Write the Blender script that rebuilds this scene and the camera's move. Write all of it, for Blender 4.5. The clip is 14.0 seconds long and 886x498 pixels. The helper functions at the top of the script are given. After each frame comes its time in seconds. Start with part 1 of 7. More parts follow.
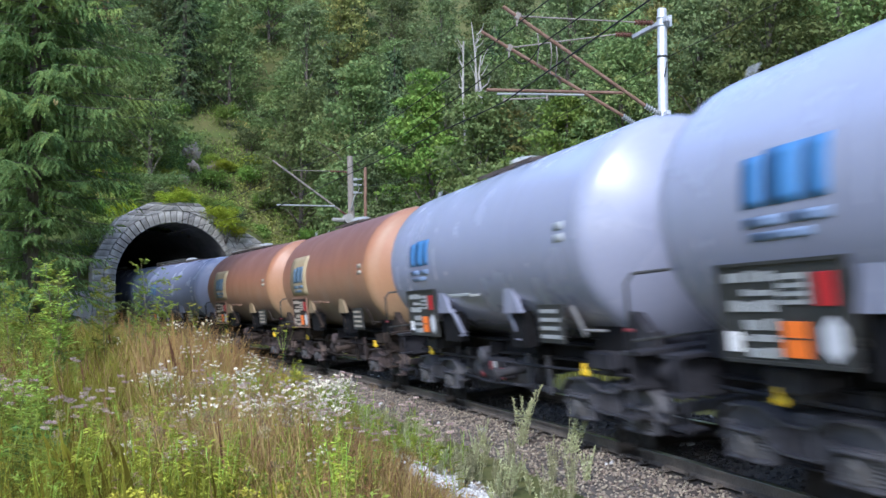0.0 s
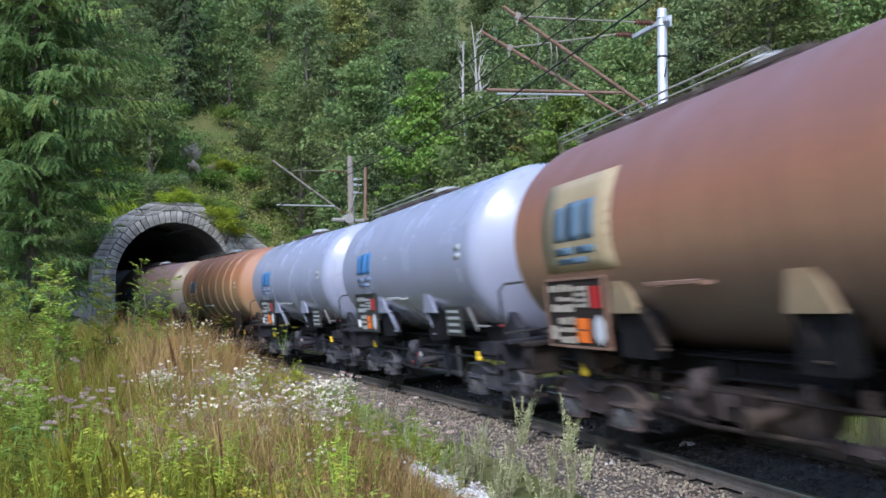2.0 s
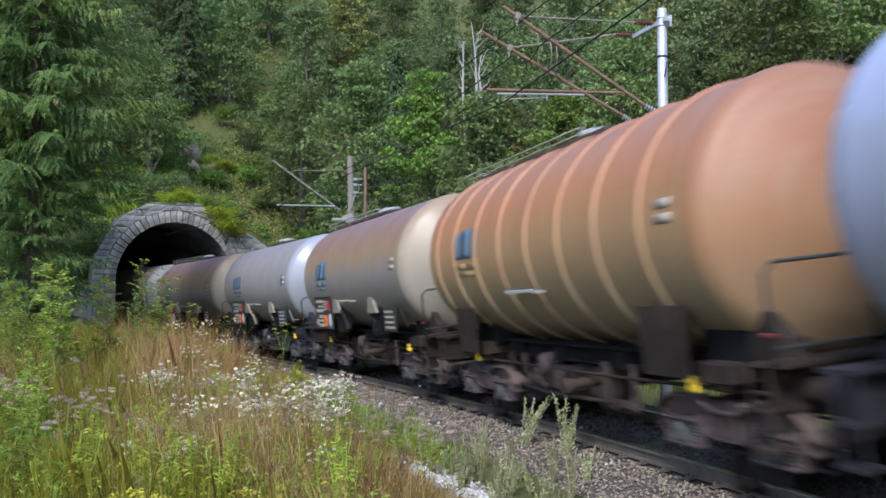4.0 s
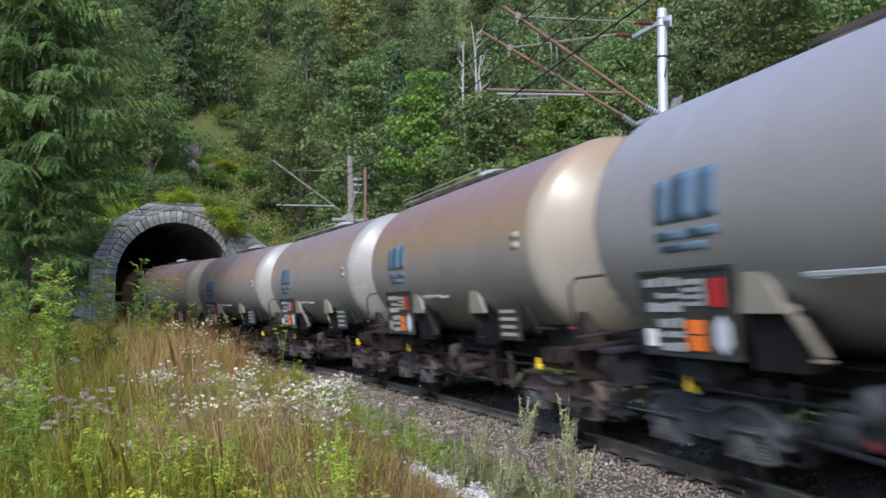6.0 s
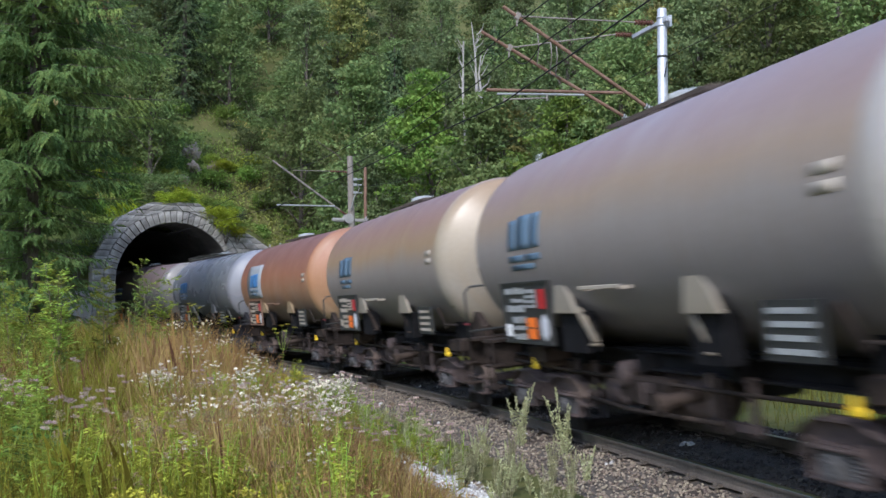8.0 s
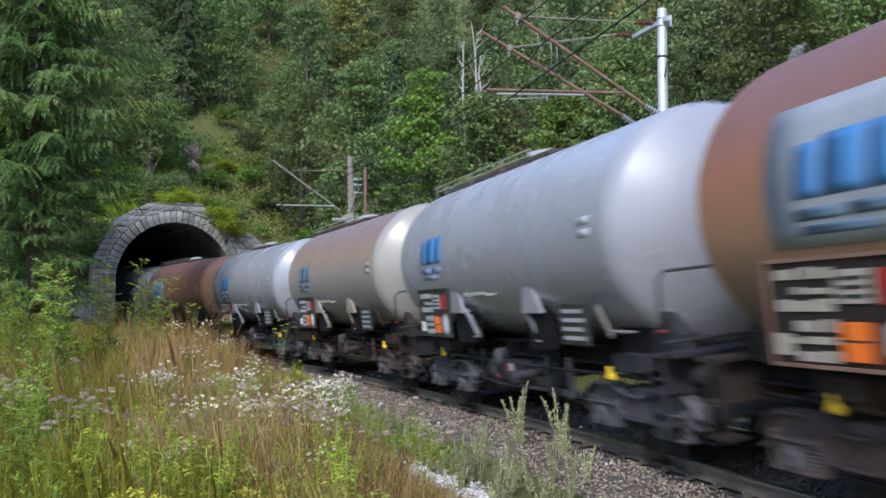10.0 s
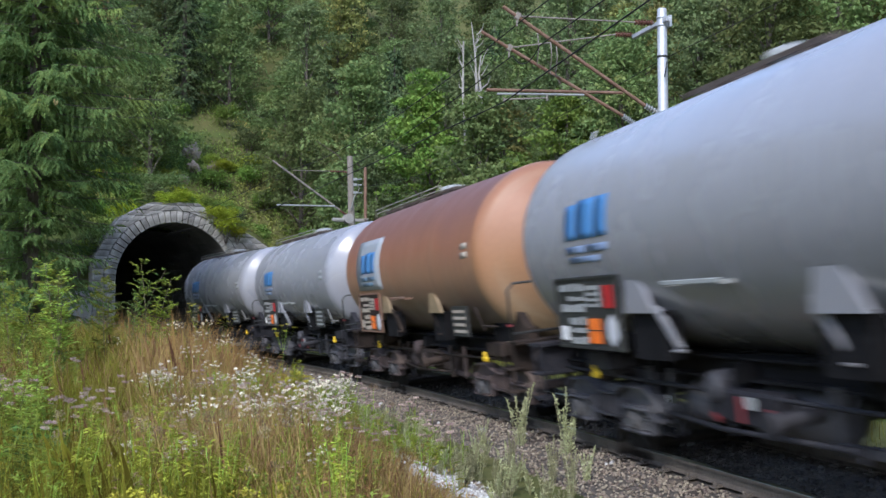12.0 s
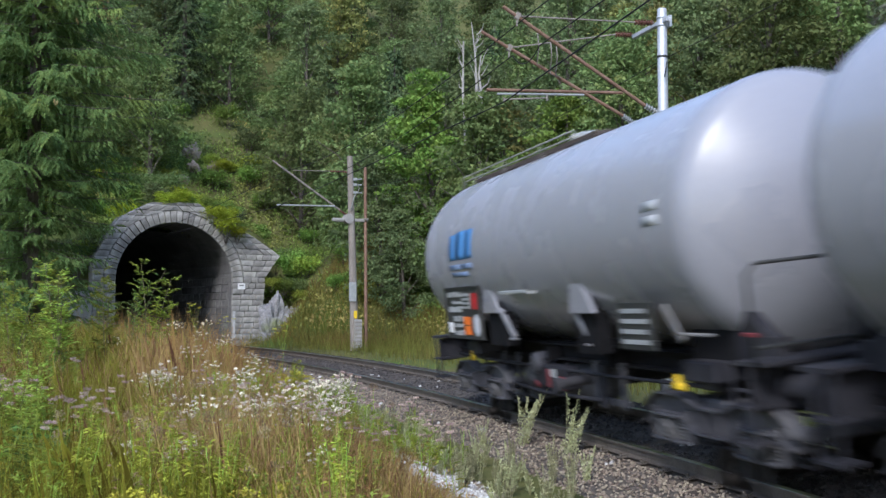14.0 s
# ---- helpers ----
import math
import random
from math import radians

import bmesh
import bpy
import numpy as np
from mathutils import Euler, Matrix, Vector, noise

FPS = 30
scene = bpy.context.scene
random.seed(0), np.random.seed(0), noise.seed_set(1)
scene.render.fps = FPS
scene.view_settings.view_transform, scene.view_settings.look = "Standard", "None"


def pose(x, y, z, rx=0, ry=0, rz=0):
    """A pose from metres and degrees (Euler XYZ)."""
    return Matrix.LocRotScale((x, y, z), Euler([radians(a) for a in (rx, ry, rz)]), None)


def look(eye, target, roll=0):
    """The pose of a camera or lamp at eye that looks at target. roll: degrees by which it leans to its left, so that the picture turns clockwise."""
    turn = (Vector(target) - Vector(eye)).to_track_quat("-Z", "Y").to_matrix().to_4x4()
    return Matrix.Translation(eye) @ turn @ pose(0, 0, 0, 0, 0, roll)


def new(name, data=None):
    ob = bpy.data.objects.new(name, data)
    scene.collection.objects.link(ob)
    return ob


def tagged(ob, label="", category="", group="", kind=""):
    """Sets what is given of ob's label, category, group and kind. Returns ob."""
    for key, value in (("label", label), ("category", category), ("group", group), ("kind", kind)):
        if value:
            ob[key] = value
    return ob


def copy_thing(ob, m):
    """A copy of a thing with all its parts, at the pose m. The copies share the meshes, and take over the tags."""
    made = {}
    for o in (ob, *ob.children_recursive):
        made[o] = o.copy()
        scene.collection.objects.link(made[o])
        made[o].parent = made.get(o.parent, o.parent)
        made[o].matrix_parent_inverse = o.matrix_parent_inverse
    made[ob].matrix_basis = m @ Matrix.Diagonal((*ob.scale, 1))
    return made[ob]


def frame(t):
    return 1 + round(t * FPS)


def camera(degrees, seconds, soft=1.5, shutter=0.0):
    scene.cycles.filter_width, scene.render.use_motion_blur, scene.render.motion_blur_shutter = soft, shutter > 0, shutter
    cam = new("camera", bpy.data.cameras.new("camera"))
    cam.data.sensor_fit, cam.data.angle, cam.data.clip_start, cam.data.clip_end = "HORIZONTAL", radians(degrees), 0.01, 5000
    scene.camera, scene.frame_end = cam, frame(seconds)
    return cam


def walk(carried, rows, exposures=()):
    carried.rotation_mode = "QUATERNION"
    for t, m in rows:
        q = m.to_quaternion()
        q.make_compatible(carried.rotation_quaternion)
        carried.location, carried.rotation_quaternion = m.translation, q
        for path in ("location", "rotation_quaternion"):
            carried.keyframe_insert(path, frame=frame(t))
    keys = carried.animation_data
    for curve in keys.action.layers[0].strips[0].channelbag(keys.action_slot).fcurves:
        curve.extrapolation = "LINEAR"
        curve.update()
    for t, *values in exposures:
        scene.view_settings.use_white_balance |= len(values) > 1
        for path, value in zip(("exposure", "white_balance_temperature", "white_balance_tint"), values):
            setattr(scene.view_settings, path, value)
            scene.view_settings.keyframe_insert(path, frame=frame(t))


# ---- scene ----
# ---- camera: stands still on the meadow beside the line ----
cam = camera(44.85, 14.0, soft=1.5, shutter=0.5)
EYE = (0.0, 0.0, 1.703)
CAM_POSE = pose(*EYE, 90 + 3.395, 0, 0)
walk(cam, [(0.0, CAM_POSE), (14.0, CAM_POSE)], [(0.0, 1.26, 5760, 12), (2.0, 1.17, 5780, 12), (3.2, 1.1, 5840, 12), (5.5, 1.02, 5980, 12), (8.0, 0.99, 6000, 12), (14.0, 0.98, 5980, 12)])

# ---- light: high thin cloud, soft sun from behind the camera ----
world = bpy.data.worlds.new("sky")
scene.world = world
world.use_nodes = True
SUN_ELEV, SUN_AZ = radians(41), radians(197)
wn, wl = world.node_tree.nodes, world.node_tree.links
sky = wn.new("ShaderNodeTexSky")
sky.sky_type = "NISHITA"
sky.sun_disc = False
sky.sun_elevation, sky.sun_rotation = SUN_ELEV, SUN_AZ
sky.air_density, sky.dust_density, sky.ozone_density = 1.0, 1.2, 1.0
wl.new(sky.outputs[0], wn["Background"].inputs[0])
wn["Background"].inputs[1].default_value = 0.15
sun = new("sun", bpy.data.lights.new("sun", "SUN"))
sun.data.energy, sun.data.angle, sun.data.color = 1.65, radians(12), (1.0, 0.96, 0.9)
sun_from = Vector((math.sin(SUN_AZ) * math.cos(SUN_ELEV), math.cos(SUN_AZ) * math.cos(SUN_ELEV), math.sin(SUN_ELEV)))
sun.matrix_world = look(sun_from * 200, (0, 0, 0))


# ---- materials ----
def rgba(c):
    return (c[0], c[1], c[2], 1.0)


def mat(name, c1, c2, scale=3.0, rough=0.8, metal=0.0, bump=0.3, c3=None, fine=40.0, spread=0.0, stretch=(1, 1, 1), specular=0.5, bump_dist=0.01, island=False):
    """Two scales of noise between colours, an optional third colour in patches, fine relief."""
    m = bpy.data.materials.new(name)
    m.use_nodes = True
    n, l = m.node_tree.nodes, m.node_tree.links
    b = n["Principled BSDF"]
    b.inputs["Roughness"].default_value, b.inputs["Metallic"].default_value = rough, metal
    b.inputs["Specular IOR Level"].default_value = specular
    tc, mp = n.new("ShaderNodeTexCoord"), n.new("ShaderNodeMapping")
    mp.inputs["Scale"].default_value = stretch
    l.new(tc.outputs["Object"], mp.inputs[0])
    big, small = n.new("ShaderNodeTexNoise"), n.new("ShaderNodeTexNoise")
    big.inputs["Scale"].default_value, big.inputs["Detail"].default_value = scale, 5
    small.inputs["Scale"].default_value, small.inputs["Detail"].default_value = fine, 3
    for t in (big, small):
        l.new(mp.outputs[0], t.inputs[0])
    ramp = n.new("ShaderNodeValToRGB")
    ramp.color_ramp.elements[0].position, ramp.color_ramp.elements[1].position = 0.35, 0.65
    ramp.color_ramp.elements[0].color, ramp.color_ramp.elements[1].color = rgba(c1), rgba(c2)
    add = n.new("ShaderNodeMath")
    add.operation = "MULTIPLY_ADD"
    add.inputs[1].default_value = 0.5
    mul = n.new("ShaderNodeMath")
    mul.operation = "MULTIPLY"
    mul.inputs[1].default_value = 0.5
    l.new(big.outputs[0], add.inputs[0])
    l.new(small.outputs[0], mul.inputs[0])
    l.new(mul.outputs[0], add.inputs[2])
    l.new(add.outputs[0], ramp.inputs[0])
    col = ramp.outputs[0]
    if c3:
        patch = n.new("ShaderNodeTexNoise")
        patch.inputs["Scale"].default_value, patch.inputs["Detail"].default_value = scale * 0.35, 6
        l.new(mp.outputs[0], patch.inputs[0])
        r2 = n.new("ShaderNodeValToRGB")
        r2.color_ramp.elements[0].position, r2.color_ramp.elements[1].position = 0.52, 0.66
        l.new(patch.outputs[0], r2.inputs[0])
        mx = n.new("ShaderNodeMix")
        mx.data_type = "RGBA"
        l.new(r2.outputs[0], mx.inputs[0])
        l.new(col, mx.inputs[6])
        mx.inputs[7].default_value = rgba(c3)
        col = mx.outputs[2]
    if spread:
        hsv = n.new("ShaderNodeHueSaturation")
        if island:
            src = n.new("ShaderNodeNewGeometry").outputs["Random Per Island"]
        else:
            src = n.new("ShaderNodeObjectInfo").outputs["Random"]
        for key, a in (("Value", 1 - spread), ("Hue", 0.5 - spread * 0.06)):
            mr = n.new("ShaderNodeMapRange")
            mr.inputs[3].default_value, mr.inputs[4].default_value = a, (1 + spread if key == "Value" else 0.5 + spread * 0.06)
            l.new(src, mr.inputs[0])
            l.new(mr.outputs[0], hsv.inputs[key])
        l.new(col, hsv.inputs["Color"])
        col = hsv.outputs[0]
    l.new(col, b.inputs["Base Color"])
    if bump:
        bp = n.new("ShaderNodeBump")
        bp.inputs["Strength"].default_value, bp.inputs["Distance"].default_value = bump, bump_dist
        l.new(small.outputs[0], bp.inputs["Height"])
        l.new(bp.outputs[0], b.inputs["Normal"])
    return m


def leaf_mat(name, c1, c2, spread=0.24, c3=None, trans=0.36, scale=0.35, gain=2.1):
    """Leaves: colour by patches of the crown, by leaf and by plant, some light through them."""
    c1, c2 = [v * gain for v in c1], [v * gain for v in c2]
    # extra blue in every leaf colour stands in for air haze
    c1[2], c2[2] = c1[2] * 1.12, c2[2] * 1.12
    c3 = [v * gain for v in c3] if c3 else None
    m = mat(name, c1, c2, scale=scale, rough=0.7, bump=0, c3=c3, fine=2.0, spread=spread, specular=0.06, island=True)
    n, l = m.node_tree.nodes, m.node_tree.links
    b = n["Principled BSDF"]
    base = b.inputs["Base Color"].links[0].from_socket
    hsv = n.new("ShaderNodeHueSaturation")
    oi = n.new("ShaderNodeObjectInfo")
    for key, a, z in (("Value", 0.62, 1.3), ("Hue", 0.478, 0.517)):
        mr = n.new("ShaderNodeMapRange")
        mr.inputs[3].default_value, mr.inputs[4].default_value = a, z
        l.new(oi.outputs["Random"], mr.inputs[0])
        l.new(mr.outputs[0], hsv.inputs[key])
    l.new(base, hsv.inputs["Color"])
    l.new(hsv.outputs[0], b.inputs["Base Color"])
    tr = n.new("ShaderNodeBsdfTranslucent")
    l.new(hsv.outputs[0], tr.inputs[0])
    mx = n.new("ShaderNodeMixShader")
    mx.inputs[0].default_value = trans
    l.new(b.outputs[0], mx.inputs[1])
    l.new(tr.outputs[0], mx.inputs[2])
    l.new(mx.outputs[0], n["Material Output"].inputs[0])
    return m


def tank_mat(name, bands, rough=0.38, dirt=0.3, streak=(0.1, 0.06, 0.04), speck=0.5):
    """Painted steel: bands of old paint, dust and rust by height on the shell, the shaded lower half put into their
    colour, with runs and blotches. bands: (height, colour).
    """
    m = bpy.data.materials.new(name)
    m.use_nodes = True
    n, l = m.node_tree.nodes, m.node_tree.links
    b = n["Principled BSDF"]
    tc = n.new("ShaderNodeTexCoord")
    sep = n.new("ShaderNodeSeparateXYZ")
    l.new(tc.outputs["Object"], sep.inputs[0])
    oi = n.new("ShaderNodeObjectInfo")
    shift = n.new("ShaderNodeVectorMath")
    shift.operation = "MULTIPLY_ADD"
    shift.inputs[1].default_value = (40, 90, 10)
    cmb = n.new("ShaderNodeCombineXYZ")
    for i in range(3):
        l.new(oi.outputs["Random"], cmb.inputs[i])
    l.new(cmb.outputs[0], shift.inputs[0])
    l.new(tc.outputs["Object"], shift.inputs[2])
    big = n.new("ShaderNodeTexNoise")
    big.inputs["Scale"].default_value, big.inputs["Detail"].default_value = 0.9, 6
    l.new(shift.outputs[0], big.inputs[0])
    mp = n.new("ShaderNodeMapping")
    mp.inputs["Scale"].default_value = (0.6, 7.0, 0.5)
    l.new(shift.outputs[0], mp.inputs[0])
    run = n.new("ShaderNodeTexNoise")
    run.inputs["Scale"].default_value, run.inputs["Detail"].default_value = 1.0, 5
    l.new(mp.outputs[0], run.inputs[0])
    fine = n.new("ShaderNodeTexNoise")
    fine.inputs["Scale"].default_value, fine.inputs["Detail"].default_value = 14, 5
    l.new(shift.outputs[0], fine.inputs[0])
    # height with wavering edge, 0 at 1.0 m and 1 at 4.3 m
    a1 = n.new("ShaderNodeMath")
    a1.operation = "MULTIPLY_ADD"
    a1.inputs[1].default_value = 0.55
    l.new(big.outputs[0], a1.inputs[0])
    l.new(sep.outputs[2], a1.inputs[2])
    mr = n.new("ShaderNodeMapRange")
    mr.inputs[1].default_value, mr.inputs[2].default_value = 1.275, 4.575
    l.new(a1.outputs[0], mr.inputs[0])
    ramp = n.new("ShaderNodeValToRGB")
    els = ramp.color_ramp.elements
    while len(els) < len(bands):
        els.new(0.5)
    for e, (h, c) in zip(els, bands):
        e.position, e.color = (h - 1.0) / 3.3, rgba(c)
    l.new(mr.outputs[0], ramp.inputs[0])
    # runs of dirt
    rr = n.new("ShaderNodeValToRGB")
    rr.color_ramp.elements[0].position, rr.color_ramp.elements[1].position = 0.5, 0.75
    l.new(run.outputs[0], rr.inputs[0])
    f1 = n.new("ShaderNodeMath")
    f1.operation = "MULTIPLY"
    f1.inputs[1].default_value = dirt
    l.new(rr.outputs[0], f1.inputs[0])
    mx = n.new("ShaderNodeMix")
    mx.data_type = "RGBA"
    l.new(f1.outputs[0], mx.inputs[0])
    l.new(ramp.outputs[0], mx.inputs[6])
    mx.inputs[7].default_value = rgba(streak)
    hsv = n.new("ShaderNodeHueSaturation")
    mv = n.new("ShaderNodeMapRange")
    mv.inputs[1].default_value, mv.inputs[2].default_value, mv.inputs[3].default_value, mv.inputs[4].default_value = 0.3, 0.7, 1 - 0.25 * speck, 1 + 0.25 * speck
    l.new(fine.outputs[0], mv.inputs[0])
    l.new(mv.outputs[0], hsv.inputs["Value"])
    l.new(mx.outputs[2], hsv.inputs["Color"])
    l.new(hsv.outputs[0], b.inputs["Base Color"])
    mro = n.new("ShaderNodeMapRange")
    mro.inputs[1].default_value, mro.inputs[2].default_value, mro.inputs[3].default_value, mro.inputs[4].default_value = 0.3, 0.7, rough - 0.08, rough + 0.12
    l.new(big.outputs[0], mro.inputs[0])
    l.new(mro.outputs[0], b.inputs["Roughness"])
    bp = n.new("ShaderNodeBump")
    bp.inputs["Strength"].default_value, bp.inputs["Distance"].default_value = 0.15, 0.01
    l.new(big.outputs[0], bp.inputs["Height"])
    l.new(bp.outputs[0], b.inputs["Normal"])
    return m


M = {}
M["soil"] = mat("soil", (0.07, 0.085, 0.028), (0.13, 0.125, 0.05), scale=0.5, fine=9, c3=(0.08, 0.13, 0.03), bump=0.8, bump_dist=0.05, rough=1.0, specular=0.1)
M["ballast"] = mat("ballast_bed", (0.05, 0.043, 0.038), (0.13, 0.115, 0.1), scale=1.2, fine=28, bump=1.0, bump_dist=0.04, rough=0.95, specular=0.2)
M["stone_chip"] = mat("ballast_stone", (0.155, 0.127, 0.1), (0.275, 0.228, 0.18), scale=2.0, fine=30, spread=0.45, island=True, bump=0.4, rough=0.9, specular=0.25)
M["dark_chip"] = mat("oily_stone", (0.027, 0.024, 0.024), (0.078, 0.069, 0.064), scale=2.0, fine=30, spread=0.6, island=True, bump=0.4, rough=0.8, specular=0.3)
M["white_chip"] = mat("limestone_chip", (0.36, 0.36, 0.35), (0.58, 0.57, 0.55), scale=4.0, fine=30, spread=0.35, island=True, bump=0.3, rough=0.9)
M["rail"] = mat("rail_side", (0.075, 0.062, 0.05), (0.145, 0.124, 0.104), scale=4, fine=40, rough=0.75, metal=0.2, bump=0.3)
M["rail_top"] = mat("rail_head", (0.42, 0.42, 0.44), (0.55, 0.55, 0.57), scale=3, fine=30, rough=0.28, metal=1.0, bump=0.05)
M["sleeper"] = mat("sleeper_wood", (0.035, 0.026, 0.02), (0.09, 0.068, 0.05), scale=3, fine=25, stretch=(0.4, 4, 4), rough=0.9, bump=0.6, spread=0.3)
M["ashlar"] = mat("ashlar", (0.27, 0.262, 0.25), (0.47, 0.455, 0.435), scale=2.2, fine=22, spread=0.22, c3=(0.14, 0.135, 0.12), bump=0.9, bump_dist=0.03, rough=0.95, specular=0.2)
M["mortar"] = mat("mortar", (0.13, 0.127, 0.125), (0.22, 0.215, 0.205), scale=2.0, fine=20, rough=0.95, bump=0.6)
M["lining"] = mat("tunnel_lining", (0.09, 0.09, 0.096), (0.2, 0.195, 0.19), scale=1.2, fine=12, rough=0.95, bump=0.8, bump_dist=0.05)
M["concrete"] = mat("concrete", (0.24, 0.235, 0.225), (0.36, 0.35, 0.335), scale=2.5, fine=25, rough=0.9, bump=0.4, c3=(0.18, 0.175, 0.16))
M["rock"] = mat("limestone_rock", (0.15, 0.15, 0.16), (0.36, 0.36, 0.38), scale=1.6, fine=14, rough=0.95, bump=1.0, bump_dist=0.05, c3=(0.14, 0.16, 0.08))
M["galv"] = mat("galvanised_steel", (0.38, 0.4, 0.45), (0.5, 0.525, 0.575), scale=3, fine=18, rough=0.5, metal=0.35, bump=0.1)
M["mast_grey"] = mat("weathered_mast", (0.16, 0.14, 0.125), (0.27, 0.245, 0.22), scale=3, fine=20, rough=0.85, bump=0.4, stretch=(3, 3, 0.5))
M["rusty"] = mat("rusty_steel", (0.14, 0.075, 0.05), (0.27, 0.17, 0.125), scale=4, fine=30, rough=0.75, metal=0.2, bump=0.3)
M["insulator"] = mat("brown_insulator", (0.11, 0.05, 0.035), (0.16, 0.08, 0.06), scale=8, fine=30, rough=0.25, bump=0.05)
M["wire"] = mat("weathered_wire", (0.012, 0.012, 0.013), (0.025, 0.024, 0.024), scale=4, fine=20, rough=0.7, metal=0.0, bump=0, specular=0.2)
M["white_paint"] = mat("white_paint", (0.68, 0.68, 0.68), (0.8, 0.8, 0.8), scale=5, fine=30, rough=0.5, bump=0.05)
M["worn_white"] = mat("worn_white_paint", (0.3, 0.3, 0.3), (0.62, 0.62, 0.62), scale=5, fine=16, rough=0.8, bump=0.4)
M["placard"] = mat("white_placard", (0.46, 0.48, 0.52), (0.56, 0.58, 0.62), scale=5, fine=30, rough=0.5, bump=0.03)
M["sign_dark"] = mat("dark_board", (0.012, 0.014, 0.014), (0.035, 0.036, 0.036), scale=6, fine=30, rough=0.6, bump=0.1)
M["sign_grey"] = mat("grey_plate", (0.22, 0.235, 0.24), (0.36, 0.375, 0.38), scale=7, fine=30, rough=0.55, bump=0.05)
M["faded_plate"] = mat("faded_plate", (0.3, 0.315, 0.33), (0.38, 0.4, 0.42), scale=7, fine=30, rough=0.55, bump=0.05)
M["sign_old"] = mat("dirty_plate", (0.26, 0.22, 0.18), (0.42, 0.38, 0.32), scale=7, fine=30, rough=0.65, bump=0.05)
M["orange"] = mat("orange_plate", (0.75, 0.15, 0.015), (0.85, 0.2, 0.03), scale=6, fine=30, rough=0.45, bump=0.02)
M["red"] = mat("red_plate", (0.36, 0.01, 0.018), (0.45, 0.02, 0.026), scale=6, fine=30, rough=0.45, bump=0.02)
M["dull_red"] = mat("grimy_red_paint", (0.13, 0.016, 0.022), (0.2, 0.03, 0.036), scale=6, fine=24, rough=0.6, bump=0.1)
M["yellow"] = mat("yellow_paint", (0.62, 0.42, 0.01), (0.75, 0.52, 0.03), scale=6, fine=30, rough=0.5, bump=0.02)
M["blue"] = mat("blue_paint", (0.04, 0.15, 0.36), (0.06, 0.19, 0.42), scale=4, fine=25, rough=0.45, bump=0.02)
M["blue_old"] = mat("faded_blue_paint", (0.065, 0.115, 0.17), (0.095, 0.15, 0.215), scale=4, fine=25, rough=0.6, bump=0.02)
M["pale_panel"] = mat("pale_panel", (0.24, 0.265, 0.3), (0.31, 0.335, 0.37), scale=3, fine=20, rough=0.5, bump=0.02)
M["dim_panel"] = mat("dim_panel", (0.12, 0.12, 0.125), (0.2, 0.195, 0.195), scale=3, fine=20, rough=0.6, bump=0.02)
M["sand_panel"] = mat("sandy_panel", (0.3, 0.22, 0.125), (0.35, 0.29, 0.18), scale=3, fine=20, rough=0.55, bump=0.02)
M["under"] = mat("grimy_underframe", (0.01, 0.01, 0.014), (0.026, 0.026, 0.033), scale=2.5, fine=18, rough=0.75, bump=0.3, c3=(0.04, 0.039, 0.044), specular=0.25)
# near-black: the shade beneath the barrel is put into this colour
M["under_dark"] = mat("shaded_underframe", (0.005, 0.005, 0.006), (0.014, 0.014, 0.016), scale=2.5, fine=18, rough=0.9, bump=0.3, specular=0.12)
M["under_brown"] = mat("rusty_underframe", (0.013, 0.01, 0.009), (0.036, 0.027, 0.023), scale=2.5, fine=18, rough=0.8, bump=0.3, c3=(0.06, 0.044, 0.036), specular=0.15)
M["bogie"] = mat("grimy_bogie", (0.028, 0.028, 0.034), (0.074, 0.074, 0.085), scale=3, fine=20, rough=0.6, bump=0.35, c3=(0.095, 0.093, 0.1), specular=0.3)
M["bogie_brown"] = mat("rusty_bogie", (0.036, 0.028, 0.028), (0.088, 0.066, 0.063), scale=3, fine=20, rough=0.8, bump=0.35, c3=(0.11, 0.082, 0.068), specular=0.25)
M["wheel"] = mat("wheel_steel", (0.03, 0.027, 0.025), (0.08, 0.07, 0.062), scale=4, fine=25, rough=0.6, metal=0.5, bump=0.2)
M["rail_paint"] = mat("weathered_railing", (0.26, 0.255, 0.22), (0.38, 0.375, 0.33), scale=5, fine=25, rough=0.6, metal=0.2, bump=0.1)
M["walkway"] = mat("walkway_grating", (0.07, 0.055, 0.048), (0.14, 0.115, 0.1), scale=5, fine=25, rough=0.7, metal=0.4, bump=0.2)
# dark belly to bluish top: shade below and sky sheen above, painted in
GREY_SHADED = [(1.1, (0.05, 0.05, 0.052)), (1.35, (0.09, 0.09, 0.094)), (1.75, (0.19, 0.19, 0.205)), (2.6, (0.255, 0.26, 0.29)), (4.3, (0.35, 0.365, 0.43))]
M["t_grey"] = tank_mat("grey_tank_paint", GREY_SHADED, rough=0.24, dirt=0.12, streak=(0.2, 0.19, 0.18), speck=0.1)
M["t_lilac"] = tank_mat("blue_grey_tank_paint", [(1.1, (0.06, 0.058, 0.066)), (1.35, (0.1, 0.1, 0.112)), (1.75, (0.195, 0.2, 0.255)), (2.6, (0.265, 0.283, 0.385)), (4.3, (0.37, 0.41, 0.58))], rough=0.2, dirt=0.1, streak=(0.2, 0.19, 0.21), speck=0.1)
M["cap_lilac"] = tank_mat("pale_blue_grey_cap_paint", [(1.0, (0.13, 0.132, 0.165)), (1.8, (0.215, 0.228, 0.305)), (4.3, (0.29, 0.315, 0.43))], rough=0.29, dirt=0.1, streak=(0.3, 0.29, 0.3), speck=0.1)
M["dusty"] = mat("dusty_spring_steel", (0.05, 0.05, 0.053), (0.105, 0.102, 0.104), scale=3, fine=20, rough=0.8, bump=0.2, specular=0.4)
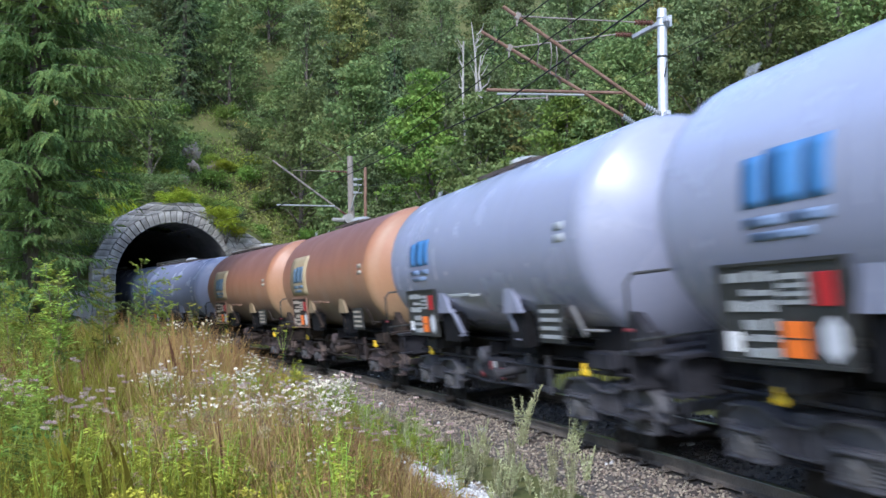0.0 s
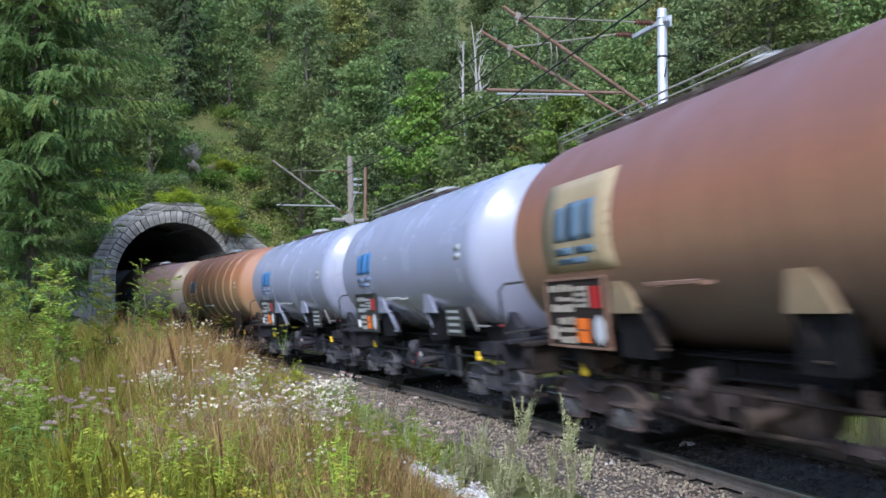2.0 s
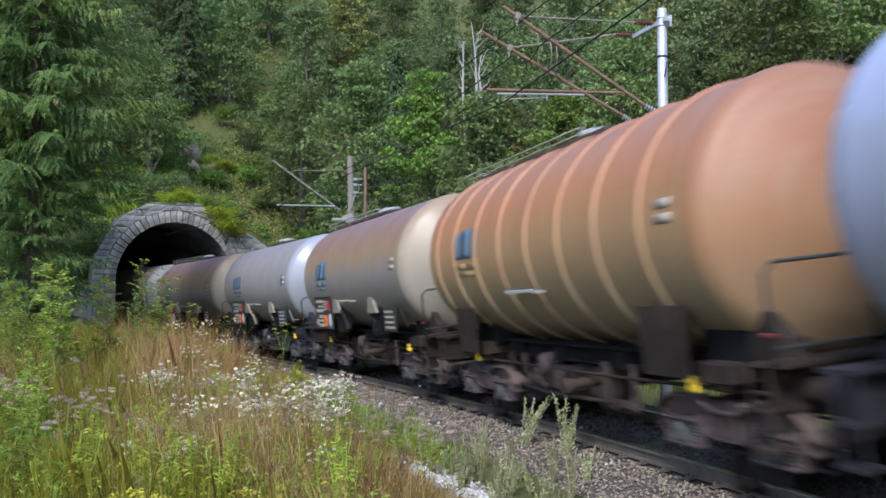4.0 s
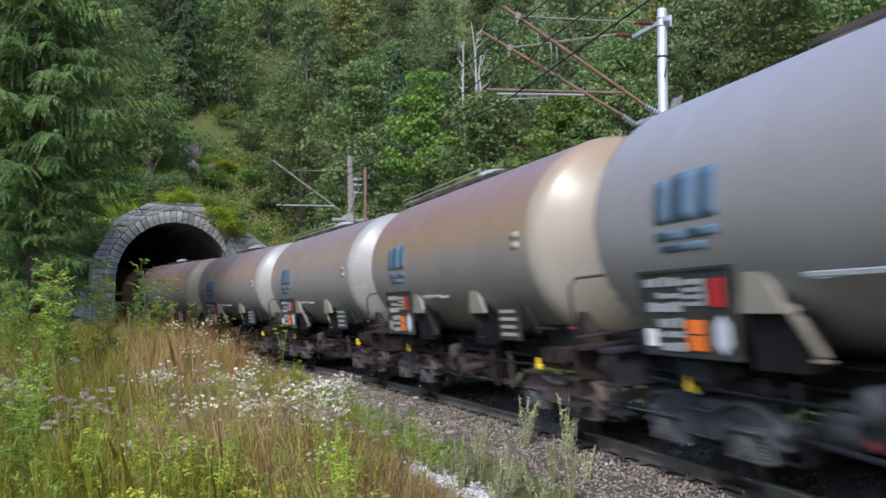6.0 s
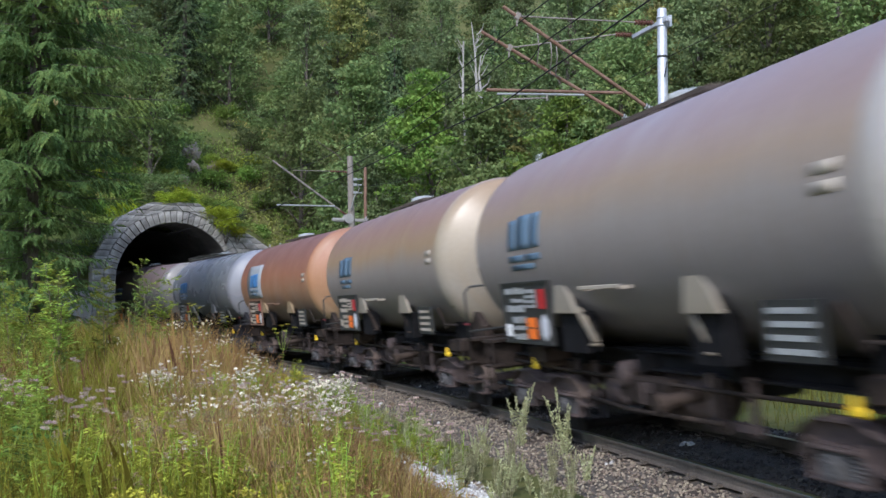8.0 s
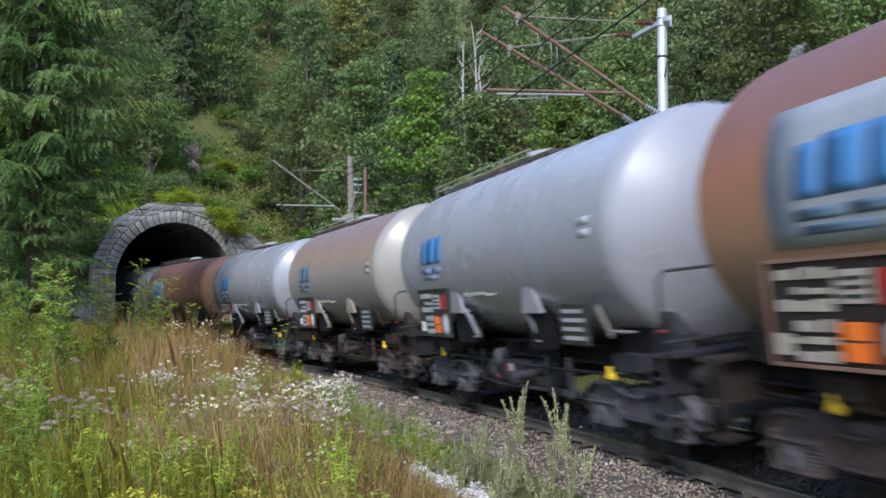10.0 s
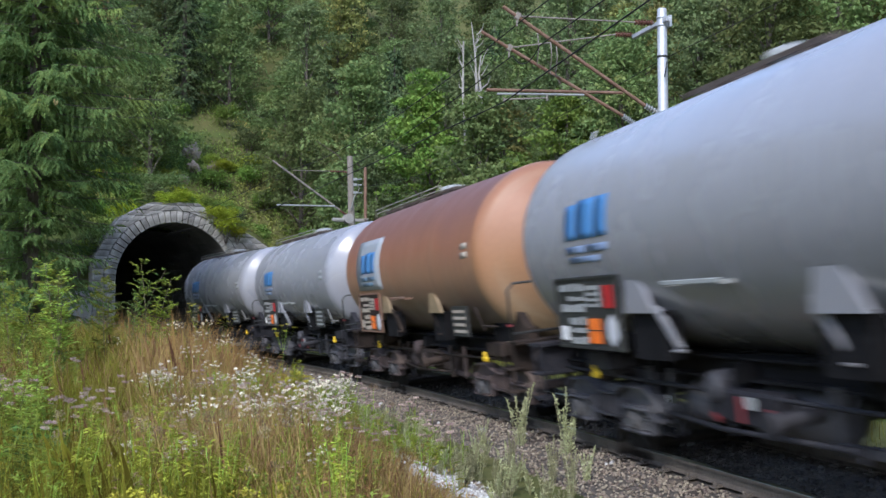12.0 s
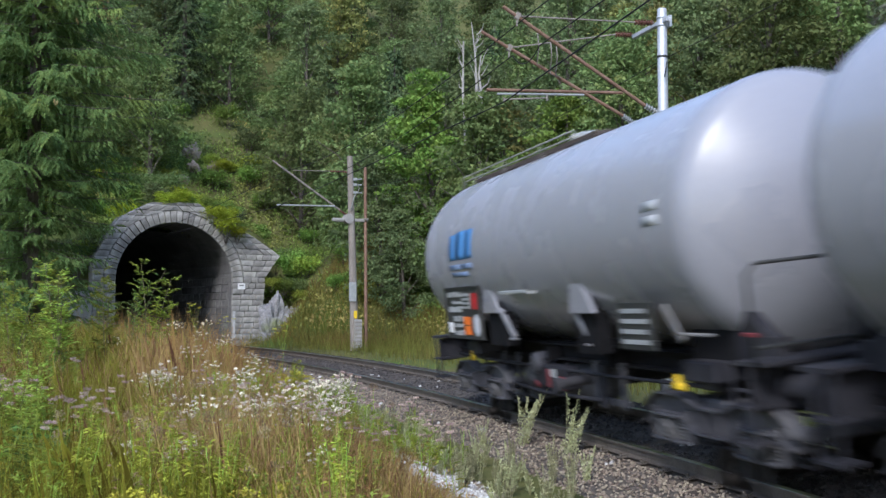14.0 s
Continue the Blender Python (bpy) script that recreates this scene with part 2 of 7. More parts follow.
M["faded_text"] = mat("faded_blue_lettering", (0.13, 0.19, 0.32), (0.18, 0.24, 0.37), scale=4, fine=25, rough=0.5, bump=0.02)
# lowest bands of these stained shells carry the belly's shade as colour
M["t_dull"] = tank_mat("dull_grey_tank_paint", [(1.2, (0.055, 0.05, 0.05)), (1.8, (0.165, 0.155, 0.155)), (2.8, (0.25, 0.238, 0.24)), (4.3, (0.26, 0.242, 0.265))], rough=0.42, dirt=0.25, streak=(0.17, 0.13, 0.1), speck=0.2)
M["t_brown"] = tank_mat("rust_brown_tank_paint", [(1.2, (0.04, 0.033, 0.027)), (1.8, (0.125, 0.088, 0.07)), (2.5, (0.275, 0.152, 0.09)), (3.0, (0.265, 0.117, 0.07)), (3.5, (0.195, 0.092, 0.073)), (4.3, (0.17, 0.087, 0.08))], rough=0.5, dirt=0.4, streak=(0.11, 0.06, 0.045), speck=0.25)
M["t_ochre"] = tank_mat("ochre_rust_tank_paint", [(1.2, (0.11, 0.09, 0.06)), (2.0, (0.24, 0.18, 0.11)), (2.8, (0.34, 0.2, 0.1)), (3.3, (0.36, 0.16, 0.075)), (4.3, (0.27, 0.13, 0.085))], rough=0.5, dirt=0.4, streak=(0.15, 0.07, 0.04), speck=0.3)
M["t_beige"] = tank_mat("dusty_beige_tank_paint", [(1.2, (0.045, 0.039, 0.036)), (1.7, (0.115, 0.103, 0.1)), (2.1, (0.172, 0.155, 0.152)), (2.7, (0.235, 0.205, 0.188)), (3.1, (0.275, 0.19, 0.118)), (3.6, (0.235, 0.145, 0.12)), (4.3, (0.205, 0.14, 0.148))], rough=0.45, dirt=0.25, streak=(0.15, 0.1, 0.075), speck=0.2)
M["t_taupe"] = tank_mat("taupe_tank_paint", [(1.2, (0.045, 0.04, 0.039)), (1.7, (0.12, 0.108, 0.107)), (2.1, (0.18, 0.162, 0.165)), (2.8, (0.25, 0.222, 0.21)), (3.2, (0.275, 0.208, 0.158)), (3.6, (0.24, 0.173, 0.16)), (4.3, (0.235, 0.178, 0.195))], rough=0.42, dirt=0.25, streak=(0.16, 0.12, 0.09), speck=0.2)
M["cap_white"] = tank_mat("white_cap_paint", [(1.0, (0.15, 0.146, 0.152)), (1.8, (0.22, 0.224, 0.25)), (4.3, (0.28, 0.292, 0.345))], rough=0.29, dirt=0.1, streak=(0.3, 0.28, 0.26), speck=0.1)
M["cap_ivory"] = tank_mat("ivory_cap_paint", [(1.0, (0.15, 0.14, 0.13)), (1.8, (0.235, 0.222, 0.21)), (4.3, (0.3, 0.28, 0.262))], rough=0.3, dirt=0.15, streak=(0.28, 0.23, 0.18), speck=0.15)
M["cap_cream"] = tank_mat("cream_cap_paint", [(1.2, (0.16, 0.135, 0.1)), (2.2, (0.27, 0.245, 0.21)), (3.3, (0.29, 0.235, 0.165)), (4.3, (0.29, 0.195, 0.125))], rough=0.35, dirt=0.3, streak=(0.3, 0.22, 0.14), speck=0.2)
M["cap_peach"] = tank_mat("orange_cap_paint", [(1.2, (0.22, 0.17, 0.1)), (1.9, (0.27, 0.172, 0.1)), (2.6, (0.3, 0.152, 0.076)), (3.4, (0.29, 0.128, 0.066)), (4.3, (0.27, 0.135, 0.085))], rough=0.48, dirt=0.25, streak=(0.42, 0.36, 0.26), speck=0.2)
M["trunk"] = mat("bark", (0.06, 0.05, 0.042), (0.14, 0.12, 0.105), scale=2, fine=14, stretch=(3, 3, 0.5), rough=0.95, bump=0.8, bump_dist=0.03)
M["dead_wood"] = mat("dead_wood", (0.25, 0.235, 0.22), (0.4, 0.38, 0.36), scale=3, fine=20, rough=0.9, bump=0.4, stretch=(3, 3, 0.5))
M["leaf_beech"] = leaf_mat("beech_leaves", (0.053, 0.08, 0.027), (0.105, 0.136, 0.045), c3=(0.16, 0.145, 0.05))
M["leaf_dark"] = leaf_mat("dark_leaves", (0.054, 0.079, 0.033), (0.104, 0.13, 0.05))
M["leaf_lime"] = leaf_mat("lime_green_leaves", (0.062, 0.112, 0.022), (0.118, 0.168, 0.034))
M["leaf_olive"] = leaf_mat("olive_leaves", (0.075, 0.085, 0.025), (0.14, 0.13, 0.04), c3=(0.22, 0.12, 0.03))
M["leaf_rust"] = leaf_mat("autumn_leaves", (0.09, 0.075, 0.025), (0.14, 0.1, 0.035), c3=(0.06, 0.08, 0.025))
M["needles"] = leaf_mat("spruce_needles", (0.042, 0.076, 0.026), (0.098, 0.142, 0.04), c3=(0.15, 0.185, 0.05), trans=0.4, scale=0.8)
M["needles_dark"] = leaf_mat("fir_needles", (0.03, 0.055, 0.026), (0.06, 0.09, 0.036), trans=0.2)
M["cone"] = mat("spruce_cone", (0.2, 0.17, 0.06), (0.28, 0.22, 0.09), scale=8, fine=40, rough=0.7)
M["grass_green"] = leaf_mat("green_grass", (0.118, 0.12, 0.015), (0.215, 0.195, 0.028), c3=(0.23, 0.19, 0.05), trans=0.4, gain=1.75, spread=0.62)
M["grass_dry"] = leaf_mat("dry_grass", (0.325, 0.217, 0.08), (0.49, 0.35, 0.145), c3=(0.19, 0.18, 0.05), trans=0.35, gain=1.25, spread=0.62)
M["grass_rust"] = leaf_mat("russet_grass", (0.22, 0.115, 0.042), (0.34, 0.19, 0.078), trans=0.35, gain=1.15, spread=0.4, c3=(0.2, 0.15, 0.05))
M["herb"] = leaf_mat("herb_leaves", (0.082, 0.112, 0.018), (0.158, 0.178, 0.03), trans=0.45, spread=0.4, gain=2.6)
M["weed"] = leaf_mat("grey_green_weed", (0.36, 0.37, 0.18), (0.52, 0.51, 0.29), trans=0.4, gain=1.15)
M["petal"] = leaf_mat("white_petals", (0.84, 0.77, 0.57), (0.92, 0.86, 0.68), gain=1.0, spread=0.08, trans=0.2)
M["petal_pink"] = leaf_mat("faded_pink_petals", (0.47, 0.345, 0.27), (0.63, 0.49, 0.4), gain=1.0, spread=0.2, trans=0.25)
M["petal_yellow"] = leaf_mat("yellow_umbels", (0.42, 0.4, 0.04), (0.55, 0.5, 0.08), gain=1.0, spread=0.15, trans=0.25)


# ---- mesh helpers ----
def box(bm, c, s, rot=None, bevel=0.0):
    m = Matrix.Translation(c) @ (rot or Matrix()) @ Matrix.Diagonal((*s, 1))
    vs = bmesh.ops.create_cube(bm, size=1, matrix=m)["verts"]
    if bevel:
        es = list({e for v in vs for e in v.link_edges})
        bmesh.ops.bevel(bm, geom=es, offset=bevel, segments=1, affect="EDGES")
    return vs


def tube(bm, a, b, r, n=8, r2=None):
    a, b = Vector(a), Vector(b)
    d = b - a
    m = Matrix.Translation((a + b) / 2) @ d.to_track_quat("Z", "Y").to_matrix().to_4x4()
    bmesh.ops.create_cone(bm, cap_ends=True, segments=n, radius1=r, radius2=r if r2 is None else r2, depth=d.length, matrix=m)


def chain(bm, pts, r, n=6):
    """A bent rod through the points, in one piece."""
    pts = [Vector(p) for p in pts]
    rings = []
    for i, p in enumerate(pts):
        way = (pts[min(i + 1, len(pts) - 1)] - pts[max(i - 1, 0)]).normalized()
        q = way.to_track_quat("Z", "Y")
        rings.append([bm.verts.new(p + q @ Vector((r * math.cos(2 * math.pi * k / n), r * math.sin(2 * math.pi * k / n), 0))) for k in range(n)])
    for a, b in zip(rings, rings[1:]):
        for k in range(n):
            bm.faces.new((a[k], a[(k + 1) % n], b[(k + 1) % n], b[k])).smooth = True
    bm.faces.new(rings[0])
    bm.faces.new(rings[-1])


def lathe(bm, prof, axis_m, n=48, smooth=True):
    """prof: (radius, along) points turned round the local Z of axis_m."""
    rings = []
    for r, z in prof:
        if r < 1e-5:
            rings.append([bm.verts.new(axis_m @ Vector((0, 0, z)))])
        else:
            rings.append([bm.verts.new(axis_m @ Vector((r * math.cos(2 * math.pi * i / n), r * math.sin(2 * math.pi * i / n), z))) for i in range(n)])
    for a, b in zip(rings, rings[1:]):
        for i in range(n):
            j = (i + 1) % n
            if len(a) == 1 and len(b) == 1:
                continue
            if len(a) == 1:
                f = bm.faces.new((a[0], b[j], b[i]))
            elif len(b) == 1:
                f = bm.faces.new((a[i], a[j], b[0]))
            else:
                f = bm.faces.new((a[i], a[j], b[j], b[i]))
            f.smooth = smooth


def mesh_of(name, bm, material):
    bmesh.ops.recalc_face_normals(bm, faces=bm.faces)
    me = bpy.data.meshes.new(name)
    bm.to_mesh(me)
    bm.free()
    for m in material if isinstance(material, (list, tuple)) else [material]:
        me.materials.append(m)
    return me


def part(name, bm, material, parent=None, label=""):
    ob = new(name, mesh_of(name, bm, material))
    ob.parent = parent
    if label:
        tagged(ob, label)
    return ob


def raw_mesh(name, verts, faces, material, smooth=False):
    me = bpy.data.meshes.new(name)
    me.from_pydata(verts, [], faces)
    me.materials.append(material)
    if smooth:
        me.polygons.foreach_set("use_smooth", [True] * len(me.polygons))
    me.update()
    return me


def thing(name, label, category, group="", kind="", m=None):
    e = new(name)
    e.empty_display_size = 0.2
    tagged(e, label, category, group, kind)
    if m is not None:
        e.matrix_world = m
    return e


# ---- the line: a curve that tightens towards the tunnel, canted to its inner side ----
CANT = 0.1153
STEP = 0.25
S_MIN, S_MAX = -290.0, 340.0


def curvature(s):
    if s < -44.5:
        return 0.0
    if s < 62:
        return 0.0036972 + 8.2965e-05 * s
    return 0.00884 * max(0.0, 1 - (s - 62) / 60)


def build_line():
    n0, n1 = int(-S_MIN / STEP), int(S_MAX / STEP)
    out = {0: (4.4916, 9.0, 0.23773)}
    for sign, n in ((1, n1), (-1, n0)):
        x, y, th = out[0]
        for i in range(1, n + 1):
            s = sign * (i - 0.5) * STEP
            k = curvature(s)
            mid = th + sign * k * STEP / 2
            x -= sign * math.sin(mid) * STEP
            y += sign * math.cos(mid) * STEP
            th += sign * k * STEP
            out[sign * i] = (x, y, th)
    return np.array([out[i] for i in range(-n0, n1 + 1)])


LINE = build_line()


def line_at(s):
    f = min(max((s - S_MIN) / STEP, 0), len(LINE) - 1.001)
    i = int(f)
    return LINE[i] + (LINE[i + 1] - LINE[i]) * (f - i)


LEAN = Matrix.Translation((-0.75, 0, 0)) @ Matrix.Rotation(-CANT, 4, "Y") @ Matrix.Translation((0.75, 0, 0))


def track(s, canted=True):
    """Pose on the line: x across (away from the meadow), y along towards the tunnel, z up from the rail tops."""
    x, y, th = line_at(s)
    m = Matrix.Translation((x, y, 0)) @ Matrix.Rotation(th, 4, "Z")
    return m @ LEAN if canted else m


def sweep(bm, prof, s0, s1, step, closed=True, canted=True):
    """Sweeps an outline of (across, height) along the line."""
    rings = []
    n = int(round((s1 - s0) / step))
    for i in range(n + 1):
        m = track(s0 + (s1 - s0) * i / n, canted)
        rings.append([bm.verts.new(m @ Vector((a, 0, h))) for a, h in prof])
    k = len(prof)
    for a, b in zip(rings, rings[1:]):
        for i in range(k if closed else k - 1):
            j = (i + 1) % k
            bm.faces.new((a[i], a[j], b[j], b[i]))
    if closed:
        bm.faces.new(rings[0])
        bm.faces.new(rings[-1][::-1])
    return rings


# ---- ground ----
PORTAL_S = 52.0
PORTAL = track(PORTAL_S, False)
PORTAL_IN = PORTAL.inverted()
PX, PY = PORTAL.translation.x, PORTAL.translation.y
PDX, PDY = -math.sin(line_at(PORTAL_S)[2]), math.cos(line_at(PORTAL_S)[2])
COARSE = LINE[::4]


def smooth(a, b, x):
    t = np.clip((x - a) / (b - a), 0, 1)
    return t * t * (3 - 2 * t)


def across(x, y):
    """Signed distance from the line's centre (+ on the far side), and the place along it."""
    x, y = np.asarray(x, float), np.asarray(y, float)
    d, s = np.empty(x.shape), np.empty(x.shape)
    for i in range(0, len(x), 4000):
        dx = x[i:i + 4000, None] - COARSE[None, :, 0]
        dy = y[i:i + 4000, None] - COARSE[None, :, 1]
        q = dx * dx + dy * dy
        j = q.argmin(1)
        r = np.arange(len(j))
        d[i:i + 4000] = dx[r, j] * np.cos(COARSE[j, 2]) + dy[r, j] * np.sin(COARSE[j, 2])
        s[i:i + 4000] = S_MIN + j * STEP * 4
    return d, s


def wobble(x, y, k, seed):
    return (np.sin(x * k + seed) * np.cos(y * k * 1.3 + seed * 2.1) + 0.5 * np.sin(x * k * 2.3 + y * k * 1.9 + seed * 3.7)) / 1.5


def ground_z(x, y):
    x, y = np.asarray(x, float), np.asarray(y, float)
    d, s = across(x, y)
    along = (x - PX) * PDX + (y - PY) * PDY
    side = (x - PX) * PDY - (y - PY) * PDX
    z = np.full(x.shape, -0.42)
    # meadow side: a low bank that rises towards the tunnel
    left = np.clip(-d - 2.4, 0, 400)
    bank = 0.25 + 0.6 * smooth(12, 24, y)
    z = z + smooth(0.0, 3.2, left) * (0.2 + bank) + 0.02 * np.clip(left - 4, 0, 30)
    # far side: shelf, then the slope
    right = np.clip(d - 2.2, 0, 400)
    z = z + 0.42 * smooth(0.0, 1.5, right)
    # hill
    hr = np.where(along < 0.0, d - 8.5, np.maximum(d - 8.5, 0))
    hr = np.where((d > 0) & (s < PORTAL_S + 6), hr, -9)
    hill = np.maximum(hr, along - 2.0 - 0.15 * np.clip(-side - 6, 0, 20))
    hill = np.clip(hill, 0, 400)
    slope = 0.72 * np.minimum(hill, 55) + 0.45 * np.clip(hill - 55, 0, 400)
    bank = 1.05 * np.clip(d - 4.9, 0, 6.5) * smooth(-11, -1.5, along) * (along < 2.0) * (d > 0)
    step = 6.4 * smooth(0.95, 2.2, along) * smooth(10.5, 5.0, np.abs(side)) * (along > 0)
    rough = wobble(x, y, 0.19, 1.0) * 0.9 * smooth(2, 14, hill) + wobble(x, y, 0.06, 4.0) * 3.0 * smooth(8, 40, hill)
    near = wobble(x, y, 0.8, 2.0) * 0.06 * smooth(3, 5, np.abs(d))
    return z + np.maximum(np.maximum(slope, bank), step + 0.25 * np.clip(along - 2.2, 0, 12)) + rough + near


def gz(x, y):
    return float(ground_z(np.array([x]), np.array([y]))[0])


def spaced(lo, a, b, hi, fine):
    mid = np.arange(a, b + 0.01, fine)
    up, down, g = [], [], fine
    v = mid[-1]
    while v < hi:
        g *= 1.12
        v += g
        up.append(v)
    v, g = mid[0], fine
    while v > lo:
        g *= 1.12
        v -= g
        down.append(v)
    return np.array(down[::-1] + list(mid) + up)


def build_ground():
    gx, gy = spaced(-1800, -45, 45, 1800, 0.8), spaced(-1800, 0, 95, 1800, 0.8)
    X, Y = np.meshgrid(gx, gy)
    fx, fy = X.ravel(), Y.ravel()
    Z = ground_z(fx, fy)
    nx, ny = len(gx), len(gy)
    idx = np.arange(nx * ny).reshape(ny, nx)
    quads = np.stack([idx[:-1, :-1], idx[:-1, 1:], idx[1:, 1:], idx[1:, :-1]], -1).reshape(-1, 4)
    cx, cy = fx[quads].mean(1), fy[quads].mean(1)
    al = (cx - PX) * PDX + (cy - PY) * PDY
    sd = (cx - PX) * PDY - (cy - PY) * PDX
    keep = ~((np.abs(sd) < 3.1) & (al > 0.3) & (al < 3.4))
    me = raw_mesh("ground", np.stack([fx, fy, Z], 1).tolist(), quads[keep].tolist(), M["soil"], True)
    return tagged(new("ground", me), "grassy ground rising into a steep wooded hillside", "ground", kind="structure")


ground = build_ground()


# ---- permanent way ----
def build_track():
    way = thing("railway_track", "single railway track curving out of a tunnel on stone ballast", "railway track", kind="structure")
    bm = bmesh.new()
    sweep(bm, [(-3.1, -0.75), (-2.9, -0.47), (-1.75, -0.25), (-1.3, -0.2), (-0.6, -0.19), (0.6, -0.19), (1.3, -0.2), (1.75, -0.25), (2.8, -0.6), (3.0, -0.9)], -60, 120, 1.0, closed=False)
    part("ballast_bed", bm, M["ballast"], way)
    # flat-bottom rails: worn bright head, rusty web and foot
    side_prof = [(-0.07, -0.155), (0.07, -0.155), (0.07, -0.145), (0.012, -0.125), (0.01, -0.045), (0.036, -0.035), (0.036, -0.006), (-0.036, -0.006), (-0.036, -0.035), (-0.01, -0.045), (-0.012, -0.125), (-0.07, -0.145)]
    top_prof = [(-0.034, -0.006), (0.034, -0.006), (0.03, 0.0), (-0.03, 0.0)]
    for at in (-0.75, 0.75):
        bm = bmesh.new()
        sweep(bm, [(at + a, h) for a, h in side_prof], -80, 130, 1.0)
        r = part("rail", bm, M["rail"], way, "rust-brown steel rail with a bright head")
        bm = bmesh.new()
        sweep(bm, [(at + a, h) for a, h in top_prof], -80, 130, 1.0)
        part("running_surface", bm, M["rail_top"], r)
    bm = bmesh.new()
    box(bm, (0, 0, -0.265), (2.6, 0.25, 0.16), bevel=0.015)
    me = mesh_of("sleeper", bm, M["sleeper"])
    bm = bmesh.new()
    for at in (-0.75, 0.75):
        box(bm, (at, 0, -0.158), (0.34, 0.15, 0.012))
        for k in (-0.11, 0.11):
            tube(bm, (at + k, 0.03, -0.16), (at + k, 0.03, -0.11), 0.018, 6)
            box(bm, (at + k * 0.75, 0, -0.14), (0.07, 0.1, 0.02))
    clip = mesh_of("rail_fastening", bm, M["rail"])
    s = -10.0
    while s < 58:
        ob = new("sleeper", me)
        ob.parent = way
        ob.matrix_local = track(s) @ pose(random.uniform(-0.04, 0.04), 0, random.uniform(-0.015, 0.005), 0, 0, random.uniform(-1, 1))
        c = new("rail_fastening", clip)
        c.parent = way
        c.matrix_local = track(s)
        s += 0.62
    return way


railway = build_track()


def scatter_stones(name, n, place, size, material, label, seed):
    """Crushed stones, each with its own facets, lying on the bed."""
    rng = random.Random(seed)
    verts, faces = [], []
    base = [(-1, -1, -0.7), (1, -1, -0.7), (1, 1, -0.7), (-1, 1, -0.7), (-0.7, -0.7, 0.7), (0.7, -0.7, 0.7), (0.7, 0.7, 0.7), (-0.7, 0.7, 0.7)]
    fs = [(4, 5, 6, 7), (0, 1, 5, 4), (1, 2, 6, 5), (2, 3, 7, 6), (3, 0, 4, 7)]
    for _ in range(n):
        p = place(rng)
        if p is None:
            continue
        r = size * rng.uniform(0.5, 1.3) * 0.5
        q = Euler((rng.uniform(-0.6, 0.6), rng.uniform(-0.6, 0.6), rng.uniform(0, 6.3))).to_matrix()
        i = len(verts)
        for b in base:
            v = q @ Vector((b[0] * rng.uniform(0.6, 1.2), b[1] * rng.uniform(0.5, 1.0), b[2] * rng.uniform(0.5, 0.95)))
            verts.append(tuple(p + v * r))
        faces += [tuple(i + k for k in f) for f in fs]
    ob = new(name, raw_mesh(name, verts, faces, material))
    return tagged(ob, label, "gravel", kind="stuff")


def bed_h(a):
    return float(np.interp(a, [-3.1, -2.9, -1.75, -1.3, 1.3, 1.75, 2.8], [-0.7, -0.47, -0.25, -0.2, -0.2, -0.25, -0.6]))


def near_shoulder(rng):
    s = -4 + 34 * rng.random() ** 1.5
    a = -0.85 - 2.1 * rng.random()
    return track(s) @ Vector((a, 0, bed_h(a) + rng.uniform(-0.005, 0.03)))


def between_rails(rng):
    s = -4 + 42 * rng.random() ** 1.3
    a = rng.uniform(-0.68, 1.9)
    return track(s) @ Vector((a, 0, bed_h(a) + rng.uniform(-0.005, 0.025)))


def path_edge(rng):
    s = -4 + 22 * rng.random() ** 1.2
    a = -2.9 - abs(rng.gauss(0, 0.7))
    p = track(s, False) @ Vector((a, 0, 0))
    return Vector((p.x, p.y, gz(p.x, p.y) + 0.01))


def white_heap(rng):
    s = rng.gauss(4.2, 1.0)
    a = -3.46 + rng.gauss(0, 0.15)
    p = track(s, False) @ Vector((a, 0, 0))
    return Vector((p.x, p.y, gz(p.x, p.y) + rng.uniform(0.0, 0.07)))


scatter_stones("ballast_stones", 24000, near_shoulder, 0.038, M["stone_chip"], "loose grey-brown crushed stone ballast beside the rail", 1)
scatter_stones("oily_ballast_stones", 11000, between_rails, 0.065, M["dark_chip"], "oil-darkened crushed stones between the rails", 2)
scatter_stones("path_gravel", 5000, path_edge, 0.06, M["stone_chip"], "scattered gravel at the meadow's edge", 3)
scatter_stones("limestone_gravel", 3200, white_heap, 0.042, M["white_chip"], "pale limestone chips lying among the weeds", 4)
scatter_stones("bright_ballast_stones", 130, lambda r: near_shoulder(r) if r.random() < 0.5 else between_rails(r), 0.09, M["white_chip"], "few pale stones on the ballast", 5)


# ---- tunnel ----
ARCH_R, SPRING = 3.15, 3.35
RING = 0.62
OUTLINE = [(-4.3, -0.3), (-4.3, 4.6), (-3.6, 5.9), (-2.9, 6.75), (-1.3, 7.55), (1.25, 7.6), (2.2, 6.85), (4.2, 6.0), (5.95, 4.9), (5.1, 3.7), (4.75, -0.3)]


def inside(x, z, poly):
    hit = False
    for (x0, z0), (x1, z1) in zip(poly, poly[1:] + poly[:1]):
        if (z0 > z) != (z1 > z) and x < x0 + (z - z0) * (x1 - x0) / (z1 - z0):
            hit = not hit
    return hit


def clear_of_arch(x, z, r):
    return abs(x) > r if z < SPRING else math.hypot(x, z - SPRING) > r


def arch_points(r, n=24, base=-0.5):
    return [(-r, base)] + [(-r * math.cos(math.pi * i / n), SPRING + r * math.sin(math.pi * i / n)) for i in range(n + 1)] + [(r, base)]


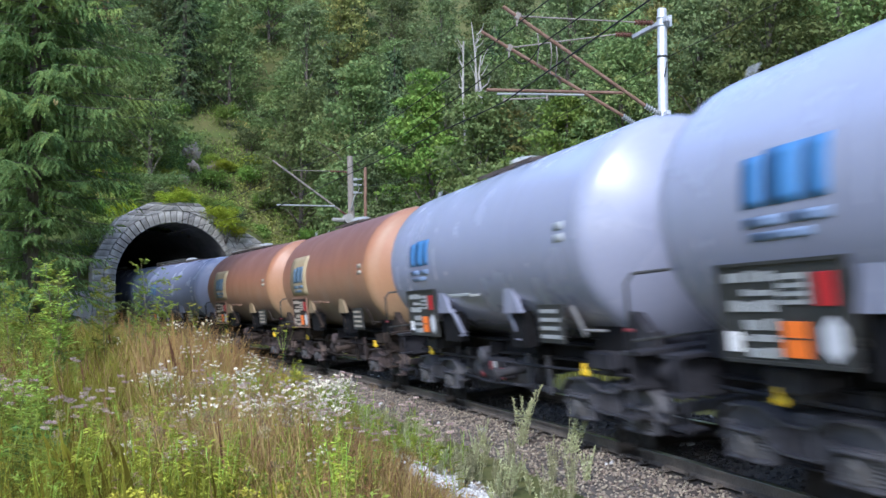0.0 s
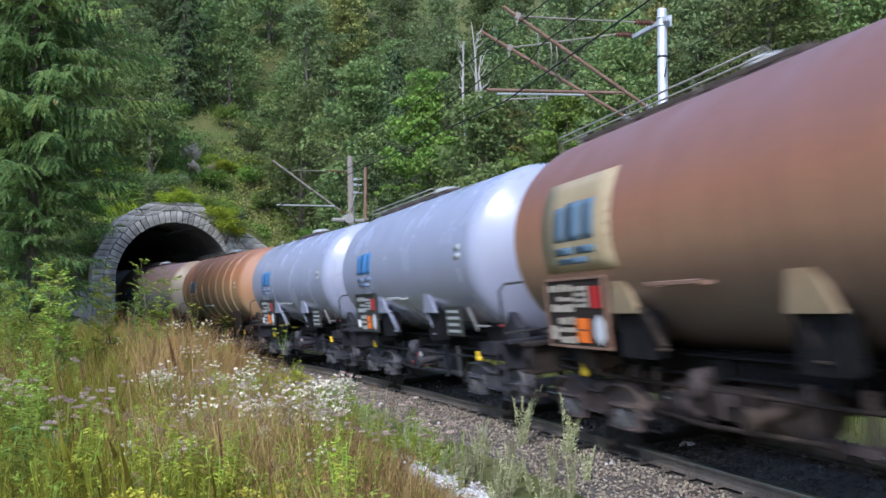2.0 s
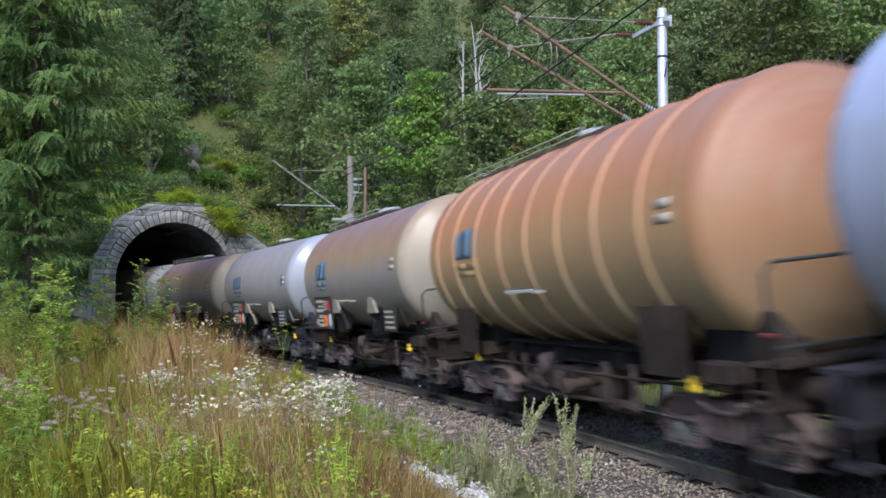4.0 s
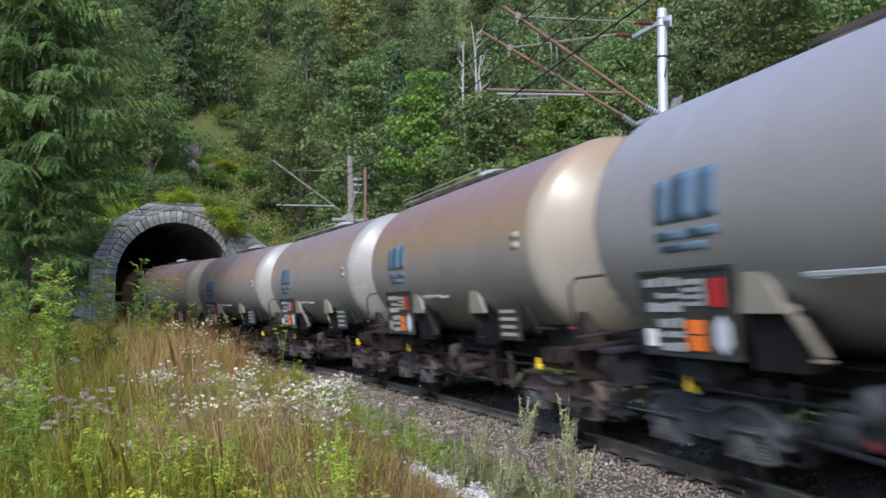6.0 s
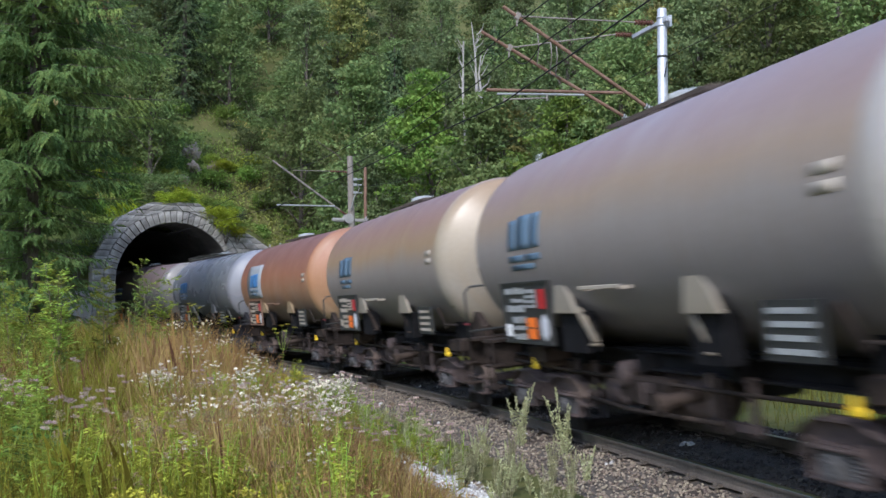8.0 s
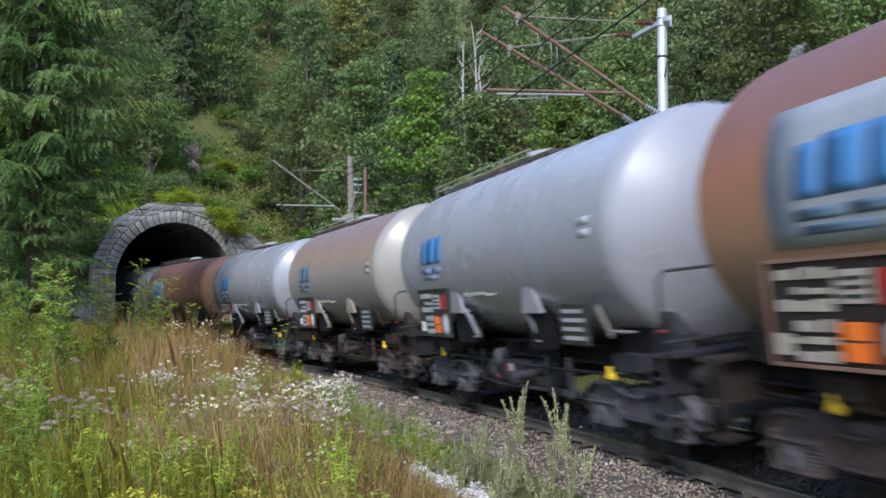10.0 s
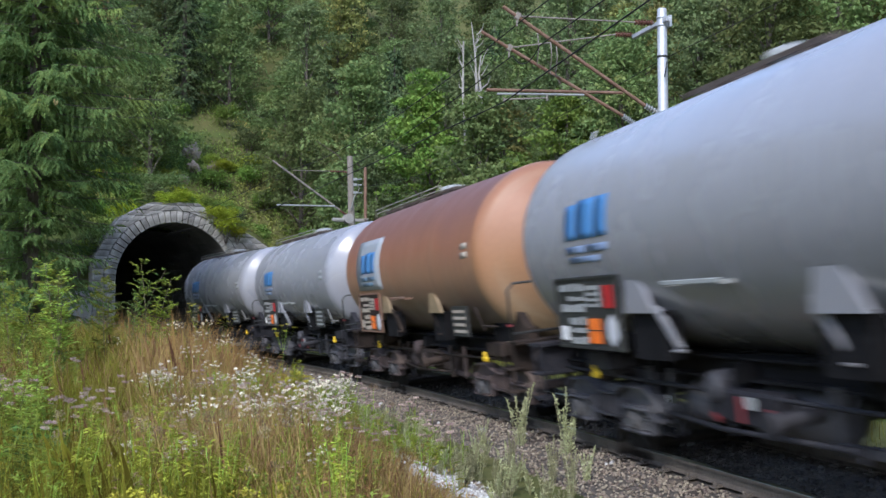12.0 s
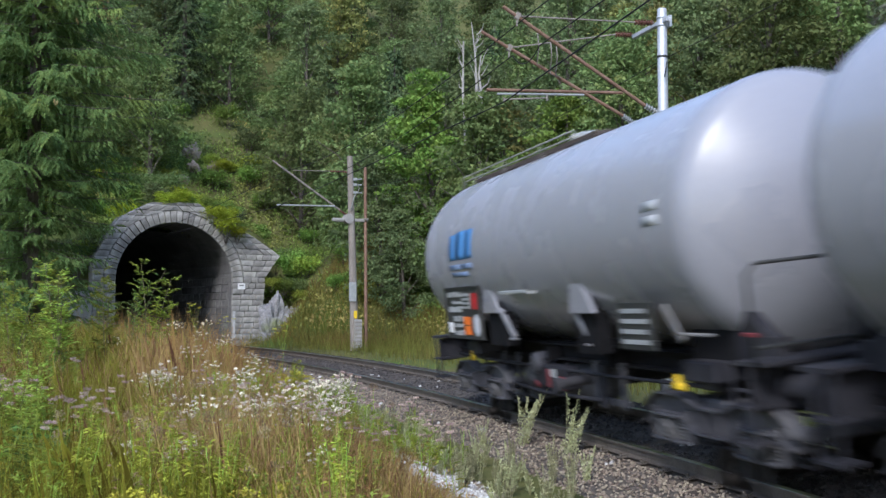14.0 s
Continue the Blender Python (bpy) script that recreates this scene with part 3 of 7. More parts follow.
def stone(w, d, h, seed, taper=0.0):
    """A dressed block with a rough, pitched face towards -y."""
    rng = random.Random(seed)
    bm = bmesh.new()
    e = 0.012
    back = [bm.verts.new((x * w / 2, 0, z * h / 2)) for x, z in ((-1, -1), (1, -1), (1, 1), (-1, 1))]
    mid = [bm.verts.new((v.co.x * (1 - (taper if v.co.z < 0 else 0)), -d * 0.8, v.co.z)) for v in back]
    for v in back:
        v.co.x *= (1 - (taper if v.co.z < 0 else 0))
    k = 0.9
    face = [bm.verts.new((v.co.x * k + rng.uniform(-e, e), -d - rng.uniform(0.0, 0.04), v.co.z * k + rng.uniform(-e, e))) for v in mid]
    for a, b in ((back, mid), (mid, face)):
        for i in range(4):
            j = (i + 1) % 4
            bm.faces.new((a[i], a[j], b[j], b[i]))
    bm.faces.new(face[::-1])
    return mesh_of("stone", bm, M["ashlar"])


def cut_stone(parent, quad, rng):
    """A wall stone with a rough pitched face, from its four corners on the wall."""
    cx, cz = sum(p[0] for p in quad) / 4, sum(p[1] for p in quad) / 4
    bm = bmesh.new()
    d = rng.uniform(0.1, 0.15)
    rows = [[bm.verts.new(((x - cx) * k + (rng.uniform(-e, e)), y, (z - cz) * k + rng.uniform(-e, e))) for x, z in quad] for k, y, e in ((0.975, 0.02, 0.0), (0.965, -d * 0.8, 0.012), (0.9, -d - rng.uniform(0.0, 0.05), 0.02))]
    for a, b in zip(rows, rows[1:]):
        for i in range(4):
            j = (i + 1) % 4
            bm.faces.new((a[i], a[j], b[j], b[i]))
    bm.faces.new(rows[2])
    bmesh.ops.recalc_face_normals(bm, faces=bm.faces)
    ob = new("stone_block", mesh_of("stone_block", bm, M["ashlar"]))
    ob.parent = parent
    ob.matrix_local = pose(cx, rng.uniform(-0.02, 0.02), cz)


def build_portal():
    po = thing("tunnel_portal", "grey ashlar stone railway tunnel portal with a round arch", "tunnel portal", kind="structure", m=PORTAL)
    # rubble core behind the dressed stones, with the opening through it
    bm = bmesh.new()
    outer = OUTLINE
    inner = arch_points(ARCH_R + 0.12, 24, -0.3)
    loop = [bm.verts.new((x, 0.0, z)) for x, z in outer] + [bm.verts.new((x, 0.0, z)) for x, z in inner[::-1]]
    f = bm.faces.new(loop)
    g = bmesh.ops.extrude_face_region(bm, geom=[f])
    bmesh.ops.translate(bm, verts=[v for v in g["geom"] if isinstance(v, bmesh.types.BMVert)], vec=(0, 0.9, 0))
    part("core", bm, M["mortar"], po)
    # voussoirs
    n = 34
    ring = [stone(math.pi * (ARCH_R + RING) / n - 0.03, 0.16, RING, 100 + i, 0.17) for i in range(4)]
    for i in range(n):
        a = math.pi * (i + 0.5) / n
        ob = new("voussoir", ring[i % 4])
        ob.parent = po
        r = ARCH_R + RING / 2
        ob.matrix_local = pose(-r * math.cos(a), 0.05 - random.uniform(0, 0.03), SPRING + r * math.sin(a), 0, math.degrees(a) - 90, 0)
    # coursed blocks, cut to the arch and to the stepped top of the wall
    rng = random.Random(5)

    def limits(sgn, z):
        xs = [0.02 * k for k in range(320) if inside(sgn * 0.02 * k, z, OUTLINE)]
        if not xs:
            return None
        dz = z - SPRING
        r = ARCH_R + RING + 0.02
        inner = ARCH_R if dz < 0 else math.sqrt(r * r - dz * dz) if dz < r else 0.0
        return (inner, xs[-1]) if xs[-1] - inner > 0.06 else None

    for sgn in (-1, 1):
        for row in range(25):
            z0 = -0.1 + row * 3.45 / 11
            z1 = z0 + 0.303
            lo, hi = limits(sgn, z0 + 0.01), limits(sgn, z1 - 0.01)
            if not lo:
                continue
            if not hi:
                hi = limits(sgn, z0 + 0.17)
                z1 = z0 + 0.17
                if not hi:
                    continue
            span = max(lo[1] - lo[0], hi[1] - hi[0])
            n = max(1, round(span / rng.uniform(0.42, 0.7)))
            cuts = [0.0] + [(k + rng.uniform(-0.22, 0.22)) / n for k in range(1, n)] + [1.0]
            for a, b in zip(cuts, cuts[1:]):
                q = [lo[0] + (lo[1] - lo[0]) * a, lo[0] + (lo[1] - lo[0]) * b, hi[0] + (hi[1] - hi[0]) * b, hi[0] + (hi[1] - hi[0]) * a]
                cut_stone(po, [(sgn * q[0], z0), (sgn * q[1], z0), (sgn * q[2], z1), (sgn * q[3], z1)], rng)
    cut_stone(po, [(-0.33, 7.13), (0.33, 7.13), (0.03, 7.41), (-0.03, 7.41)], rng)
    # kilometre plate on the right pier
    bm = bmesh.new()
    box(bm, (ARCH_R + 0.5, -0.2, 3.15), (0.42, 0.03, 0.34), bevel=0.006)
    pl = part("number_plate", bm, M["white_paint"], po, "small white enamel plate")
    bm = bmesh.new()
    box(bm, (ARCH_R + 0.5, -0.218, 3.2), (0.26, 0.004, 0.05))
    part("writing_bar", bm, M["sign_dark"], pl)
    bm = bmesh.new()
    box(bm, (ARCH_R + 0.1, -0.165, 1.05), (0.13, 0.02, 1.5), bevel=0.004)
    part("clearance_stripe", bm, M["worn_white"], po, "worn white paint stripe on the jamb")
    return po


portal = build_portal()


def build_lining():
    bm = bmesh.new()
    prof = arch_points(ARCH_R, 20, -0.6)
    sweep(bm, prof, PORTAL_S + 0.02, PORTAL_S + 16, 0.8, closed=False, canted=False)
    sweep(bm, prof, PORTAL_S + 16, S_MAX - 4, 4.0, closed=False, canted=False)
    end = track(S_MAX - 4, False)
    bm.faces.new([bm.verts.new(end @ Vector((a, 0, h))) for a, h in prof])
    tu = tagged(new("tunnel_lining", mesh_of("tunnel_lining", bm, M["lining"])), "dark stone lining inside the tunnel", "tunnel", kind="structure")
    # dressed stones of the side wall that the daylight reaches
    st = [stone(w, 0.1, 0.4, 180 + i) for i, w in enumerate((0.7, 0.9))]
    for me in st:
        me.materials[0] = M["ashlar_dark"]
    rng = random.Random(8)
    for row in range(9):
        s = PORTAL_S + 0.3 + rng.uniform(0, 0.4)
        while s < PORTAL_S + 11:
            k = rng.randrange(2)
            w = (0.7, 0.9)[k]
            ob = new("wall_stone", st[k])
            ob.parent = tu
            ob.matrix_world = track(s + w / 2, False) @ pose(ARCH_R + 0.05, 0, 0.1 + row * 0.42, 0, 0, -90)
            s += w + 0.03
    return tu


M["ashlar_dark"] = mat("dark_ashlar", (0.1, 0.1, 0.104), (0.21, 0.205, 0.2), scale=2.2, fine=22, spread=0.25, bump=0.9, bump_dist=0.03, rough=0.95, specular=0.2)
lining = build_lining()


M["slope_rock"] = mat("brown_limestone", (0.2, 0.165, 0.14), (0.36, 0.31, 0.28), scale=1.6, fine=14, rough=0.95, bump=1.0, bump_dist=0.05, c3=(0.16, 0.14, 0.08))


def boulder(name, c, s, seed, label, mat_key="rock", n=3):
    bm = bmesh.new()
    bmesh.ops.create_icosphere(bm, subdivisions=n, radius=1)
    for v in bm.verts:
        p = v.co * 1.7 + Vector((seed * 3.1, seed, 0))
        ridge = abs(noise.noise(Vector((p.x * 3.4, p.y * 3.4, p.z * 0.9 + p.x))))
        crack = abs(noise.noise(Vector((p.x * 7.0, p.y * 7.0, p.z * 2.2))))
        v.co *= 0.95 + 0.3 * noise.noise(p) - 0.5 * ridge - 0.22 * crack + 0.1 * noise.noise(p * 8)
        v.co = Vector((v.co.x * s[0], v.co.y * s[1], v.co.z * s[2]))
    ob = part(name, bm, M[mat_key])
    ob.matrix_world = Matrix.Translation(c)
    return tagged(ob, label, "rock")


for i, (a, al, z, s) in enumerate([(5.5, -0.4, 1.0, (1.0, 0.75, 2.1)), (6.7, -0.65, 0.5, (1.05, 0.8, 1.7)), (7.8, -1.0, 0.1, (0.8, 0.6, 1.0)), (5.2, -0.6, 0.1, (0.7, 0.5, 0.9))]):
    boulder("rock_outcrop", PORTAL @ Vector((a, al, z)), s, 2.0 + i, "pale weathered limestone outcrop beside the tunnel portal", n=4)

for i, (x, y, s) in enumerate([(-18.5, 78.2, (0.9, 0.6, 1.1)), (-17.9, 76.6, (0.6, 0.5, 0.7)), (-16.4, 77.6, (0.9, 0.6, 0.5)), (-18.2, 74.9, (0.5, 0.5, 0.5))]):
    boulder("slope_rock", Vector((x, y, gz(x, y) + 0.1)), s, 12.0 + i, "pale brown-grey rock showing through the slope", "slope_rock", n=3)

# low retaining wall on the meadow side of the portal
bm = bmesh.new()
box(bm, (-6.0, 0.2, 1.2), (3.4, 0.6, 3.2), bevel=0.05)
wing = part("wing_wall", bm, M["concrete"])
wing.matrix_world = PORTAL
tagged(wing, "weathered concrete wing wall beside the tunnel portal", "retaining wall", kind="structure")


# ---- tank wagons ----
TR, TZ = 1.475, 2.69
CYL0, CYL1 = -5.3, 4.55
END0, END1 = -6.12, 5.12
AXLES = (-0.9, 0.9)
BOGIE_Y = (-4.9, 3.15)
Y_UP = Matrix.Rotation(-math.pi / 2, 4, "X")  # local z onto +y


def shell(bm, y0, y1, a0, a1, r, thick, ny=1, na=6):
    """A curved plate on the tank's flank. Angles in degrees up from the -x side."""
    def at(y, a, rr):
        a = radians(a)
        return Vector((-rr * math.cos(a), y, TZ + rr * math.sin(a)))
    rows = []
    for rr in (r, r + thick):
        rows.append([[bm.verts.new(at(y0 + (y1 - y0) * i / ny, a0 + (a1 - a0) * k / na, rr)) for k in range(na + 1)] for i in range(ny + 1)])
    for i in range(ny):
        for k in range(na):
            o = rows[1]
            bm.faces.new((o[i][k], o[i][k + 1], o[i + 1][k + 1], o[i + 1][k])).smooth = True
    inn, o = rows
    for k in range(na):
        bm.faces.new((inn[0][k], inn[0][k + 1], o[0][k + 1], o[0][k]))
        bm.faces.new((inn[ny][k], inn[ny][k + 1], o[ny][k + 1], o[ny][k]))
    for i in range(ny):
        bm.faces.new((inn[i][0], inn[i + 1][0], o[i + 1][0], o[i][0]))
        bm.faces.new((inn[i][na], inn[i + 1][na], o[i + 1][na], o[i][na]))


def build_bogie(parent, y, yaw):
    bm = bmesh.new()
    box(bm, (0, 0, 0.72), (2.0, 0.5, 0.22), bevel=0.03)
    tube(bm, (0, 0, 0.8), (0, 0, 1.0), 0.25, 16)
    bg = part("bogie", bm, M["bogie"], parent)
    bg.matrix_local = pose(0, y, 0, 0, 0, yaw)
    # welded side frame: a web that dips between the axles, arched flanges, pedestal legs beside each axle box
    top = [(-1.52, 0.6), (-1.38, 0.74), (-1.18, 0.83), (-0.62, 0.84), (-0.38, 0.76), (-0.2, 0.72), (0.2, 0.72), (0.38, 0.76), (0.62, 0.84), (1.18, 0.83), (1.38, 0.74), (1.52, 0.6)]
    low = [(1.5, 0.5), (1.36, 0.55), (1.2, 0.64), (0.6, 0.64), (0.48, 0.53), (0.3, 0.47), (-0.3, 0.47), (-0.48, 0.53), (-0.6, 0.64), (-1.2, 0.64), (-1.36, 0.55), (-1.5, 0.5)]
    for sx in (-1, 1):
        bm = bmesh.new()
        x = sx * 1.0
        out = top + low
        va = [bm.verts.new((x - 0.015, a, h)) for a, h in out]
        vb = [bm.verts.new((x + 0.015, a, h)) for a, h in out]
        bm.faces.new(va)
        bm.faces.new(vb[::-1])
        for i in range(len(out)):
            j = (i + 1) % len(out)
            bm.faces.new((va[i], va[j], vb[j], vb[i]))
        for line, dz in ((top, 0.012), (low, -0.012)):
            fl = [[bm.verts.new((x + ex * 0.1, a, h + ez)) for ex, ez in ((-1, 0), (1, 0), (1, dz * 2), (-1, dz * 2))] for a, h in line]
            for p, q in zip(fl, fl[1:]):
                for i in range(4):
                    j = (i + 1) % 4
                    bm.faces.new((p[i], p[j], q[j], q[i]))
            bm.faces.new(fl[0])
            bm.faces.new(fl[-1][::-1])
        for ay in AXLES:
            for e in (-0.4, 0.4):
                box(bm, (x + sx * 0.02, ay + e, 0.5), (0.16, 0.05, 0.36), bevel=0.01)
            box(bm, (x + sx * 0.05, ay, 0.335), (0.2, 0.7, 0.04), bevel=0.012)
            box(bm, (x + sx * 0.06, ay, 0.61), (0.18, 0.62, 0.035), bevel=0.01)
        for e in (-0.22, 0.0, 0.22):
            box(bm, (x + sx * 0.05, e, 0.6), (0.09, 0.02, 0.24))
        part("side_frame", bm, M["bogie"], bg)
        # swinging brake shoes and the rod that ties them
        bm = bmesh.new()
        for ay in AXLES:
            for e in (-0.54, 0.54):
                box(bm, (sx * 0.77, ay + e, 0.46), (0.1, 0.08, 0.34), Matrix.Rotation(0.12 if e > 0 else -0.12, 4, "X"), 0.015)
                tube(bm, (sx * 0.8, ay + e, 0.6), (sx * 0.8, ay + e * 0.9, 0.86), 0.025, 6)
        tube(bm, (sx * 0.86, -1.42, 0.3), (sx * 0.86, 1.42, 0.3), 0.022, 6)
        part("brake_gear", bm, M["under"], bg)
    for ey in (-1.5, 1.5):
        bm = bmesh.new()
        box(bm, (0, ey, 0.62), (1.95, 0.1, 0.14), bevel=0.02)
        part("end_beam", bm, M["bogie"], bg)
    bm = bmesh.new()
    box(bm, (0.02, 0, 0), (0.2, 0.26, 0.3), bevel=0.03)
    tube(bm, (0.1, 0, 0), (0.18, 0, 0), 0.115, 14)
    for k in range(4):
        a = math.pi / 4 + k * math.pi / 2
        tube(bm, (0.17, 0.075 * math.cos(a), 0.075 * math.sin(a)), (0.195, 0.075 * math.cos(a), 0.075 * math.sin(a)), 0.016, 6)
    axle_box = mesh_of("axle_box", bm, M["dusty"])
    for sx in (-1, 1):
        for ay in AXLES:
            o = new("axle_box", axle_box)
            o.parent = bg
            o.matrix_local = pose(sx * 1.0, ay, 0.46, 0, 0, 0 if sx > 0 else 180)
    # nests of coil springs beside the axle boxes
    bm = bmesh.new()
    prof = [(0.0, 0.35)]
    for k in range(6):
        z = 0.355 + k * 0.0375
        prof += [(0.068, z), (0.098, z + 0.011), (0.098, z + 0.022), (0.068, z + 0.033)]
    lathe(bm, prof + [(0.0, 0.58)], Matrix(), 10)
    spring = mesh_of("spring", bm, M["dusty"])
    for sx in (-1, 1):
        for ay in AXLES:
            for dy in (-0.235, 0.235):
                s = new("spring", spring)
                s.parent = bg
                s.matrix_local = pose(sx * 1.0, ay + dy, 0)
    bm = bmesh.new()
    for sx in (-1, 1):
        m = Matrix.Translation((sx * 0.75, 0, 0)) @ Matrix.Rotation(sx * math.pi / 2, 4, "Y")
        lathe(bm, [(0.0, 0.07), (0.1, 0.07), (0.12, 0.03), (0.36, 0.0), (0.39, 0.055), (0.455, 0.06), (0.46, -0.05), (0.49, -0.055), (0.485, -0.075), (0.39, -0.07), (0.36, -0.03), (0.12, -0.06), (0.0, -0.06)], m, 28)
        for k in range(4):
            a = k * math.pi / 2
            box(bm, (sx * 0.79, 0.24 * math.cos(a), 0.24 * math.sin(a)), (0.02, 0.05, 0.05))
    tube(bm, (-1.0, 0, 0), (1.0, 0, 0), 0.075, 12)
    ws = mesh_of("wheelset", bm, M["wheel"])
    for ay in AXLES:
        w = new("wheelset", ws)
        w.parent = bg
        w.matrix_local = pose(0, ay, 0.46)
    return bg


def plate(bm, y0, y1, z0, z1, x, t=0.012):
    box(bm, (x, (y0 + y1) / 2, (z0 + z1) / 2), (t, abs(y1 - y0), abs(z1 - z0)))


def build_wagon(ribbed=False, rail_walk=True):
    w = thing("tank_wagon", "grey four-axle railway tank wagon rolling on the track", "tank wagon", "wagons of the freight train")
    # barrel
    bm = bmesh.new()
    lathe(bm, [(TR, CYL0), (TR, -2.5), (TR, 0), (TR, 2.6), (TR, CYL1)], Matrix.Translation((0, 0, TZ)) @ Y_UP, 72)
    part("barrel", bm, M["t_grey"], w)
    # dished ends with a rounded knuckle
    for y, sg in ((CYL0, -1), (CYL1, 1)):
        bm = bmesh.new()
        prof = [(TR + 0.004, y - sg * 0.03)]
        for i in range(0, 7):
            a = radians(i * 11)
            prof.append((TR - 0.3 + 0.3 * math.cos(a), y + sg * 0.3 * math.sin(a)))
        r1, y1 = prof[-1]
        for i in range(1, 9):
            q = 1 - i / 8
            prof.append((r1 * q, y1 + sg * 0.4 * (1 - q * q)))
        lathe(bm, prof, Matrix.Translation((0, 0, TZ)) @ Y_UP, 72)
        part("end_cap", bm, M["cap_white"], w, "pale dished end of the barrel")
    # seam bands
    for y in ((-4.3, -3.1, -1.9, -0.7, 0.5, 1.7, 2.9, 4.0) if ribbed else (-2.7, 1.2)):
        bm = bmesh.new()
        t, hw = (0.045, 0.05) if ribbed else (0.003, 0.05)
        lathe(bm, [(TR, y - hw), (TR + t, y - hw * 0.6), (TR + t, y + hw * 0.6), (TR, y + hw)], Matrix.Translation((0, 0, TZ)) @ Y_UP, 72)
        part("stiffening_ring" if ribbed else "seam_band", bm, M["t_grey"], w)
    # company panel, device and lettering bars
    bm = bmesh.new()
    shell(bm, 1.1, 3.4, -15, 31, TR, 0.004, 4, 8)
    part("lettering_panel", bm, M["pale_panel"], w)
    for y0, y1, a1 in ((1.6, 1.96, 18.5), (1.985, 2.55, 18.5), (2.58, 2.93, 17)):
        bm = bmesh.new()
        shell(bm, y0, y1, 0, a1, TR + 0.004, 0.003, 1, 6)
        part("emblem_bar", bm, M["blue"], w, "plain blue emblem block")
    for y0, y1, a0, a1 in ((2.3, 2.95, -6.6, -3.0), (1.62, 2.24, -6.6, -3.0), (1.9, 2.9, -11.2, -8.2)):
        bm = bmesh.new()
        shell(bm, y0, y1, a0, a1, TR + 0.004, 0.003, 1, 3)
        part("writing_bar", bm, M["blue"], w)
    bm = bmesh.new()
    shell(bm, -5.1, -4.55, 0, 13, TR, 0.004, 1, 5)
    pp = part("data_panel", bm, M["pale_panel"], w)
    for a, a1 in ((0.5, 4.5), (6.5, 10.5)):
        bm = bmesh.new()
        shell(bm, -5.03, -4.68, a, a1, TR + 0.004, 0.002, 1, 2)
        part("writing_plate", bm, M["faded_plate"], pp)
    # saddle cheeks and struts
    cheek, strut = {}, {}
    for sx in (-1, 1):
        bm = bmesh.new()
        vs = [bm.verts.new((sx * x, y, z)) for x, y, z in ((1.37, -0.13, 2.24), (1.37, 0.13, 2.24), (1.38, 0.24, 1.78), (1.38, -0.52, 1.78), (1.3, -0.13, 2.24), (1.3, 0.13, 2.24), (1.32, 0.24, 1.78), (1.32, -0.52, 1.78))]
        for f in ((0, 1, 2, 3), (4, 5, 6, 7), (0, 1, 5, 4), (1, 2, 6, 5), (2, 3, 7, 6), (3, 0, 4, 7)):
            bm.faces.new([vs[i] for i in f])
        cheek[sx] = mesh_of("saddle_cheek", bm, M["cap_white"])
        bm = bmesh.new()
        m = Matrix.Translation((sx * 1.31, 0, 1.62)) @ Matrix.Rotation(radians(-34), 4, "X") @ Matrix.Rotation(sx * radians(9), 4, "Y")
        box(bm, (0, 0, 0), (0.03, 0.075, 0.56), m, 0.01)
        box(bm, (0.04 * -sx, 0, 0), (0.06, 0.025, 0.54), m, 0.006)
        box(bm, (sx * 1.27, -0.17, 1.375), (0.1, 0.16, 0.03), bevel=0.008)
        strut[sx] = mesh_of("strut", bm, M["cap_white"])
        bm = bmesh.new()
        m = Matrix.Translation((sx * 1.25, -4.68, 1.66)) @ Matrix.Rotation(radians(-30), 4, "X") @ Matrix.Rotation(sx * radians(9), 4, "Y")
        box(bm, (0, 0, 0), (0.03, 0.09, 0.46), m, 0.01)
        box(bm, (sx * 1.27, -5.2, 1.55), (0.07, 0.62, 0.03), bevel=0.008)
        if not ribbed:
            part("end_bracket", bm, M["dim_panel"], w)
    for sx in () if ribbed else (-1, 1):
        for y0, y1 in ((0.75, 1.58), (-2.74, -2.1)):
            bm = bmesh.new()
            vs = [bm.verts.new((sx * x, yy, z)) for x in (1.1, 1.3) for yy, z in ((y0, 1.26), (y1, 1.26), (y1, 1.79), (y0, 1.79))]
            bm.faces.new(vs[:4])
            bm.faces.new(vs[4:])
            for i in range(4):
                j = (i + 1) % 4
                bm.faces.new((vs[i], vs[j], vs[4 + j], vs[4 + i]))
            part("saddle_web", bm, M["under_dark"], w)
        for y in (1.35, -2.35):
            o = new("saddle_cheek", cheek[sx])
            o.parent = w
            o.matrix_local = pose(0, y, 0)
        for y in (0.68, -2.3):
            o = new("strut", strut[sx])
            o.parent = w
            o.matrix_local = pose(0, y, 0)
    bm = bmesh.new()
    box(bm, (-1.52, -0.38, 2.1), (0.03, 1.2, 0.05), bevel=0.008)
    for y in (-0.9, 0.15):
        box(bm, (-1.43, y, 2.08), (0.16, 0.04, 0.04))
    part("grab_rail", bm, M["sign_grey"], w)
    # sign board with plates
    if not ribbed:
        bd = 1.62, 3.62, 1.36, 2.22
        bm = bmesh.new()
        plate(bm, bd[0], bd[1], bd[2], bd[3], -1.4, 0.03)
        board = part("sign_board", bm, M["sign_dark"], w)
        bm = bmesh.new()
        for z in (bd[2], bd[3]):
            box(bm, (-1.41, (bd[0] + bd[1]) / 2, z), (0.05, bd[1] - bd[0] + 0.06, 0.03))
        for y in (bd[0], bd[1]):
            box(bm, (-1.41, y, (bd[2] + bd[3]) / 2), (0.05, 0.03, bd[3] - bd[2]))
        part("frame", bm, M["sign_dark"], board)
        plates = []
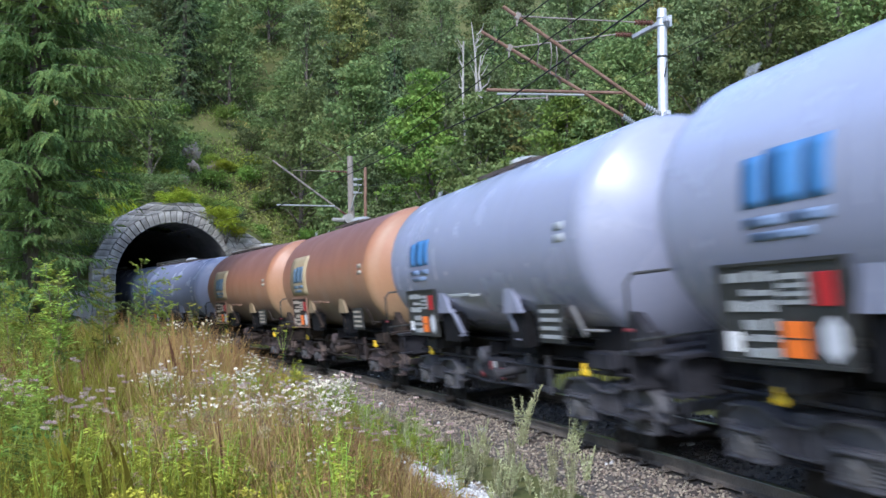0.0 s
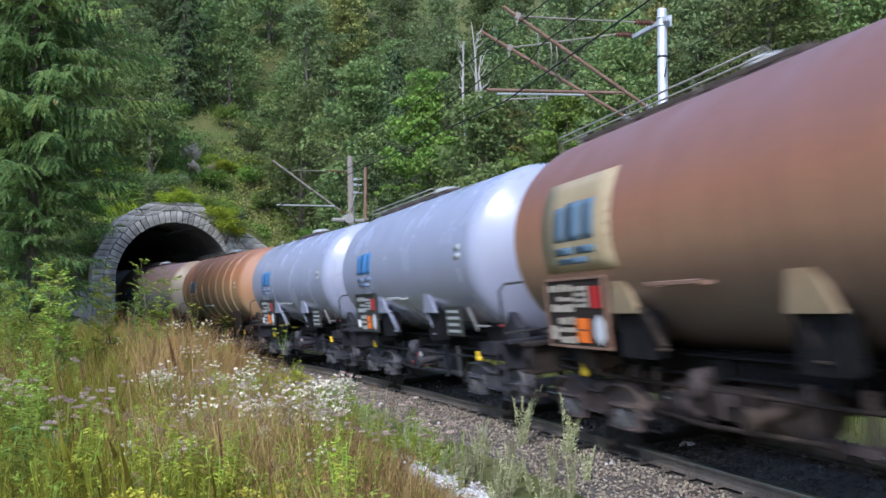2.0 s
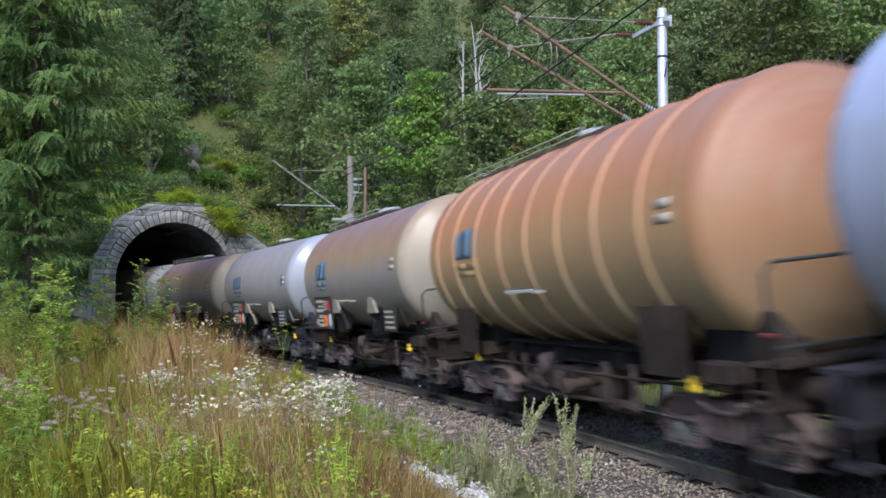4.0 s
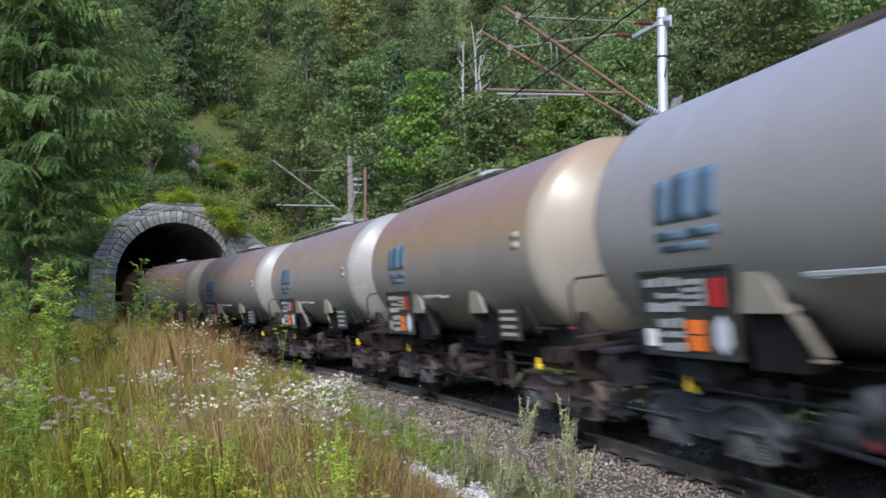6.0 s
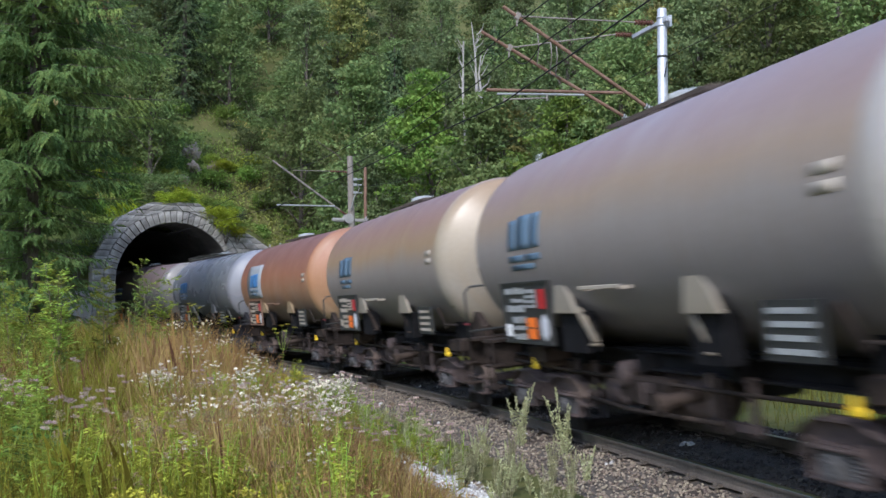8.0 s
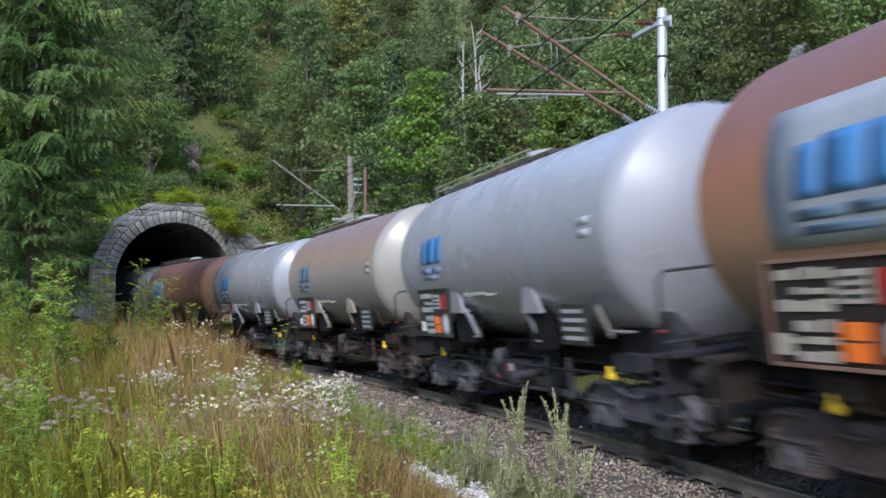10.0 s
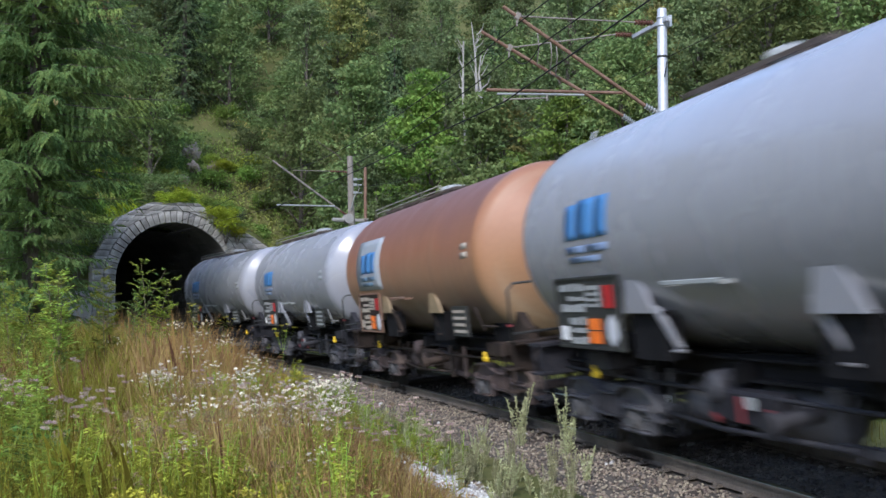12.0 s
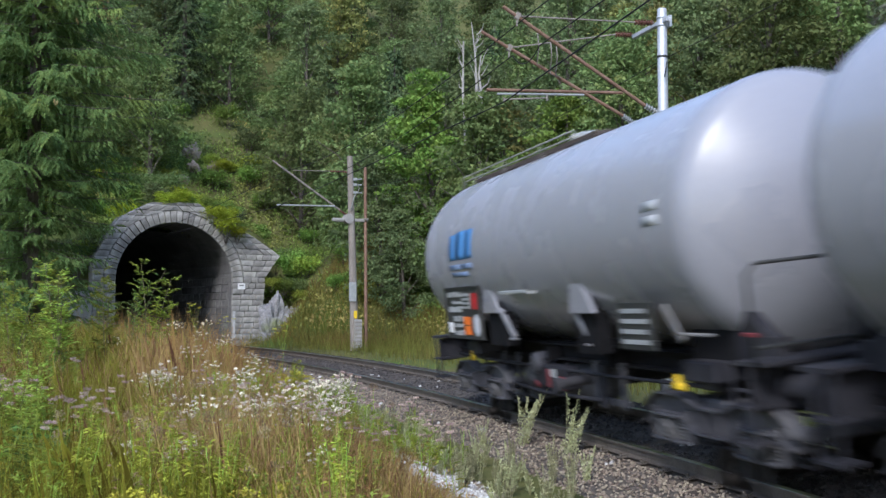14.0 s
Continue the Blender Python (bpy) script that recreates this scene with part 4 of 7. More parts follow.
        for r, (z0, z1) in enumerate(((1.4, 1.49), (1.53, 1.6), (1.64, 1.74), (1.79, 1.9), (1.94, 2.0), (2.05, 2.16))):
            y = 2.68
            for wd in ((0.2, 0.28), (0.42, 0.16), (0.15, 0.3), (0.26, 0.22, 0.2), (0.34, 0.12), (0.18, 0.14, 0.3))[r]:
                plates.append((y, y + wd, z0 + 0.012 * (r % 2), z1 - 0.014 * (len(plates) % 2)))
                y += wd + 0.045 + 0.02 * (r % 3)
        for y0, y1, z0, z1 in plates + [(2.16, 2.6, 1.86, 2.12)]:
            bm = bmesh.new()
            plate(bm, y0, y1, z0, z1, -1.422)
            part("lettering_plate", bm, M["sign_grey"], board)
        for z in (1.9, 1.97, 2.04):
            bm = bmesh.new()
            plate(bm, 2.2, 2.56, z, z + 0.03, -1.43, 0.004)
            part("writing_bar", bm, M["sign_dark"], board)
        bm = bmesh.new()
        plate(bm, 2.22, 2.58, 1.42, 1.72, -1.424)
        part("hazard_plate", bm, M["orange"], board, "orange hazard plate")
        bm = bmesh.new()
        plate(bm, 2.22, 2.58, 1.57, 1.585, -1.432, 0.004)
        part("writing_bar", bm, M["sign_dark"], board)
        bm = bmesh.new()
        box(bm, (-1.424, 1.9, 1.98), (0.012, 0.26, 0.27), bevel=0.003)
        part("flame_placard", bm, M["red"], board, "red hazard placard")
        bm = bmesh.new()
        hexa = [(0.0, 0.19), (0.145, 0.09), (0.145, -0.09), (0.0, -0.19), (-0.145, -0.09), (-0.145, 0.09)]
        f = [bm.verts.new((-1.43, 1.86 + a, 1.58 + h)) for a, h in hexa]
        g = [bm.verts.new((-1.418, 1.86 + a, 1.58 + h)) for a, h in hexa]
        bm.faces.new(f)
        bm.faces.new(g[::-1])
        for i in range(6):
            bm.faces.new((f[i], f[i - 1], g[i - 1], g[i]))
        part("pale_placard", bm, M["placard"], board, "white six-sided placard")
        bm = bmesh.new()
        plate(bm, 3.3, 3.55, 1.44, 1.62, -1.424)
        part("lettering_plate", bm, M["white_paint"], board)
        bm = bmesh.new()
        plate(bm, -4.52, -3.66, 1.38, 1.9, -1.4, 0.03)
        b2 = part("data_board", bm, M["sign_dark"], w)
        for k in range(4):
            bm = bmesh.new()
            z = 1.44 + 0.115 * k
            plate(bm, -4.44 + 0.06 * (k % 2), -3.75, z, z + 0.05, -1.42, 0.008)
            part("lettering_plate", bm, M["sign_grey"], b2)
    else:
        for y in (3.2, -4.2):
            bm = bmesh.new()
            plate(bm, y - 0.5, y + 0.5, 1.1, 1.85, -1.3, 0.04)
            part("side_board", bm, M["under_brown"], w)
    # underframe: sills, headstocks, bolsters
    for sx in (-1, 1):
        bm = bmesh.new()
        channel = [(-0.1, 1.03), (0.1, 1.03), (0.1, 1.055), (-0.03, 1.06), (-0.03, 1.24), (0.1, 1.245), (0.1, 1.27), (-0.1, 1.27)]
        ra = [bm.verts.new((sx * (0.74 + a), END0 + 0.07, h)) for a, h in channel]
        rb = [bm.verts.new((sx * (0.74 + a), END1 - 0.07, h)) for a, h in channel]
        bm.faces.new(ra)
        bm.faces.new(rb)
        for i in range(8):
            bm.faces.new((ra[i], ra[(i + 1) % 8], rb[(i + 1) % 8], rb[i]))
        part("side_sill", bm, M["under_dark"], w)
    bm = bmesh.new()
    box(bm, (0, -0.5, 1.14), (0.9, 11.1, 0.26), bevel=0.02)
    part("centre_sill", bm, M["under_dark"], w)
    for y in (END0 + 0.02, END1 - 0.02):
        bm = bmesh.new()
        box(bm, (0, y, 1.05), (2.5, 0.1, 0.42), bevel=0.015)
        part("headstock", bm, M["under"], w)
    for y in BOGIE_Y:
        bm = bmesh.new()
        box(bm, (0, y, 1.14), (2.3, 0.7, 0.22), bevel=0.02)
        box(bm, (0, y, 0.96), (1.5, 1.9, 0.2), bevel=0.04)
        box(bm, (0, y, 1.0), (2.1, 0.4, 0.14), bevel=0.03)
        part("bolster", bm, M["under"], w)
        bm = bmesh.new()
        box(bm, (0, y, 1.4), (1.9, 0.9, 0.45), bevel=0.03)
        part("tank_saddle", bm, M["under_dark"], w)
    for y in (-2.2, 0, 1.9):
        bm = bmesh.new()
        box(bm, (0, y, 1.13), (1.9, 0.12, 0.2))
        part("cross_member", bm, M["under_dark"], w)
    for y in BOGIE_Y:
        build_bogie(w, y, 0)
    # buffers and couplings
    for y, sg in ((END0, -1), (END1, 1)):
        for sx in (-0.875, 0.875):
            bm = bmesh.new()
            m = Matrix.Translation((sx, y, 1.05)) @ (Y_UP if sg > 0 else Matrix.Rotation(math.pi / 2, 4, "X"))
            lathe(bm, [(0.0, 0), (0.14, 0), (0.14, 0.05), (0.11, 0.06), (0.11, 0.32), (0.075, 0.33), (0.075, 0.5), (0.21, 0.51), (0.22, 0.535), (0.18, 0.555), (0.0, 0.57)], m, 20)
            part("buffer", bm, M["under"], w)
        bm = bmesh.new()
        tube(bm, (0, y, 1.0), (0, y + sg * 0.5, 0.98), 0.04, 8)
        box(bm, (0, y + sg * 0.5, 0.95), (0.12, 0.1, 0.16), bevel=0.02)
        for k in (-0.3, 0.3):
            chain(bm, [(k, y, 0.9), (k, y + sg * 0.22, 0.62), (k, y + sg * 0.45, 0.6)], 0.025, 6)
        part("coupling", bm, M["under"], w)
        # end platform and its black railing
        bm = bmesh.new()
        box(bm, (0, y + sg * 0.05, 1.3), (2.6, 0.5, 0.04))
        part("end_platform", bm, M["under"], w)
        for sx in (-1, 1):
            if sg < 0:
                bm = bmesh.new()
                chain(bm, [(sx * 1.32, y - 0.2, 1.3), (sx * 1.32, y - 0.2, 2.12), (sx * 1.22, y - 0.2, 2.22), (sx * 0.3, y - 0.2, 2.22), (sx * 0.22, y - 0.2, 2.12), (sx * 0.22, y - 0.2, 1.3)], 0.022, 6)
                tube(bm, (sx * 1.32, y - 0.2, 1.45), (sx * 0.22, y - 0.2, 1.45), 0.02, 6)
                part("end_railing", bm, M["sign_dark"], w, "black tubular end railing")
                if sx < 0:
                    bm = bmesh.new()
                    box(bm, (-1.345, y - 0.22, 1.58), (0.03, 0.2, 0.04), bevel=0.008)
                    part("coupling_lever_grip", bm, M["dull_red"], w, "red lever grip")
            bm = bmesh.new()
            for z in (0.55, 0.9):
                box(bm, (sx * 1.25, y - sg * 0.1, z), (0.25, 0.36, 0.03))
            tube(bm, (sx * 1.3, y - sg * 0.27, 0.5), (sx * 1.3, y - sg * 0.27, 1.3), 0.018, 6)
            tube(bm, (sx * 1.3, y + sg * 0.07, 0.5), (sx * 1.3, y + sg * 0.07, 1.3), 0.018, 6)
            part("foot_step", bm, M["under"], w)
        # stanchions that hold the barrel's end
        for sx in (-1, 1):
            bm = bmesh.new()
            vs = [bm.verts.new((sx * (0.78 + dx), y - sg * q, z)) for dx in (0.0, 0.14) for q, z in ((0.06, 1.26), (0.95, 1.26), (0.95, 1.75), (0.62, 1.8), (0.2, 1.5), (0.06, 1.5))]
            bm.faces.new(vs[:6])
            bm.faces.new(vs[6:])
            for i in range(6):
                j = (i + 1) % 6
                bm.faces.new((vs[i], vs[j], vs[6 + j], vs[6 + i]))
            part("end_stanchion", bm, M["under"], w)
    # brake gear, discharge pipe and valves in the middle
    bm = bmesh.new()
    lathe(bm, [(0, -0.75), (0.2, -0.72), (0.27, -0.6), (0.27, 0.6), (0.2, 0.72), (0, 0.75)], Matrix.Translation((-0.55, -0.6, 0.72)) @ Y_UP, 18)
    part("air_reservoir", bm, M["bogie"], w)
    bm = bmesh.new()
    box(bm, (0.1, 0.2, 0.84), (1.0, 2.6, 0.4), bevel=0.06)
    part("outlet_box", bm, M["under"], w)
    for y, half in ((1.95, 0.3), (-1.95, 0.42)):
        bm = bmesh.new()
        for e in (-half, half):
            box(bm, (-0.85, y + e, 0.78), (0.06, 0.09, 0.6))
        box(bm, (-0.85, y, 0.56), (0.07, half * 2 + 0.2, 0.08))
        part("brake_hanger", bm, M["bogie"], w)
    bm = bmesh.new()
    lathe(bm, [(0, -0.3), (0.22, -0.28), (0.24, 0.2), (0.1, 0.3), (0, 0.32)], Matrix.Translation((-0.7, 1.0, 0.74)) @ Y_UP, 16)
    chain(bm, [(-0.7, 1.3, 0.74), (-0.6, 2.0, 0.7)], 0.035, 6)
    part("brake_cylinder", bm, M["bogie"], w)
    bm = bmesh.new()
    chain(bm, [(-0.9, 4.9, 0.95), (-0.98, 2.4, 0.93), (-0.98, -2.4, 0.93), (-0.9, -5.8, 0.95)], 0.025, 6)
    chain(bm, [(0, -1.2, 1.3), (0, -1.2, 0.85), (-1.15, -1.2, 0.8), (-1.3, -1.2, 0.78)], 0.075, 10)
    tube(bm, (-1.26, -1.2, 0.78), (-1.36, -1.2, 0.77), 0.12, 12)
    chain(bm, [(-0.95, 2.2, 0.62), (-1.0, 0.3, 0.55), (-1.0, -2.0, 0.6)], 0.03, 6)
    for y in (1.9, 0.2, -1.9):
        tube(bm, (-0.95, y, 1.05), (-0.98, y - 0.1, 0.5), 0.035, 6)
    box(bm, (-0.85, 0.35, 0.82), (0.3, 0.42, 0.36), bevel=0.03)
    part("brake_rigging", bm, M["under"], w)
    for y, z in ((-4.45, 0.96), (3.25, 0.96)):
        bm = bmesh.new()
        box(bm, (-1.14, y, z), (0.07, 0.2, 0.09), bevel=0.025)
        tube(bm, (-1.14, y + 0.02, z), (-1.14, y + 0.02, z + 0.13), 0.04, 8, 0.028)
        part("release_handle", bm, M["yellow"], w, "yellow brake release handle")
    # load changeover: a box with red levers and a white plate, and a small air tank lying across
    bm = bmesh.new()
    box(bm, (-0.92, -0.35, 0.8), (0.22, 0.95, 0.34), bevel=0.03)
    part("changeover_box", bm, M["under"], w)
    for y, zz, h in ((-0.2, 0.79, 0.26), (-0.74, 0.74, 0.2)):
        bm = bmesh.new()
        box(bm, (-1.05, y, zz), (0.03, 0.07, h), bevel=0.008)
        part("changeover_lever", bm, M["dull_red"], w)
    bm = bmesh.new()
    box(bm, (-1.05, -0.4, 0.87), (0.02, 0.16, 0.12), bevel=0.004)
    part("changeover_plate", bm, M["sign_grey"], w)
    bm = bmesh.new()
    box(bm, (-1.05, 0.3, 0.68), (0.02, 0.14, 0.06), Matrix.Rotation(0.4, 4, "X"), 0.004)
    part("changeover_plate", bm, M["dull_red"], w)
    bm = bmesh.new()
    lathe(bm, [(0.0, 0.0), (0.06, 0.004), (0.13, 0.02), (0.165, 0.06), (0.17, 0.1), (0.17, 0.8), (0.12, 0.86), (0.0, 0.88)], Matrix.Translation((-1.08, 0.35, 0.98)) @ Matrix.Rotation(math.pi / 2, 4, "Y"), 20)
    part("auxiliary_reservoir", bm, M["bogie"], w)
    # manlid, roof platform and walkway
    bm = bmesh.new()
    lathe(bm, [(0.0, 0.24), (0.15, 0.235), (0.22, 0.21), (0.26, 0.16), (0.26, 0.13), (0.22, 0.13), (0.22, -0.1)], Matrix.Translation((0, -0.2, TZ + TR - 0.06)), 24)
    for k in range(8):
        a = k * math.pi / 4
        tube(bm, (0.25 * math.cos(a), -0.2 + 0.25 * math.sin(a), TZ + TR + 0.04), (0.25 * math.cos(a), -0.2 + 0.25 * math.sin(a), TZ + TR + 0.15), 0.02, 6)
    part("manlid", bm, M["sign_grey"], w)
    bm = bmesh.new()
    y_end = 4.6 if rail_walk else 1.6
    n = int((y_end + 1.2) / 0.12)
    for x in (-0.3, 0.0, 0.3):
        box(bm, (x, (y_end - 1.2) / 2 + 0.0, TZ + TR + 0.03), (0.03, y_end + 1.2, 0.05))
    for k in range(n + 1):
        box(bm, (0, -1.2 + k * 0.12, TZ + TR + 0.05), (0.64, 0.03, 0.02))
    for k in range(int(y_end / 0.9) + 2):
        box(bm, (0, -1.0 + k * 0.9, TZ + TR - 0.03), (0.64, 0.05, 0.1))
    part("walkway", bm, M["walkway"], w)
    bm = bmesh.new()
    if rail_walk:
        for x in (-0.46,):
            chain(bm, [(x, -0.9, TZ + TR + 0.02), (x, -0.7, TZ + TR + 0.14), (x, y_end + 0.3, TZ + TR + 0.14), (x, y_end + 0.35, TZ + TR - 0.3)], 0.013, 6)
            chain(bm, [(x, -0.9, TZ + TR + 0.02), (x, -0.7, TZ + TR + 0.05), (x, y_end + 0.2, TZ + TR + 0.05), (x, y_end + 0.3, TZ + TR - 0.2)], 0.012, 6)
            for k in range(3):
                tube(bm, (x, 0.6 + 1.8 * k, TZ + TR - 0.05), (x, 0.6 + 1.8 * k, TZ + TR + 0.14), 0.007, 6)
        part("roof_railing", bm, M["rail_paint"], w)
        bm = bmesh.new()
    # ladder over the rear end
    for x in (-0.2, 0.2):
        chain(bm, [(x, 4.6, TZ + TR + 0.1), (x, 5.1, TZ + TR - 0.35), (x, 5.32, TZ), (x, 5.2, 1.3)], 0.02, 6)
    for k in range(9):
        z = 1.5 + k * 0.26
        tube(bm, (-0.2, 5.28, z), (0.2, 5.28, z), 0.014, 6)
    part("end_ladder", bm, M["galv"], w)
    return w


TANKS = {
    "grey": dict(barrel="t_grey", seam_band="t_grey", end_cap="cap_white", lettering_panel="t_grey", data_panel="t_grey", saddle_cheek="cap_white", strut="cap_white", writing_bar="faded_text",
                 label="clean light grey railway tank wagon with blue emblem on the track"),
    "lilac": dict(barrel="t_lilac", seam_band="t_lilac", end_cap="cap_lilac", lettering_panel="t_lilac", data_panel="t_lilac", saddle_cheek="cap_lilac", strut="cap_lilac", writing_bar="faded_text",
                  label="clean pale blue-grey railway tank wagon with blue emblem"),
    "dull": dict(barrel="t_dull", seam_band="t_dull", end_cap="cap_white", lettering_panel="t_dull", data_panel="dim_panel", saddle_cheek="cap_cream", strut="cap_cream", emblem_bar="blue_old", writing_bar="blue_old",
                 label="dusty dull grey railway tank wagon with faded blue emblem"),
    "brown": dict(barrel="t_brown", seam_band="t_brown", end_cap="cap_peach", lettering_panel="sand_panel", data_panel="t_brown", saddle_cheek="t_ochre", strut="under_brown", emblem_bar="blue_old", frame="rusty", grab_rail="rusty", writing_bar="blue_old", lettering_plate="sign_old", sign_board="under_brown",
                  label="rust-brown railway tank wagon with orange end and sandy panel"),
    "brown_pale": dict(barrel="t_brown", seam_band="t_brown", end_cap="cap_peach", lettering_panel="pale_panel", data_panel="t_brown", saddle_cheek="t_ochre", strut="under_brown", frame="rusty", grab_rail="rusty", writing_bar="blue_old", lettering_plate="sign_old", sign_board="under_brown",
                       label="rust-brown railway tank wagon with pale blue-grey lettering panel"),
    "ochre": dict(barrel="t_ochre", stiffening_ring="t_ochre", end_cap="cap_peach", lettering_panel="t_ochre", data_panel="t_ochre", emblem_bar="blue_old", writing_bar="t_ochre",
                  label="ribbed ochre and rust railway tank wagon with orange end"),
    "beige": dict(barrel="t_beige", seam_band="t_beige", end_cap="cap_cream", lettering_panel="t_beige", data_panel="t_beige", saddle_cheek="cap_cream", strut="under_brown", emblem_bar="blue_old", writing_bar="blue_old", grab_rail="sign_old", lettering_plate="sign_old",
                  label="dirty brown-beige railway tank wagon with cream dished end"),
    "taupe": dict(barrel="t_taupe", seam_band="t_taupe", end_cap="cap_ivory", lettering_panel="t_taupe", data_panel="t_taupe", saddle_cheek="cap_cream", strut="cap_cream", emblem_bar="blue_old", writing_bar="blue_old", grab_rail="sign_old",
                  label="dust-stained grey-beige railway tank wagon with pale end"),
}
# from the last wagon forwards: livery, walkway along the roof
TRAIN = [("grey", 1), ("grey", 1), ("brown_pale", 1), ("grey", 0), ("taupe", 1), ("grey", 1), ("brown_pale", 0), ("beige", 0), ("taupe", 0), ("taupe", 1),
         ("beige", 1), ("dull", 0), ("beige", 1), ("ochre", 1), ("lilac", 0), ("lilac", 1), ("brown", 1), ("brown", 0), ("lilac", 0), ("lilac", 0)]
PITCH = 12.4
LAST_CENTRE = 233.2


def travelled(t):
    """Metres rolled since the start: a steady 16 m/s that eases a little."""
    return -9.887e-4 * t ** 3 + 6.401e-3 * t ** 2 + 16.2385 * t - 0.163


def wagon_pose(n, t):
    s = LAST_CENTRE - PITCH * n - travelled(t)
    a, b = track(s + BOGIE_Y[0]), track(s + BOGIE_Y[1])
    m = track(s)
    way = (b.translation - a.translation).normalized()
    side = way.cross(m.col[2].to_3d()).normalized()
    up = side.cross(way)
    r = Matrix((side, way, up)).transposed().to_4x4()
    f = -BOGIE_Y[0] / (BOGIE_Y[1] - BOGIE_Y[0])
    return Matrix.Translation(a.translation.lerp(b.translation, f)) @ r


def dress(w, livery):
    looks = TANKS[livery]
    old = livery not in ("grey", "lilac", "dull")
    tagged(w, looks["label"])
    for o in w.children_recursive:
        base = o.name.split(".")[0]
        key = looks.get(base)
        if base == "writing_bar" and o.parent and o.parent.name.split(".")[0] != "tank_wagon":
            key = None
        if base == "writing_plate" and old:
            key = "sign_old"
        if not key and old and base in ("headstock", "bolster", "end_stanchion", "end_platform", "foot_step", "buffer", "coupling", "brake_rigging", "end_bracket", "changeover_box"):
            key = "under_brown"
        if not key and old and base in ("bogie", "side_frame", "end_beam", "brake_hanger", "air_reservoir", "brake_cylinder", "changeover_lever", "changeover_plate", "auxiliary_reservoir"):
            key = "bogie_brown"
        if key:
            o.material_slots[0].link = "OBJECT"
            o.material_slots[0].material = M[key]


def build_train():
    made = []
    first = {}
    for n, (livery, rail_walk) in enumerate(TRAIN):
        kind = (livery == "ochre", bool(rail_walk))
        if kind not in first:
            first[kind] = build_wagon(*kind)
            w = first[kind]
        else:
            w = copy_thing(first[kind], Matrix())
        dress(w, livery)
        made.append(w)
    for w, (livery, _) in zip(made, TRAIN):
        looks = TANKS[livery]
        for o in list(w.children):
            base = o.name.split(".")[0]
            if base in ("lettering_panel", "data_panel") and looks[base] == looks["barrel"]:
                for c in list(o.children):
                    c.parent = w
                bpy.data.objects.remove(o)
    return made


wagons = build_train()


# ---- overhead line ----
def mast_frame(x, y, th, z=0.0):
    """x' across towards the track, y' along the line away from the camera, z up."""
    return Matrix.Translation((x, y, z)) @ Matrix.Rotation(th, 4, "Z") @ Matrix.Diagonal((-1, 1, 1, 1))


def insulator(bm, a, b, n=6, r=0.06):
    a, b = Vector(a), Vector(b)
    tube(bm, a, b, r * 0.45, 8)
    q = (b - a).to_track_quat("Z", "Y").to_matrix().to_4x4()
    for i in range(n):
        p = a.lerp(b, (i + 0.5) / n)
        bmesh.ops.create_cone(bm, cap_ends=True, segments=12, radius1=r, radius2=r * 0.55, depth=(b - a).length / n * 0.5, matrix=Matrix.Translation(p) @ q)


def placed(name, bm, material, parent, m, label=""):
    bmesh.ops.transform(bm, matrix=m, verts=bm.verts)
    return part(name, bm, material, parent, label)


